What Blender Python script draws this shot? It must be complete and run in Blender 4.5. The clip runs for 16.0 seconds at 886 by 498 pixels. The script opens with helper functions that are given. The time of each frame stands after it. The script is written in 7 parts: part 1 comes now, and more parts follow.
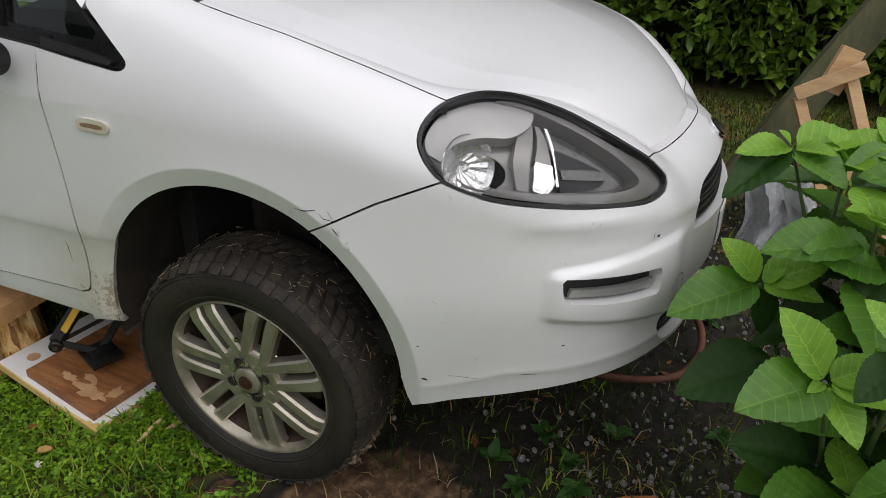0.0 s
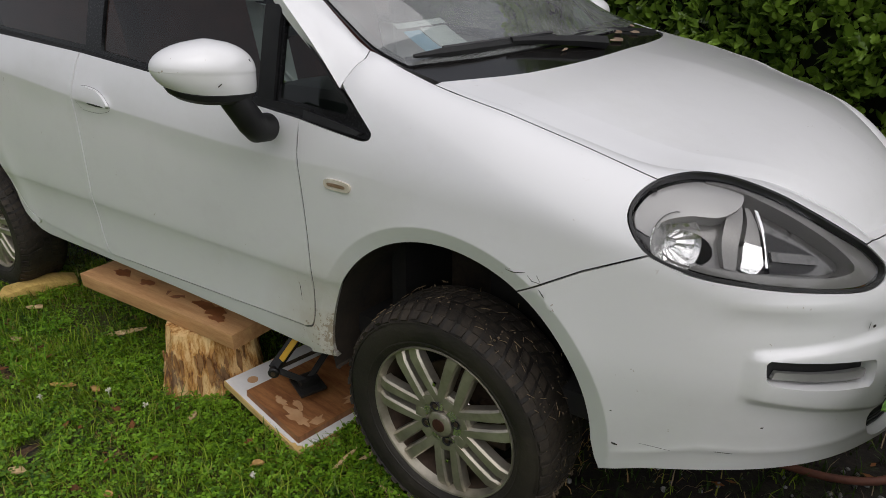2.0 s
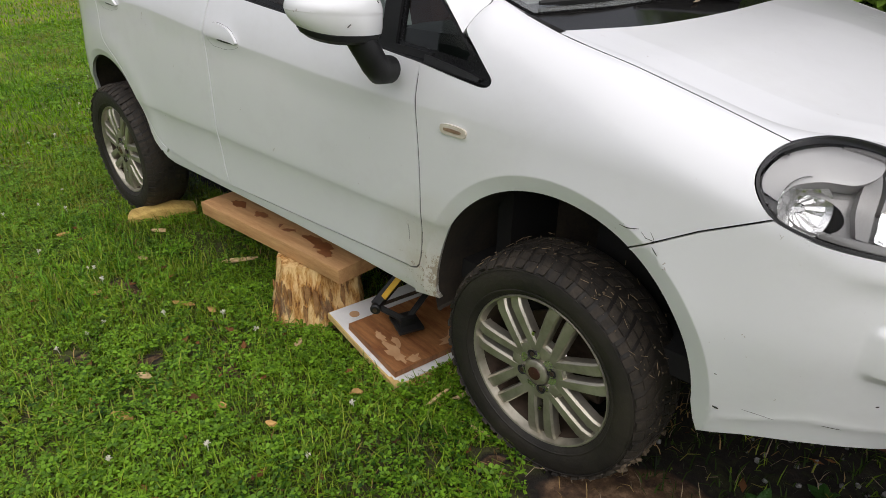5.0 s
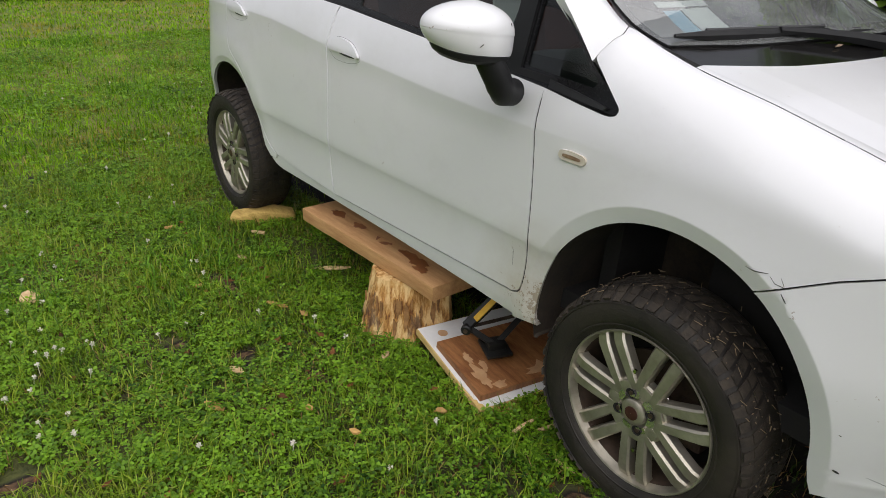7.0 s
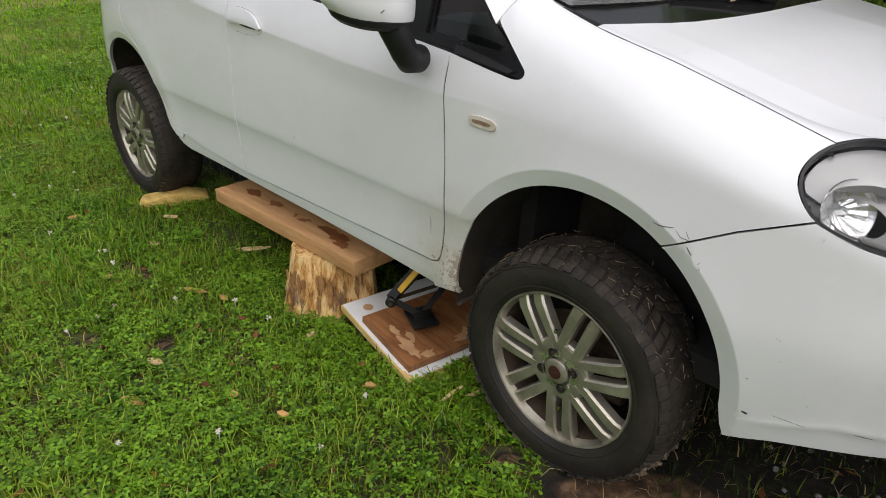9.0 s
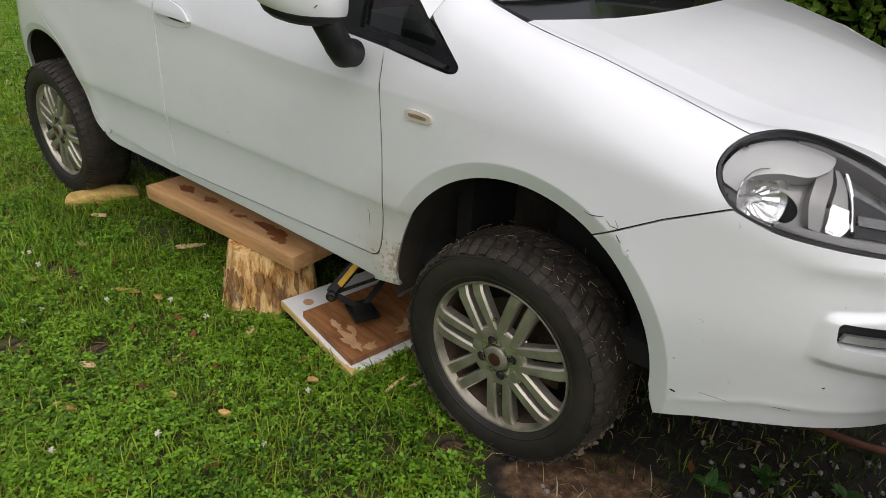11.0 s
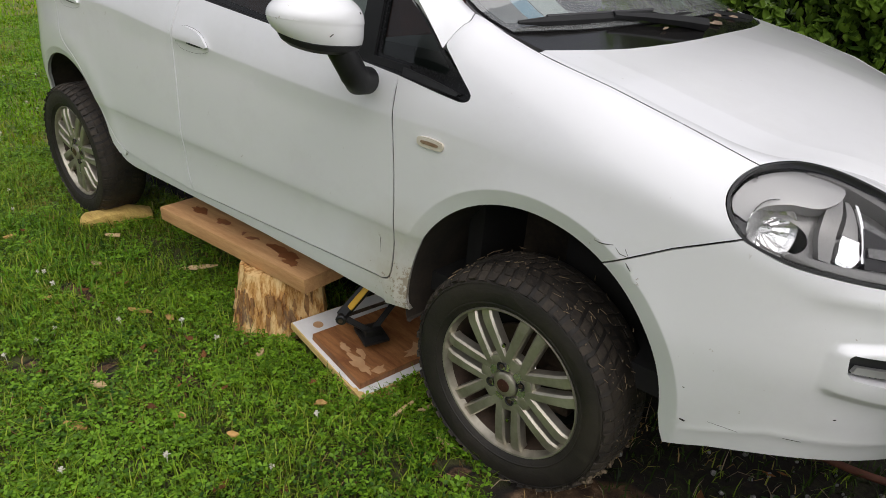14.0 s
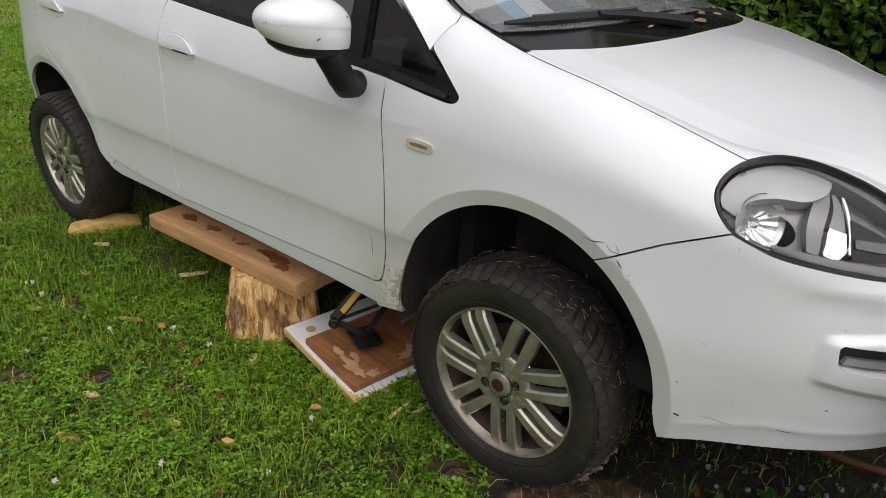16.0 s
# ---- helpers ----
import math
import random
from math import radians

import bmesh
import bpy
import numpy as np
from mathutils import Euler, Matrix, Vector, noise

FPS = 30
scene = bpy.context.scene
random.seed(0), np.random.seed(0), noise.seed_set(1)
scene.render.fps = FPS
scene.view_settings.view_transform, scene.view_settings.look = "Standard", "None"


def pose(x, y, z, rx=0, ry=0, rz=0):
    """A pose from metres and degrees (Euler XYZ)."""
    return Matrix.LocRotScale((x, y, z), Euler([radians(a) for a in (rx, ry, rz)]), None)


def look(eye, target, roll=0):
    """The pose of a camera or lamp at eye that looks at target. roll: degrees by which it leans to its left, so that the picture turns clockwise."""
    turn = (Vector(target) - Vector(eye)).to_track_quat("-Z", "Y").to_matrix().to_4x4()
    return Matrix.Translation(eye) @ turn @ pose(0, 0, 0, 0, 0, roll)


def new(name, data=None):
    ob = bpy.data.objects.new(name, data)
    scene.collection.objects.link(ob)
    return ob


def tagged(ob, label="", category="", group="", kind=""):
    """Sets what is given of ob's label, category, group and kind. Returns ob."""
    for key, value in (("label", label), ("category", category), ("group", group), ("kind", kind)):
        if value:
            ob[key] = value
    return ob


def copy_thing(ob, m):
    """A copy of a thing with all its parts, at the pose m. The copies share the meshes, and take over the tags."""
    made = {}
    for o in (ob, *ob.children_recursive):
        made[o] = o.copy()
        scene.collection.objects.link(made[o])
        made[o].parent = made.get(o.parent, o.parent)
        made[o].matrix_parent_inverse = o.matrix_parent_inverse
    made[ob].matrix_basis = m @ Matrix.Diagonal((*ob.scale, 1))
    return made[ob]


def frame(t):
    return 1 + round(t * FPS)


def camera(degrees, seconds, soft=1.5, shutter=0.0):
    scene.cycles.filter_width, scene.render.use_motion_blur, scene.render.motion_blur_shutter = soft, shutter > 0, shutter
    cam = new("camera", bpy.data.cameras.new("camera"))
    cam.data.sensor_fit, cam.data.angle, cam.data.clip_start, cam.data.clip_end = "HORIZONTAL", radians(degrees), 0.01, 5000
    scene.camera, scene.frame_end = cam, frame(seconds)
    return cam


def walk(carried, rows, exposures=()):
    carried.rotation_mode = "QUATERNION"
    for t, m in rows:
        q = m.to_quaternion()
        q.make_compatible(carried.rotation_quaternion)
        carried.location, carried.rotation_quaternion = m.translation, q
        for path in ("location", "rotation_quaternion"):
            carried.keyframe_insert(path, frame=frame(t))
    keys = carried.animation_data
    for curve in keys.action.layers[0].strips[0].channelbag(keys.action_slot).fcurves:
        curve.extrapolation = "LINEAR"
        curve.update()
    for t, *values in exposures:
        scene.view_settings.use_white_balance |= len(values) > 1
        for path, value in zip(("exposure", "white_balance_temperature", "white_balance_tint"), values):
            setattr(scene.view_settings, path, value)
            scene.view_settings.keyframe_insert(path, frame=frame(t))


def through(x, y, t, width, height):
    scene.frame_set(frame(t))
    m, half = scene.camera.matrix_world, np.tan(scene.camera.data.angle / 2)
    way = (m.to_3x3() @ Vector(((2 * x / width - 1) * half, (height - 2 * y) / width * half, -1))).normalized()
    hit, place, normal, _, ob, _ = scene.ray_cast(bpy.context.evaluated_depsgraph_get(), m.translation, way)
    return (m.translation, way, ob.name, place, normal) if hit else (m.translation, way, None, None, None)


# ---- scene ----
cam = camera(66.2, 16.0, soft=0.35)
PATH = [
    (0, (0.863, -1.78, 1.329), (0.218, -0.157, 0.354), 0.5),
    (0.5, (0.86, -1.804, 1.335), (0.283, -0.18, 0.321), 0.1),
    (1, (0.856, -1.861, 1.349), (0.16, -0.204, 0.47), -0.5),
    (1.5, (0.853, -1.899, 1.358), (-0.009, -0.267, 0.589), -1.2),
    (2, (0.832, -1.902, 1.379), (-0.261, -0.434, 0.57), -1.6),
    (2.5, (0.835, -1.904, 1.377), (-0.3, -0.546, 0.446), -2.5),
    (3, (0.831, -1.936, 1.384), (-0.333, -0.591, 0.469), -4.7),
    (3.5, (0.821, -1.926, 1.382), (-0.346, -0.643, 0.386), -4.2),
    (4, (0.812, -1.95, 1.378), (-0.411, -0.672, 0.445), -2.3),
    (4.2, (0.813, -1.95, 1.387), (-0.426, -0.689, 0.453), -2.1),
    (6.5, (0.79, -2.004, 1.354), (-0.507, -0.763, 0.473), 1.8),
    (7, (0.754, -2.024, 1.356), (-0.664, -0.9, 0.504), 1.8),
    (7.5, (0.745, -2.019, 1.352), (-0.706, -0.934, 0.505), 1.5),
    (8, (0.758, -2.01, 1.345), (-0.62, -0.852, 0.473), 2.1),
    (8.5, (0.763, -1.973, 1.338), (-0.563, -0.797, 0.411), 1.5),
    (9, (0.762, -1.983, 1.351), (-0.493, -0.732, 0.424), 1.0),
    (9.5, (0.757, -1.99, 1.347), (-0.443, -0.694, 0.409), 2.3),
    (9.7, (0.762, -2.012, 1.337), (-0.393, -0.671, 0.406), 4.1),
    (11.8, (0.777, -1.991, 1.377), (-0.328, -0.622, 0.424), 1.6),
    (12, (0.777, -2.001, 1.376), (-0.347, -0.633, 0.446), 1.7),
    (12.5, (0.779, -2.006, 1.376), (-0.381, -0.652, 0.469), 2.3),
    (13, (0.78, -2.015, 1.377), (-0.411, -0.683, 0.478), 2.4),
    (13.5, (0.78, -2.015, 1.377), (-0.412, -0.675, 0.493), 2.5),
    (14, (0.778, -2.006, 1.376), (-0.38, -0.637, 0.489), 2.6),
    (14.5, (0.781, -2.021, 1.377), (-0.414, -0.639, 0.565), 2.3),
    (15, (0.779, -2.011, 1.376), (-0.422, -0.673, 0.501), 2.2),
    (15.5, (0.781, -2.016, 1.377), (-0.405, -0.668, 0.496), 2.3),
    (16, (0.778, -2.011, 1.376), (-0.36, -0.622, 0.495), 1.7),
]
walk(cam, [(t, look(eye, target, roll)) for t, eye, target, roll in PATH],
     exposures=[(t, stops - 0.18, 6450, 13) for t, stops in ((0.0, -0.10), (1.0, -0.13), (2.0, -0.31), (3.0, -0.16), (4.0, 0.0), (6.5, 0.11), (7.0, 0.11), (7.5, 0.16), (9.0, 0.15), (9.7, 0.06), (12.0, 0.05), (14.5, 0.04), (16.0, 0.03))])

# ---- world and light: overcast day ----
world = bpy.data.worlds.new("overcast_sky")
scene.world = world
world.use_nodes = True
wn, wl = world.node_tree.nodes, world.node_tree.links
sky = wn.new("ShaderNodeTexSky")
sky.sky_type = "NISHITA"
sky.sun_disc = False
SUN_EL, SUN_AZ = 57.0, 112.0
sky.sun_elevation, sky.sun_rotation = radians(SUN_EL), radians(SUN_AZ)
sky.dust_density, sky.air_density = 2.0, 1.0
hue = wn.new("ShaderNodeHueSaturation")
hue.inputs["Saturation"].default_value = 0.25
wl.new(sky.outputs[0], hue.inputs["Color"])
wl.new(hue.outputs[0], wn["Background"].inputs["Color"])
wn["Background"].inputs["Strength"].default_value = 0.14
sun = new("sun", bpy.data.lights.new("sun", "SUN"))
sun.data.energy, sun.data.angle, sun.data.color = 2.7, radians(126), (1.0, 0.98, 0.96)
az, el = radians(SUN_AZ), radians(SUN_EL)
sun.matrix_basis = look((0, 0, 0), (-math.sin(az) * math.cos(el), -math.cos(az) * math.cos(el), -math.sin(el)))
scene.view_settings.exposure = 0.06


# ---- materials ----
def material(name, rough=0.6, metal=0.0, **extra):
    m = bpy.data.materials.new(name)
    m.use_nodes = True
    b = m.node_tree.nodes["Principled BSDF"]
    b.inputs["Roughness"].default_value, b.inputs["Metallic"].default_value = rough, metal
    for key, value in extra.items():
        b.inputs[key.replace("_", " ")].default_value = value
    return m, m.node_tree.nodes, m.node_tree.links, b


def noise_node(m, scale, detail=4.0, stretch=(1, 1, 1), rough=0.55):
    n, l = m.node_tree.nodes, m.node_tree.links
    tc, mp, no = n.new("ShaderNodeTexCoord"), n.new("ShaderNodeMapping"), n.new("ShaderNodeTexNoise")
    mp.inputs["Scale"].default_value = stretch
    no.inputs["Scale"].default_value, no.inputs["Detail"].default_value, no.inputs["Roughness"].default_value = scale, detail, rough
    l.new(tc.outputs["Object"], mp.inputs[0])
    l.new(mp.outputs[0], no.inputs["Vector"])
    return no.outputs["Fac"]


def ramp(m, fac, stops):
    r = m.node_tree.nodes.new("ShaderNodeValToRGB")
    e = r.color_ramp.elements
    while len(e) < len(stops):
        e.new(0.5)
    for el_, (p, c) in zip(e, stops):
        el_.position, el_.color = p, (*c, 1) if len(c) == 3 else c
    m.node_tree.links.new(fac, r.inputs[0])
    return r.outputs[0]


def mix(m, fac, a, b, kind="MIX"):
    x = m.node_tree.nodes.new("ShaderNodeMix")
    x.data_type, x.blend_type = "RGBA", kind
    for k, v in ((0, fac), (6, a), (7, b)):
        if isinstance(v, (float, int)):
            x.inputs[k].default_value = v
        elif isinstance(v, tuple):
            x.inputs[k].default_value = (*v, 1)
        else:
            m.node_tree.links.new(v, x.inputs[k])
    return x.outputs[2]


def maths(m, op, a, b=0.0, clamp=False):
    x = m.node_tree.nodes.new("ShaderNodeMath")
    x.operation, x.use_clamp = op, clamp
    for k, v in ((0, a), (1, b)):
        if isinstance(v, (float, int)):
            x.inputs[k].default_value = v
        else:
            m.node_tree.links.new(v, x.inputs[k])
    return x.outputs[0]


def bump(m, height, strength=0.3, distance=0.01):
    b = m.node_tree.nodes.new("ShaderNodeBump")
    b.inputs["Strength"].default_value, b.inputs["Distance"].default_value = strength, distance
    m.node_tree.links.new(height, b.inputs["Height"])
    m.node_tree.links.new(b.outputs[0], m.node_tree.nodes["Principled BSDF"].inputs["Normal"])


def surface(name, dark, light, scale=8.0, rough=0.6, metal=0.0, grain=60.0, relief=0.3, depth=0.004, stretch=(1, 1, 1), random_tint=0.0, **extra):
    """A two-scale mottled material: broad stains and fine grain."""
    m, n, l, b = material(name, rough, metal, **extra)
    broad, fine = noise_node(m, scale, 3, stretch), noise_node(m, grain, 5, stretch, 0.65)
    both = maths(m, "ADD", maths(m, "MULTIPLY", broad, 0.6), maths(m, "MULTIPLY", fine, 0.4))
    c = ramp(m, both, [(0.33, dark), (0.68, light)])
    if random_tint:
        info = n.new("ShaderNodeObjectInfo")
        hs = n.new("ShaderNodeHueSaturation")
        l.new(c, hs.inputs["Color"])
        l.new(maths(m, "ADD", maths(m, "MULTIPLY", info.outputs["Random"], random_tint), 1 - random_tint / 2), hs.inputs["Value"])
        c = hs.outputs[0]
    l.new(c, b.inputs["Base Color"])
    l.new(maths(m, "ADD", maths(m, "MULTIPLY", fine, 0.3), rough - 0.15, True), b.inputs["Roughness"])
    if relief:
        bump(m, both, relief, depth)
    return m


def paint_material():
    """White pearl paint under clear coat, with fine road dust and green film low down, mud in patches."""
    m, n, l, b = material("white_pearl_paint", 0.5, 0.15, Coat_Weight=0.75, Coat_Roughness=0.07, Coat_IOR=1.52, Specular_IOR_Level=0.2)
    flake = noise_node(m, 900, 2)
    film = noise_node(m, 3.5, 6, (1, 1, 1.4), 0.7)
    base = mix(m, maths(m, "MULTIPLY", flake, 0.25), (0.80, 0.797, 0.803), (0.85, 0.847, 0.852))
    dirt = ramp(m, film, [(0.5, (0, 0, 0)), (0.8, (1, 1, 1))])
    col = mix(m, maths(m, "MULTIPLY", dirt, 0.13), base, (0.46, 0.43, 0.37))
    # mud thrown back by the front wheel: specks and smears round one spot
    tc, dist = n.new("ShaderNodeTexCoord"), n.new("ShaderNodeVectorMath")
    dist.operation, dist.inputs[1].default_value = "DISTANCE", (-0.338, -0.83, 0.45)
    l.new(tc.outputs["Object"], dist.inputs[0])
    near = maths(m, "SUBTRACT", 1.0, maths(m, "DIVIDE", dist.outputs["Value"], 0.27), True)
    specks = maths(m, "ADD", noise_node(m, 55, 6, (1, 1, 1), 0.75), maths(m, "MULTIPLY", noise_node(m, 9, 5), 0.5))
    mud = ramp(m, maths(m, "ADD", specks, maths(m, "MULTIPLY", near, 0.25)), [(0.98, (0, 0, 0)), (1.05, (0.85, 0.85, 0.85))])
    col = mix(m, maths(m, "MULTIPLY", maths(m, "MULTIPLY", near, noise_node(m, 14, 5, (1, 1, 1), 0.7)), 1.1, True), col, (0.46, 0.38, 0.23))
    col = mix(m, maths(m, "MULTIPLY", mud, 0.7), col, (0.25, 0.155, 0.065))
    l.new(col, b.inputs["Base Color"])
    l.new(maths(m, "ADD", maths(m, "MULTIPLY", dirt, 0.15), 0.36), b.inputs["Roughness"])
    return m


PAINT = paint_material()
BLACK_PLASTIC = surface("black_plastic", (0.012, 0.012, 0.013), (0.03, 0.03, 0.03), 12, 0.45, grain=300, relief=0.1)
DARK_LINER = surface("dark_liner", (0.012, 0.010, 0.008), (0.075, 0.056, 0.038), 6, 0.9, grain=80)
UNDERBODY = surface("underbody", (0.006, 0.006, 0.006), (0.02, 0.018, 0.016), 5, 0.9)
RUBBER = surface("tyre_rubber", (0.006, 0.005, 0.0045), (0.036, 0.029, 0.021), 6, 0.65, grain=45, relief=1.0, depth=0.008)
TREAD = surface("muddy_tread", (0.006, 0.005, 0.004), (0.070, 0.054, 0.038), 14, 0.8, grain=70, relief=1.0, depth=0.008)
ALLOY = surface("alloy", (0.32, 0.29, 0.225), (0.58, 0.54, 0.45), 10, 0.40, 0.75, grain=45, relief=0.0)
WOOD_PLANK = surface("planed_softwood", (0.44, 0.21, 0.08), (0.70, 0.42, 0.19), 4, 0.7, grain=40, stretch=(1, 9, 9), relief=0.15)


def glass_material(name, tint=(1, 1, 1), rough=0.0, ior=1.5, film=0.0):
    m = bpy.data.materials.new(name)
    m.use_nodes = True
    n, l = m.node_tree.nodes, m.node_tree.links
    n.remove(n["Principled BSDF"])
    tr, gl, mx, fr = n.new("ShaderNodeBsdfTransparent"), n.new("ShaderNodeBsdfGlossy"), n.new("ShaderNodeMixShader"), n.new("ShaderNodeFresnel")
    tr.inputs[0].default_value = (*tint, 1)
    gl.inputs["Roughness"].default_value = rough
    fr.inputs["IOR"].default_value = ior
    l.new(fr.outputs[0], mx.inputs[0]), l.new(tr.outputs[0], mx.inputs[1]), l.new(gl.outputs[0], mx.inputs[2])
    if film:
        # an uneven pale haze over the pane: reflected sky painted as diffuse colour
        df, haze = n.new("ShaderNodeBsdfDiffuse"), n.new("ShaderNodeMixShader")
        df.inputs["Color"].default_value = (0.72, 0.74, 0.72, 1)
        l.new(ramp(m, noise_node(m, 7, 6), [(0.3, (film * 0.6,) * 3), (0.7, (film * 1.4,) * 3)]), haze.inputs[0])
        l.new(tr.outputs[0], haze.inputs[1]), l.new(df.outputs[0], haze.inputs[2]), l.new(haze.outputs[0], mx.inputs[1])
    l.new(mx.outputs[0], n["Material Output"].inputs["Surface"])
    return m


GLASS = glass_material("window_glass", (0.66, 0.76, 0.71), 0.01, 2.7, 0.21)
SIDE_GLASS = glass_material("side_window_glass", (0.30, 0.37, 0.33), 0.01)
CLEAR = glass_material("clear_plastic", (0.95, 0.95, 0.95), 0.01, 1.24)


# ---- building helpers ----
def link_mesh(name, mesh, mat, parent=None, label=""):
    ob = new(name, mesh)
    if mat is not None and not mesh.materials:
        for one in mat if isinstance(mat, (list, tuple)) else (mat,):
            mesh.materials.append(one)
    if parent is not None:
        ob.parent = parent
        if parent.type == "EMPTY":
            ob.location = -parent.location
    return tagged(ob, label) if label else ob


def part(name, bm, mat, parent, label="", smooth=None):
    """Link a bmesh, built in world metres, as one part under a thing or a part."""
    mesh = bpy.data.meshes.new(name)
    bm.normal_update()
    if smooth is not None:
        for f in bm.faces:
            f.smooth = True
        for e in bm.edges:
            e.smooth = len(e.link_faces) == 2 and e.calc_face_angle(0) < radians(smooth)
    bm.to_mesh(mesh)
    bm.free()
    return link_mesh(name, mesh, mat, parent, label)


def thing(name, place, label, category, group="", kind=""):
    ob = new(name)
    ob.location = place
    ob.empty_display_size = 0.1
    return tagged(ob, label, category, group, kind)


def box(bm, lo, hi, bevel=0.0, m=None):
    lo, hi = Vector(lo), Vector(hi)
    r = bmesh.ops.create_cube(bm, size=1, matrix=Matrix.Translation((lo + hi) / 2) @ Matrix.Diagonal((*(hi - lo), 1)))
    vs = r["verts"]
    if bevel:
        es = list({e for v in vs for e in v.link_edges})
        out = bmesh.ops.bevel(bm, geom=es, offset=bevel, segments=2, affect="EDGES", profile=0.6)
        vs = list({v for f in out["faces"] for v in f.verts} | {v for v in vs if v.is_valid})
    if m is not None:
        bmesh.ops.transform(bm, matrix=m, verts=vs)
    return vs


def lathe(bm, profile, centre, axis="y", steps=64, flip=False):
    """Turn a profile of (radius, along) about an axis through centre."""
    rings = []
    for r, a in profile:
        ring = []
        for k in range(steps):
            c, s = math.cos(2 * math.pi * k / steps), math.sin(2 * math.pi * k / steps)
            p = {"y": (r * c, a, r * s), "z": (r * c, r * s, a), "x": (a, r * c, r * s)}[axis]
            ring.append(bm.verts.new(Vector(centre) + Vector(p)))
        rings.append(ring)
    for i in range(len(rings) - 1):
        for k in range(steps):
            f = [rings[i][k], rings[i][(k + 1) % steps], rings[i + 1][(k + 1) % steps], rings[i + 1][k]]
            bm.faces.new(f[::-1] if flip else f)
    return rings


def tube(bm, points, radius, sides=8, cap=True):
    """A round bar along points; radius may be a list."""
    pts = [Vector(p) for p in points]
    rad = radius if isinstance(radius, (list, tuple)) else [radius] * len(pts)
    rings = []
    for i, p in enumerate(pts):
        d = (pts[min(i + 1, len(pts) - 1)] - pts[max(i - 1, 0)]).normalized()
        a = d.cross(Vector((0, 0, 1)) if abs(d.z) < 0.9 else Vector((1, 0, 0))).normalized()
        b = d.cross(a)
        rings.append([bm.verts.new(p + rad[i] * (math.cos(2 * math.pi * k / sides) * a + math.sin(2 * math.pi * k / sides) * b)) for k in range(sides)])
    for r0, r1 in zip(rings, rings[1:]):
        for k in range(sides):
            bm.faces.new((r0[k], r0[(k + 1) % sides], r1[(k + 1) % sides], r1[k]))
    if cap:
        bm.faces.new(rings[0][::-1]), bm.faces.new(rings[-1])


def smooth_curve(points):
    """A smooth function through (position, value) pairs, with no overshoot."""
    xs, ys = np.array([p[0] for p in points], float), np.array([p[1] for p in points], float)
    h, d = np.diff(xs), np.diff(ys) / np.diff(xs)
    g = np.empty_like(ys)
    g[0], g[-1] = d[0], d[-1]
    for i in range(1, len(xs) - 1):
        g[i] = 0 if d[i - 1] * d[i] <= 0 else (h[i - 1] + h[i]) / (h[i - 1] / d[i] + h[i] / d[i - 1])

    def value(x):
        x = min(max(x, xs[0]), xs[-1])
        i = min(max(int(np.searchsorted(xs, x)) - 1, 0), len(h) - 1)
        t = (x - xs[i]) / h[i]
        return float((1 + 2 * t) * (1 - t) ** 2 * ys[i] + t * (1 - t) ** 2 * h[i] * g[i] + t * t * (3 - 2 * t) * ys[i + 1] + t * t * (t - 1) * h[i] * g[i + 1])

    return value


def rounded(points, closed=True, step=0.012):
    """A smooth outline through 2D points; a point with a third entry of 0 is a sharp corner."""
    n, out = len(points), []
    for i in range(n if closed else n - 1):
        p0, p1, p2, p3 = (points[(i + k) % n] if closed else points[min(max(i + k, 0), n - 1)] for k in (-1, 0, 1, 2))
        a, b = np.array(p1[:2], float), np.array(p2[:2], float)
        t1 = (b - a) if len(p1) > 2 else (b - np.array(p0[:2])) / 2
        t2 = (b - a) if len(p2) > 2 else (np.array(p3[:2]) - a) / 2
        size = np.linalg.norm(b - a)
        t1, t2 = (t * min(1, 1.2 * size / (np.linalg.norm(t) + 1e-9)) for t in (t1, t2))
        steps = max(2, int(size / step))
        for k in range(steps):
            t = k / steps
            out.append((2 * t**3 - 3 * t * t + 1) * a + (t**3 - 2 * t * t + t) * t1 + (3 * t * t - 2 * t**3) * b + (t**3 - t * t) * t2)
    if not closed:
        out.append(np.array(points[-1][:2], float))
    return out


def inside(p, poly):
    x, y, odd = p[0], p[1], False
    for (x0, y0), (x1, y1) in zip(poly, poly[1:] + poly[:1]):
        if (y0 > y) != (y1 > y) and x < (x1 - x0) * (y - y0) / (y1 - y0) + x0:
            odd = not odd
    return odd


def grow(poly, d):
    """Move a closed outline inwards (d < 0) or outwards."""
    pts = [np.array(p, float) for p in poly]
    area = sum(a[0] * b[1] - a[1] * b[0] for a, b in zip(pts, pts[1:] + pts[:1]))
    s, out = (1 if area > 0 else -1), []
    for a, b, c in zip(pts[-1:] + pts[:-1], pts, pts[1:] + pts[:1]):
        t = (c - a) / (np.linalg.norm(c - a) + 1e-9)
        out.append(b + s * d * np.array((t[1], -t[0])))
    return out


from mathutils.geometry import delaunay_2d_cdt


# the car leans: its near side is jacked up
LEANED = Matrix.Translation((0, -0.84, 0.6)) @ Matrix.Rotation(radians(-3.15), 4, "X") @ Matrix.Translation((0, 0.84, -0.6))


def slacken(p):
    """The body gives a little as it hangs on the jack: its far side stands higher behind the bonnet and lower at the nose."""
    return p + Vector((0, 0, 0.146 * max(0.0, p.y + 0.45) * (min(0.58 - p.x, 0.3) if p.x < 0.58 else 1.7 * max(0.58 - p.x, -0.3))))


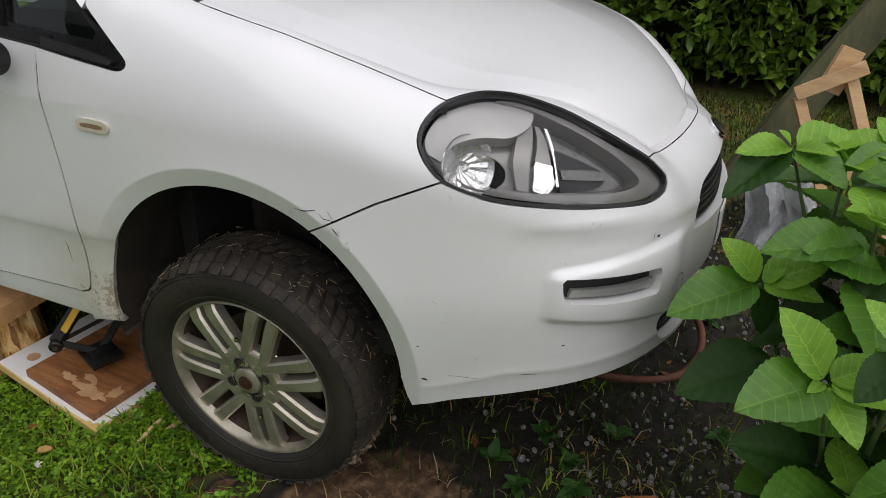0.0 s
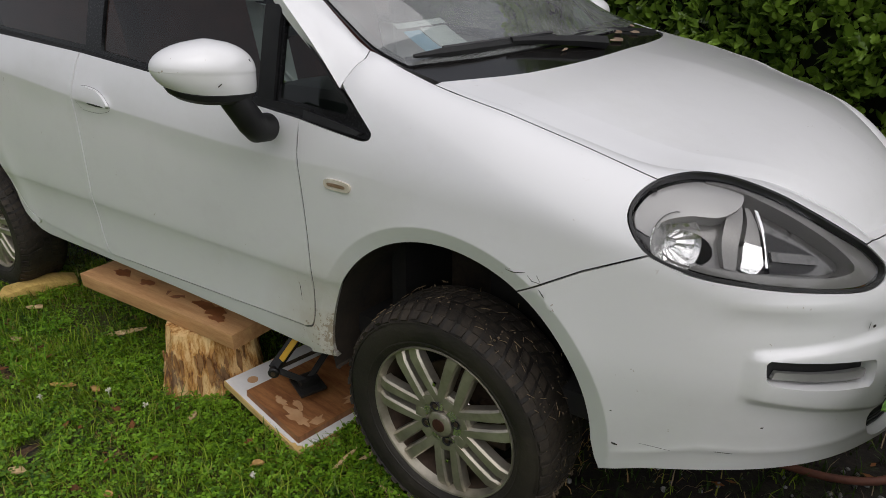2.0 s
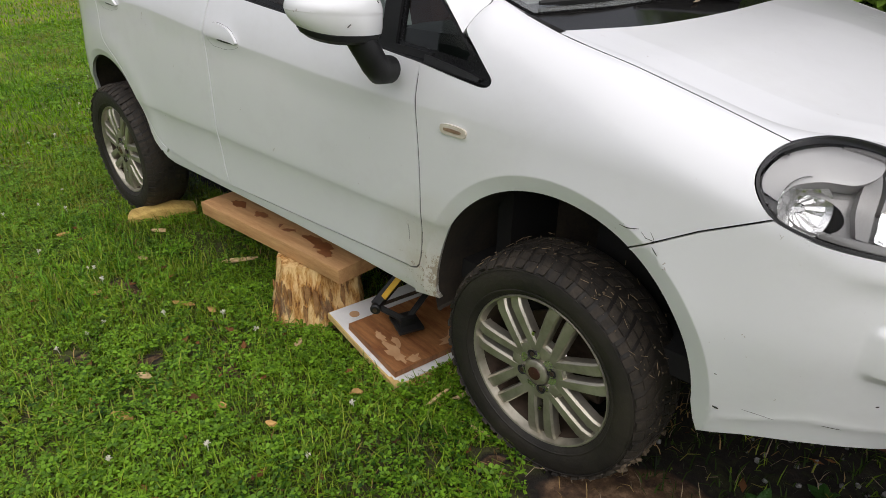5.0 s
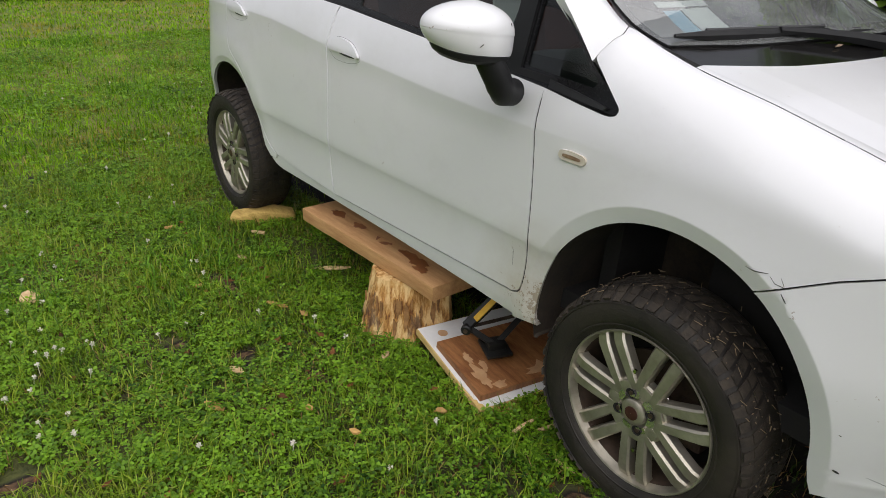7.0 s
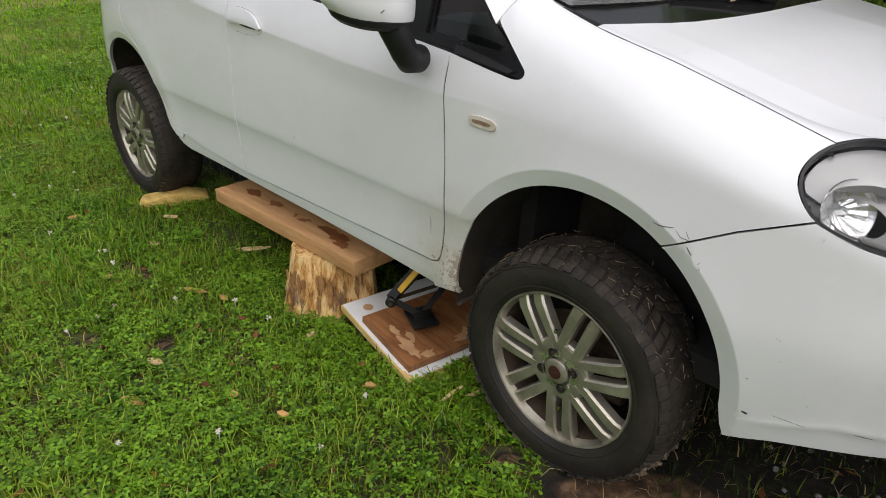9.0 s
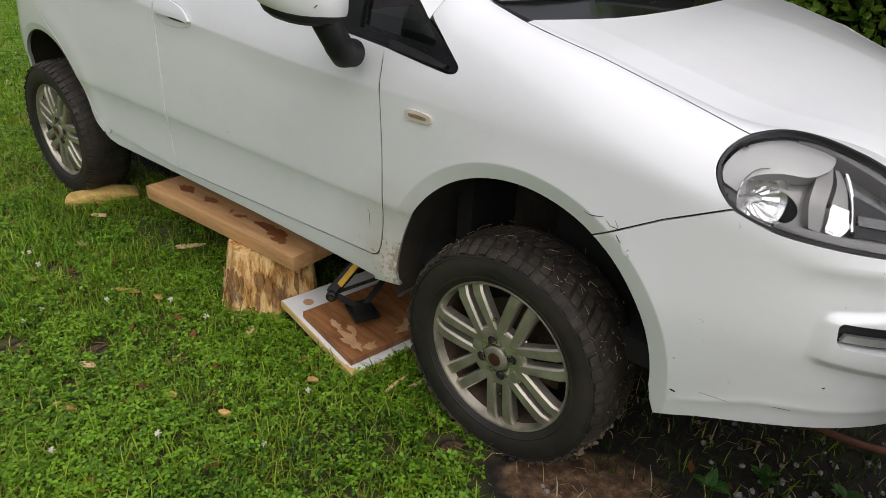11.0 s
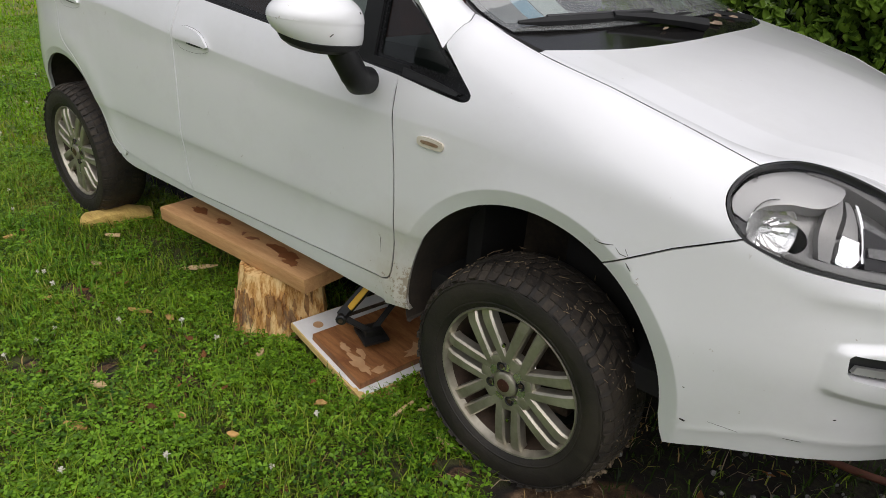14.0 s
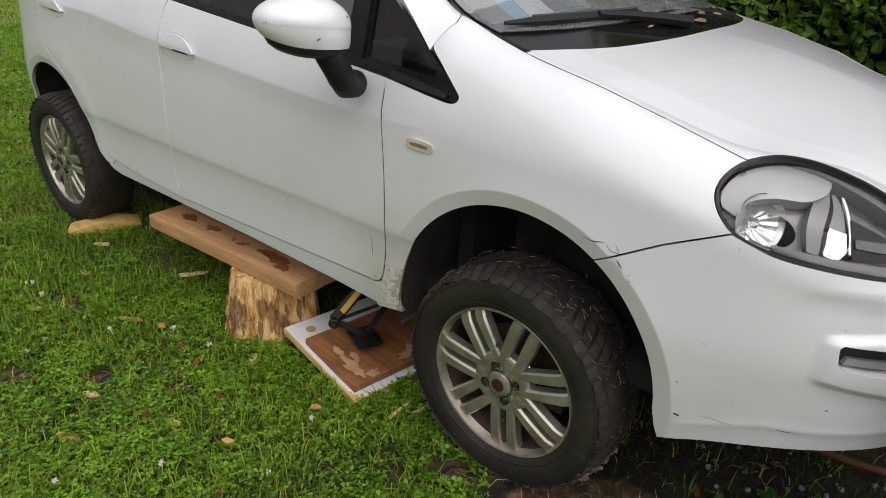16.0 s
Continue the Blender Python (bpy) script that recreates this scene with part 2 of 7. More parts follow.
def sheet(name, surf, outline, mat, parent, holes=(), spacing=0.03, depth=0.014, lift=0.0, mirror=False, label="", gap=0.0, trace=()):
    """A panel cut out of the surface surf(a, b) -> (x, y, z) along a closed outline, with edges turned in by depth and true normals."""
    outline = [tuple(p) for p in (grow(outline, -gap) if gap else outline)]
    holes = [[tuple(p) for p in h] for h in holes]
    pts, loops = [], []
    for loop in [outline, *holes]:
        loops.append(list(range(len(pts), len(pts) + len(loop))))
        pts += loop
    a0, a1 = min(p[0] for p in outline), max(p[0] for p in outline)
    b0, b1 = min(p[1] for p in outline), max(p[1] for p in outline)
    marks = [(float(p[0]), float(p[1])) for p in trace if inside(p, outline) and not any(inside(p, h) for h in holes)]
    rim_pts = np.array(pts)
    marks = [p for p in marks if np.min(np.sum((rim_pts - p) ** 2, 1)) > 0.003**2]
    edge = np.array(pts + marks)
    pts += marks
    for i in range(int((a1 - a0) / spacing) + 1):
        for j in range(int((b1 - b0) / spacing) + 1):
            p = (a0 + (i + 0.5 * (j % 2)) * spacing, b0 + (j + 0.5) * spacing)
            if inside(p, outline) and not any(inside(p, h) for h in holes) and np.min(np.sum((edge - p) ** 2, 1)) > (0.45 * spacing) ** 2:
                pts.append(p)
    lines = [(l[k], l[(k + 1) % len(l)]) for l in loops for k in range(len(l))]
    v2, _, faces, vmap, _, _ = delaunay_2d_cdt([Vector(p) for p in pts], lines, [], 0, 1e-6)
    keep = []
    for f in faces:
        c = sum((v2[i] for i in f), Vector((0, 0))) / len(f)
        if inside(c, outline) and not any(inside(c, h) for h in holes):
            keep.append(list(f))
    P, N, e = [], [], 1e-3
    for p in v2:
        q = Vector(surf(p.x, p.y))
        n = (Vector(surf(p.x + e, p.y)) - Vector(surf(p.x - e, p.y))).cross(Vector(surf(p.x, p.y + e)) - Vector(surf(p.x, p.y - e))).normalized()
        P.append(q + n * lift)
        N.append(n)
    flat = keep[0]
    if (v2[flat[1]] - v2[flat[0]]).cross(v2[flat[2]] - v2[flat[0]]) < 0:
        keep = [f[::-1] for f in keep]
    count = {}
    for f in keep:
        for i, j in zip(f, f[1:] + f[:1]):
            count[(i, j)] = 1
    rim = [(i, j) for (i, j) in count if (j, i) not in count]
    if depth:
        tops, lows = {}, {}
        for i, j in rim:
            for k in (i, j):
                if k not in tops:
                    tops[k], lows[k] = len(P), len(P) + 1
                    P += [P[k], P[k] - N[k] * depth]
                    N += [None, None]
        for i, j in rim:
            keep.append([tops[j], tops[i], lows[i], lows[j]])
    if mirror:
        n0 = len(P)
        P += [Vector((p.x, -p.y, p.z)) for p in P]
        N += [Vector((n.x, -n.y, n.z)) if n is not None else None for n in N]
        keep += [[i + n0 for i in f[::-1]] for f in keep]
    P = [slacken(LEANED @ p) for p in P]
    N = [LEANED.to_3x3() @ n if n is not None else None for n in N]
    mesh = bpy.data.meshes.new(name)
    mesh.from_pydata([tuple(p) for p in P], [], keep)
    mesh.update()
    if any(n is None for n in N):
        own = {}
        for f in mesh.polygons:
            for k in f.vertices:
                if N[k] is None:
                    own[k] = own.get(k, Vector()) + f.normal
        N = [n if n is not None else own.get(k, Vector((0, 0, 1))).normalized() for k, n in enumerate(N)]
    for f in mesh.polygons:
        f.use_smooth = True
    mesh.normals_split_custom_set_from_vertices([tuple(n) for n in N])
    return link_mesh(name, mesh, mat, parent, label)


def mirrored(ob, parent):
    """The other side's twin of a part, mirrored at the car's middle plane."""
    twin = new(ob.name, ob.data.copy())
    twin.data.transform(LEANED @ Matrix.Diagonal((1, -1, 1, 1)) @ LEANED.inverted())
    twin.data.flip_normals()
    for v, w in zip(ob.data.vertices, twin.data.vertices):
        w.co.z += (slacken(w.co) - w.co).z - (slacken(v.co) - v.co).z
    twin.data.update()
    twin.parent, twin.location = parent, ob.location
    for child in ob.children:
        mirrored(child, twin)
    return tagged(twin, ob.get("label", ""))


def lean(ob):
    ob.data.transform(LEANED)
    return ob

# ---- the car: its shape ----
# x forward from the front axle, y to the car's left from its middle, z up; the body stands raised on jack and planks
XS, XN, WN = 0.10, 0.945, 0.845
_t = np.concatenate([np.linspace(0, 0.9, 200)[:-1], 1 - (1 - np.linspace(0.9, 1, 400)) ** 1.0])
_r = (1 - _t**3.4) ** (1 / 2.5)
_s = np.concatenate([[0], np.cumsum(np.hypot(np.diff(_t) * (XN - XS), np.diff(_r) * WN))])
U_END = XS + float(_s[-1])

WIDTH = smooth_curve([(-3.2, 0.53), (-3.05, 0.645), (-2.95, 0.708), (-2.84, 0.762), (-2.7, 0.803), (-2.3, 0.833), (-1.2, 0.84), (-0.4, 0.838), (0.1, 0.845)])
Z_SH = smooth_curve([(-3.2, 1.02), (-2.05, 1.012), (-1.48, 0.969), (-1.12, 0.946), (-0.78, 0.925), (-0.46, 0.912), (-0.3, 0.912), (-0.1, 0.905), (0.1, 0.890), (0.28, 0.868), (0.45, 0.825), (0.8, 0.75), (1.1, 0.71), (1.6, 0.72)])
Z_GAP = smooth_curve([(-3.2, 1.20), (-2.0, 1.19), (-1.0, 1.14), (-0.5, 1.18), (-0.29, 1.17), (-0.19, 1.139), (-0.09, 1.114), (0.11, 1.072), (0.29, 1.033), (0.5, 0.997), (0.62, 0.990), (0.74, 0.974), (0.93, 0.914), (1.067, 0.855), (1.28, 0.866), (1.6, 0.886)])
A_IN = smooth_curve([(-3.2, 0.10), (-1.0, 0.10), (-0.4, 0.15), (-0.29, 0.162), (-0.1, 0.158), (0.1, 0.16), (0.29, 0.163), (0.5, 0.15), (0.62, 0.17), (0.74, 0.18), (0.93, 0.165), (1.07, 0.135), (1.6, 0.135)])
ARCH_F, ARCH_R, R_F, R_R = (0.028, 0.417), (-2.47, 0.366), 0.374, 0.388
CREASE = smooth_curve([(-3.2, 0.3), (-1.0, 0.34), (-0.3, 0.27), (0.0, 0.12), (0.25, 0.02), (0.45, 0.0), (1.6, 0.0)])
LOW_SIDE = smooth_curve([(0.28, 0.075), (0.34, 0.030), (0.38, 0.017), (0.42, 0.012), (0.50, 0.012), (0.565, 0.009), (0.60, 0.0045), (0.616, 0.001), (0.63, 0.0), (0.75, 0.001), (0.95, 0.008), (1.2, 0.03)])
LOW_FRONT = smooth_curve([(0.28, 0.07), (0.36, 0.035), (0.45, 0.018), (0.55, 0.006), (0.64, 0.0), (0.72, 0.004), (0.85, 0.012), (1.2, 0.05)])


def span(u):
    return 0.9 * (A_IN(u) + Z_GAP(u) - Z_SH(u))


def body(u, w):
    """The outer skin: u runs along the side and round the nose, w up from the ground and over the shoulder."""
    k = min(max((u - XS) / 0.3, 0), 1)
    zs = Z_SH(u)
    ins = (1 - k) * LOW_SIDE(min(w, zs)) + k * LOW_FRONT(min(w, zs))
    z = w
    if w > zs:
        f0 = CREASE(u)
        f = f0 + (w - zs) / span(u) * (math.pi / 2 - f0)
        ins += A_IN(u) * (math.cos(f0) - math.cos(f)) / math.cos(f0)
        z = zs + (Z_GAP(u) - zs) * (math.sin(min(f, math.pi / 2)) - math.sin(f0)) / (1 - math.sin(f0))
    ins -= 0.005 * max(0, 1 - abs(w - zs) / 0.05) * min(max((-0.25 - u) / 0.5, 0), 1)
    for c, r_, reach in ((ARCH_F, R_F, 0.040), (ARCH_R, R_R, 0.030)):
        d = math.hypot(u - c[0], w - c[1]) - r_
        if d < reach and w > 0.34:
            ins += (0.014 if c is ARCH_F else 0.010) * (1 - max(d, 0) / reach)
        if c is ARCH_F:
            ins -= 0.012 * math.exp(-max(d - reach, 0) / 0.085) * min(max((u - c[0] + 0.34) / 0.25, 0), 1)
        elif w > 0.4:
            ins -= 0.005 * math.exp(-((d - 0.10) / 0.05) ** 2)
    if u <= XS:
        return (u, -(WIDTH(u) - ins), z)
    if u > U_END:
        x, y, z = body(2 * U_END - u, w)
        return (x, -y, z)
    t, r = float(np.interp(u - XS, _s, _t)), float(np.interp(u - XS, _s, _r))
    return (XS + (XN - XS - ins) * t, -(WN - ins) * r, z)


def top(u):
    return Z_SH(u) + 0.97 * span(u)


# ---- panels of the car ----


def arc(c, r, a0, a1, n=40):
    return [(c[0] + r * math.cos(radians(a0 + (a1 - a0) * k / n)), c[1] + r * math.sin(radians(a0 + (a1 - a0) * k / n))) for k in range(n + 1)]


def along_top(u0, u1, n=30):
    return [(u0 + (u1 - u0) * k / n, top(u0 + (u1 - u0) * k / n)) for k in range(n + 1)]


def chain(*bits):
    """Join stretches of an outline, dropping points that repeat."""
    out = []
    for bit in bits:
        for p in bit:
            if not out or abs(p[0] - out[-1][0]) + abs(p[1] - out[-1][1]) > 0.003:
                out.append((float(p[0]), float(p[1])))
    if abs(out[0][0] - out[-1][0]) + abs(out[0][1] - out[-1][1]) < 0.003:
        out.pop()
    return out


# lines along which the skin creases, so that the mesh follows them
def ridge(c, r, n=120):
    return [(c[0] + r * math.cos(2 * math.pi * k / n), c[1] + r * math.sin(2 * math.pi * k / n)) for k in range(n)]


CREASES = [p for c, r_, reach in ((ARCH_F, R_F, 0.040), (ARCH_R, R_R, 0.030)) for d in (0.010, 0.022, reach - 0.003, reach + 0.003) for p in ridge(c, r_ + d)]
CREASES += [(-3.1 + 0.012 * k, Z_SH(-3.1 + 0.012 * k) + d) for k in range(275) for d in (-0.004, 0.004)]
CREASES += [(-2.2 + 0.015 * k, w) for k in range(180) for w in (0.566, 0.600, 0.608, 0.618, 0.626)]

car = thing("car", (-1.1, 0, 0), "dirty white five-door hatchback jacked up on grass, front wing cracked", "car")

LAMP_LOW = [(0.431, 0.945), (0.444, 0.905), (0.474, 0.870), (0.548, 0.845), (0.646, 0.834), (0.788, 0.824), (0.888, 0.819), (0.945, 0.832), (0.968, 0.855)]
LAMP_HIGH = [(0.967, 0.868), (0.933, 0.910), (0.864, 0.960), (0.80, 1.007), (0.738, 1.055), (0.657, 1.100), (0.575, 1.101), (0.486, 1.042), (0.445, 0.990)]
SEAM = [(-0.30, top(-0.30) - 0.01), (-0.09, 1.195), (0.01, 1.174), (0.11, 1.157), (0.27, 1.125), (0.385, 1.088), (0.486, 1.042)]
LAMP = rounded(LAMP_LOW + LAMP_HIGH)
low_edge = rounded(LAMP_LOW[2:] + LAMP_HIGH[:2], closed=False)
high_edge = rounded(LAMP_HIGH[1:8], closed=False)
left_edge = rounded([LAMP_HIGH[7], LAMP_HIGH[8], *LAMP_LOW[:3]], closed=False)
FRONT_SHUT = rounded([(0.933, 0.910), (1.0, 0.921), (1.115, 0.930), (1.283, 0.938), (U_END, 0.942)], closed=False, step=0.03)
BUMPER_GAP = [(0.219, 0.739), (0.28, 0.775), (0.355, 0.816), (0.474, 0.870)]
PILLAR_CUT = [(-0.309, 1.101), (-0.302, 1.133), (-0.292, 1.180), (-0.285, 1.21), (-0.30, top(-0.30) - 0.01)]
DOOR_EDGE = [(-0.440, 0.447), (-0.412, 0.456), (-0.401, 0.475), (-0.395, 0.51), (-0.390, 0.57), (-0.389, 0.64), (-0.397, 0.763), (-0.411, 0.87), (-0.419, 0.93), (-0.421, 1.000)]

fender_out = chain(
    [(-0.425, 0.369)], rounded(DOOR_EDGE, False, 0.03), rounded([(-0.292, 0.987), (-0.230, 0.9825), (-0.206, 0.9835), (-0.192, 0.990), (-0.191, 1.001), (-0.209, 1.016), (-0.262, 1.058), *PILLAR_CUT], False, 0.012), rounded(SEAM, False, 0.03),
    left_edge, BUMPER_GAP[::-1], arc(ARCH_F, R_F, 59.3, 184), [(-0.338, 0.376)])
fender = sheet("front_wing", body, fender_out, PAINT, car, spacing=0.025, trace=CREASES, gap=0.0023, label="white wing, cracked and scuffed at the arch edge")
mirrored(fender, car)

FOG = rounded([(0.700, 0.660, 0), (0.696, 0.690), (0.704, 0.697, 0), (0.80, 0.690), (0.916, 0.680, 0), (0.924, 0.672), (0.926, 0.632), (0.918, 0.622, 0), (0.80, 0.634), (0.712, 0.648, 0)])
GRILLE = rounded([(1.055, 0.715, 0), (1.085, 0.775), (1.14, 0.808), (1.25, 0.822), (1.52, 0.828), (1.79, 0.822), (1.90, 0.808), (1.955, 0.775), (1.985, 0.715, 0), (1.75, 0.712), (1.52, 0.710), (1.25, 0.712)])
INTAKE = rounded([(0.985, 0.53), (1.06, 0.575), (1.2, 0.59), (1.52, 0.60), (1.84, 0.59), (1.98, 0.575), (2.055, 0.53), (2.03, 0.47), (1.95, 0.44), (1.52, 0.44), (1.09, 0.44), (1.01, 0.47)])


def nose(u, w):
    """The bumper's skin: the body with a raised lip round each fog recess and a swage above it."""
    d = u if u <= U_END else 2 * U_END - u
    x, y, z = body(d, w)
    step = lambda x, a, b: (lambda q: q * q * (3 - 2 * q))(min(max((x - a) / (b - a), 0), 1))
    tilt, dip = -0.08 * (0.80 - d), 0.2 * (0.80 - d)
    pod = step(d, 0.655, 0.70) * (1 - step(d, 0.96, 1.04)) * step(w, 0.576 + dip, 0.598 + dip) * (1 - step(w, 0.700 + tilt, 0.726 + tilt))
    hollow = step(d, 0.62, 0.72) * (1 - step(d, 0.95, 1.05)) * math.exp(-((w - 0.555 - dip) / 0.035) ** 2)
    ledge = step(d, 0.52, 0.70) * (0.003 * math.exp(-((w - 0.803 + 0.06 * (d - 0.6)) / 0.016) ** 2) - 0.003 * math.exp(-((w - 0.755) / 0.028) ** 2))
    out = 0.011 * pod + ledge - 0.003 * hollow + 0.0022 * math.exp(-((w - 0.438 - 0.05 * min(max((d - 0.46) / 0.15, 0), 1)) / 0.011) ** 2) * min(max((d - 0.44) / 0.05, 0), 1) 
    n = Vector((0.55, -0.8, 0)) if d < 0.9 else Vector((0.9, -0.4, 0))
    x, y = x + n.x * out, y + n.y * out
    return (x, y, z) if u <= U_END else (x, -y, z)


POD = [(0.655 + 0.012 * k, w + (-0.08 if w > 0.65 else 0.2) * (0.80 - 0.655 - 0.012 * k)) for k in range(32) for w in (0.570, 0.576, 0.583, 0.590, 0.598, 0.702, 0.709, 0.715, 0.721, 0.727)] + [(u, 0.59 + 0.012 * k) for k in range(13) for u in (0.655, 0.664, 0.673, 0.682, 0.691)]
POD += [(0.45 + 0.012 * k, 0.438 + 0.05 * min(max((0.012 * k - 0.01) / 0.15, 0), 1) + d) for k in range(50) for d in (-0.014, -0.007, 0.0, 0.007, 0.014)]
POD += [(2 * U_END - u, w) for u, w in POD]
BUMPER_LOW = [(U_END, 0.41), (1.2, 0.415), (1.02, 0.434), (0.878, 0.439), (0.743, 0.438), (0.625, 0.428), (0.51, 0.406), (0.43, 0.376)]
half = chain(BUMPER_GAP, low_edge, FRONT_SHUT)
low = rounded(BUMPER_LOW, False, 0.03)
flip = lambda pts: [(2 * U_END - p[0], p[1]) for p in pts][::-1]
near_arch = [(0.4255, 0.374), (0.413, 0.40)] + arc(ARCH_F, R_F, 4, 59.3)
bumper_out = chain(half, flip(half), flip(near_arch), flip(low), low, near_arch)
bumper = sheet("front_bumper", nose, bumper_out, PAINT, car, holes=[FOG, flip(FOG), GRILLE, INTAKE], trace=CREASES[:960] + POD, spacing=0.02, gap=0.0018, depth=0.03, label="white plastic bumper with stone chips")

HC_X = smooth_curve([(-0.09, 0.075), (0.2, 0.27), (0.5, 0.50), (0.75, 0.66), (0.95, 0.77), (1.1, 0.80), (1.3, 0.808), (U_END, body(U_END, top(U_END))[0])])
HC_Z = smooth_curve([(-0.1, 1.16), (0.03, 1.138), (0.3, 1.097), (0.55, 1.042), (0.7, 0.978), (0.78, 0.920), (0.82, body(U_END, top(U_END))[2])])


FOLD = 0.15


def hood_skin(u, b):
    s = b / 0.7
    e, cx = body(u, top(u)), HC_X(u)
    s = min(s, 2 - s)
    k = 1 - (1 - s) ** 2.5
    rise = s * (1.25 + s * (0.2 - 0.45 * s))
    fold = 0.0008 * max(0.0, 1 - abs(s - FOLD) / 0.05) * min(max((0.95 - u) / 0.3, 0), 1)
    return (e[0] + (cx - e[0]) * k, e[1] * (1 - b / 0.7), e[2] + (HC_Z(cx) - e[2]) * rise + fold)


hood_strip = chain([(u, w + 0.0017) for u, w in along_top(-0.088, U_END, 60)], FRONT_SHUT[::-1], high_edge, rounded(SEAM[1:], False, 0.03)[::-1])
hood = sheet("bonnet", hood_skin, chain([(-0.09, 0.0), (-0.09, 0.7)], [(-0.09 + k * (U_END + 0.09) / 60, 0.7) for k in range(61)], [(U_END, 0)], [(U_END - k * (U_END + 0.09) / 60, 0) for k in range(61)]),
             PAINT, car, spacing=0.035, depth=0, mirror=True, label="white bonnet, closed", trace=[(-0.08 + 0.015 * k, 0.7 * (FOLD + d)) for k in range(70) for d in (-0.05, -0.005, 0.005, 0.05)])
lip = sheet("bonnet_lip", body, hood_strip, PAINT, hood, spacing=0.02, gap=0.0015, depth=0.0, mirror=True)

B_JOINT = [(-1.42, 0.424, 0), (-1.447, 0.50), (-1.456, 0.70), (-1.462, 0.814), (-1.473, 0.909), (-1.478, 0.965), (-1.472, 1.010), (-1.458, 1.077), (-1.452, 1.100, 0)]
door_out = chain(rounded(DOOR_EDGE, False, 0.03)[::-1], [(-0.45, 0.449), (-1.2, 0.430)], rounded(B_JOINT, False, 0.03), [(-0.93, 1.050)])
front_door = sheet("front_door", body, door_out[::-1], PAINT, car, spacing=0.04, trace=CREASES, gap=0.0027, label="white closed front door with green film and mud low down")
mirrored(front_door, car)
REAR_EDGE = [(-1.925, 0.450, 0), (-1.99, 0.476), (-2.045, 0.514), (-2.098, 0.565), (-2.205, 0.690), (-2.31, 0.772), (-2.375, 0.806), (-2.42, 0.848), (-2.433, 0.908), (-2.445, 0.985), (-2.43, 1.10), (-2.42, 1.160, 0)]
rear_out = chain([(u_ - 0.0022, w_) for u_, w_ in rounded(B_JOINT, False, 0.03)[::-1]], [(-1.7, 0.432)], rounded(REAR_EDGE, False, 0.03), [(-2.0, 1.135)])
rear_door = sheet("rear_door", body, rear_out[::-1], PAINT, car, spacing=0.05, trace=CREASES, gap=0.0027, label="white closed rear door")
mirrored(rear_door, car)
quarter_out = chain(rounded(REAR_EDGE, False, 0.03)[::-1], [(-1.94, 0.428), (-1.985, 0.428), (-2.045, 0.455), (-2.075, 0.49)], arc(ARCH_R, R_R, 24, 178), [(-2.865, 0.36), (-3.19, 0.40), (-3.19, top(-3.19)), (-2.36, 1.21)])
quarter = sheet("rear_wing", body, quarter_out, PAINT, car, spacing=0.05, trace=CREASES, gap=0.0027, label="white rear wing round the wheel arch")
mirrored(quarter, car)
sill_out = chain([(-0.434, 0.443), (-1.2, 0.424), (-1.42, 0.420), (-1.7, 0.428), (-1.92, 0.446), (-1.965, 0.438), (-1.99, 0.420), (-1.965, 0.397), (-1.9, 0.388), (-1.6, 0.391), (-1.0, 0.389), (-0.655, 0.381), (-0.50, 0.374), (-0.428, 0.370)])
sill = sheet("sill", body, sill_out[::-1], PAINT, car, spacing=0.03, gap=0.001, depth=0.05, lift=-0.009, label="white sill panel with mud spatter")
mirrored(sill, car)


# ---- glass and roof ----
def cabin(x, z):
    """The side of the greenhouse, leaning in from the belt line to the roof."""
    return (x, -(0.800 - 0.22 * (z - 1.01) - 0.55 * max(z - 1.2, 0) ** 2 - 0.05 * max(-x - 2.2, 0)), z)


EDGE_X = smooth_curve([(0, -0.09), (0.1, -0.19), (0.2, -0.295), (0.3, -0.40), (0.42, -0.525), (1, -1.10)])
EDGE_Y = smooth_curve([(0, 0.688), (0.2, 0.674), (0.42, 0.642), (1, 0.56)])
EDGE_Z = smooth_curve([(0, 1.112), (0.1, 1.136), (0.2, 1.168), (0.3, 1.228), (0.42, 1.305), (0.7, 1.455), (1, 1.565)])
MID_X = smooth_curve([(0, 0.080), (0.2, -0.14), (0.42, -0.39), (1, -0.98)])
MID_Z = smooth_curve([(0, 1.118), (0.2, 1.20), (0.42, 1.335), (0.7, 1.485), (1, 1.59)])


def screen(s, t):
    """The windscreen and the cowl before it: s across from right (-1) to left, t from the bonnet up."""
    k = 1 - abs(s) ** 2.5
    return (EDGE_X(t) + (MID_X(t) - EDGE_X(t)) * k, EDGE_Y(t) * s, EDGE_Z(t) + (MID_Z(t) - EDGE_Z(t)) * k)


def square(a0, a1, b0, b1, n=24):
    return ([(a0 + (a1 - a0) * k / n, b0) for k in range(n)] + [(a1, b0 + (b1 - b0) * k / n) for k in range(n)]
            + [(a1 - (a1 - a0) * k / n, b1) for k in range(n)] + [(a0, b1 - (b1 - b0) * k / n) for k in range(n)])


GLOSS_BLACK = surface("gloss_black_trim", (0.006, 0.006, 0.007), (0.012, 0.012, 0.012), 10, 0.25, grain=200, relief=0.0, Specular_IOR_Level=0.3)
SEAL_BLACK = surface("window_seal", (0.008, 0.008, 0.009), (0.02, 0.02, 0.02), 12, 0.5, grain=300, relief=0.1, Specular_IOR_Level=0.25)
STRIP_GREY = surface("weather_strip", (0.012, 0.012, 0.013), (0.024, 0.024, 0.025), 20, 0.4, grain=300, relief=0.1)
COWL_BLACK = surface("scuttle_plastic", (0.006, 0.006, 0.006), (0.014, 0.013, 0.012), 14, 0.10, grain=250, relief=0.0, Specular_IOR_Level=0.8)
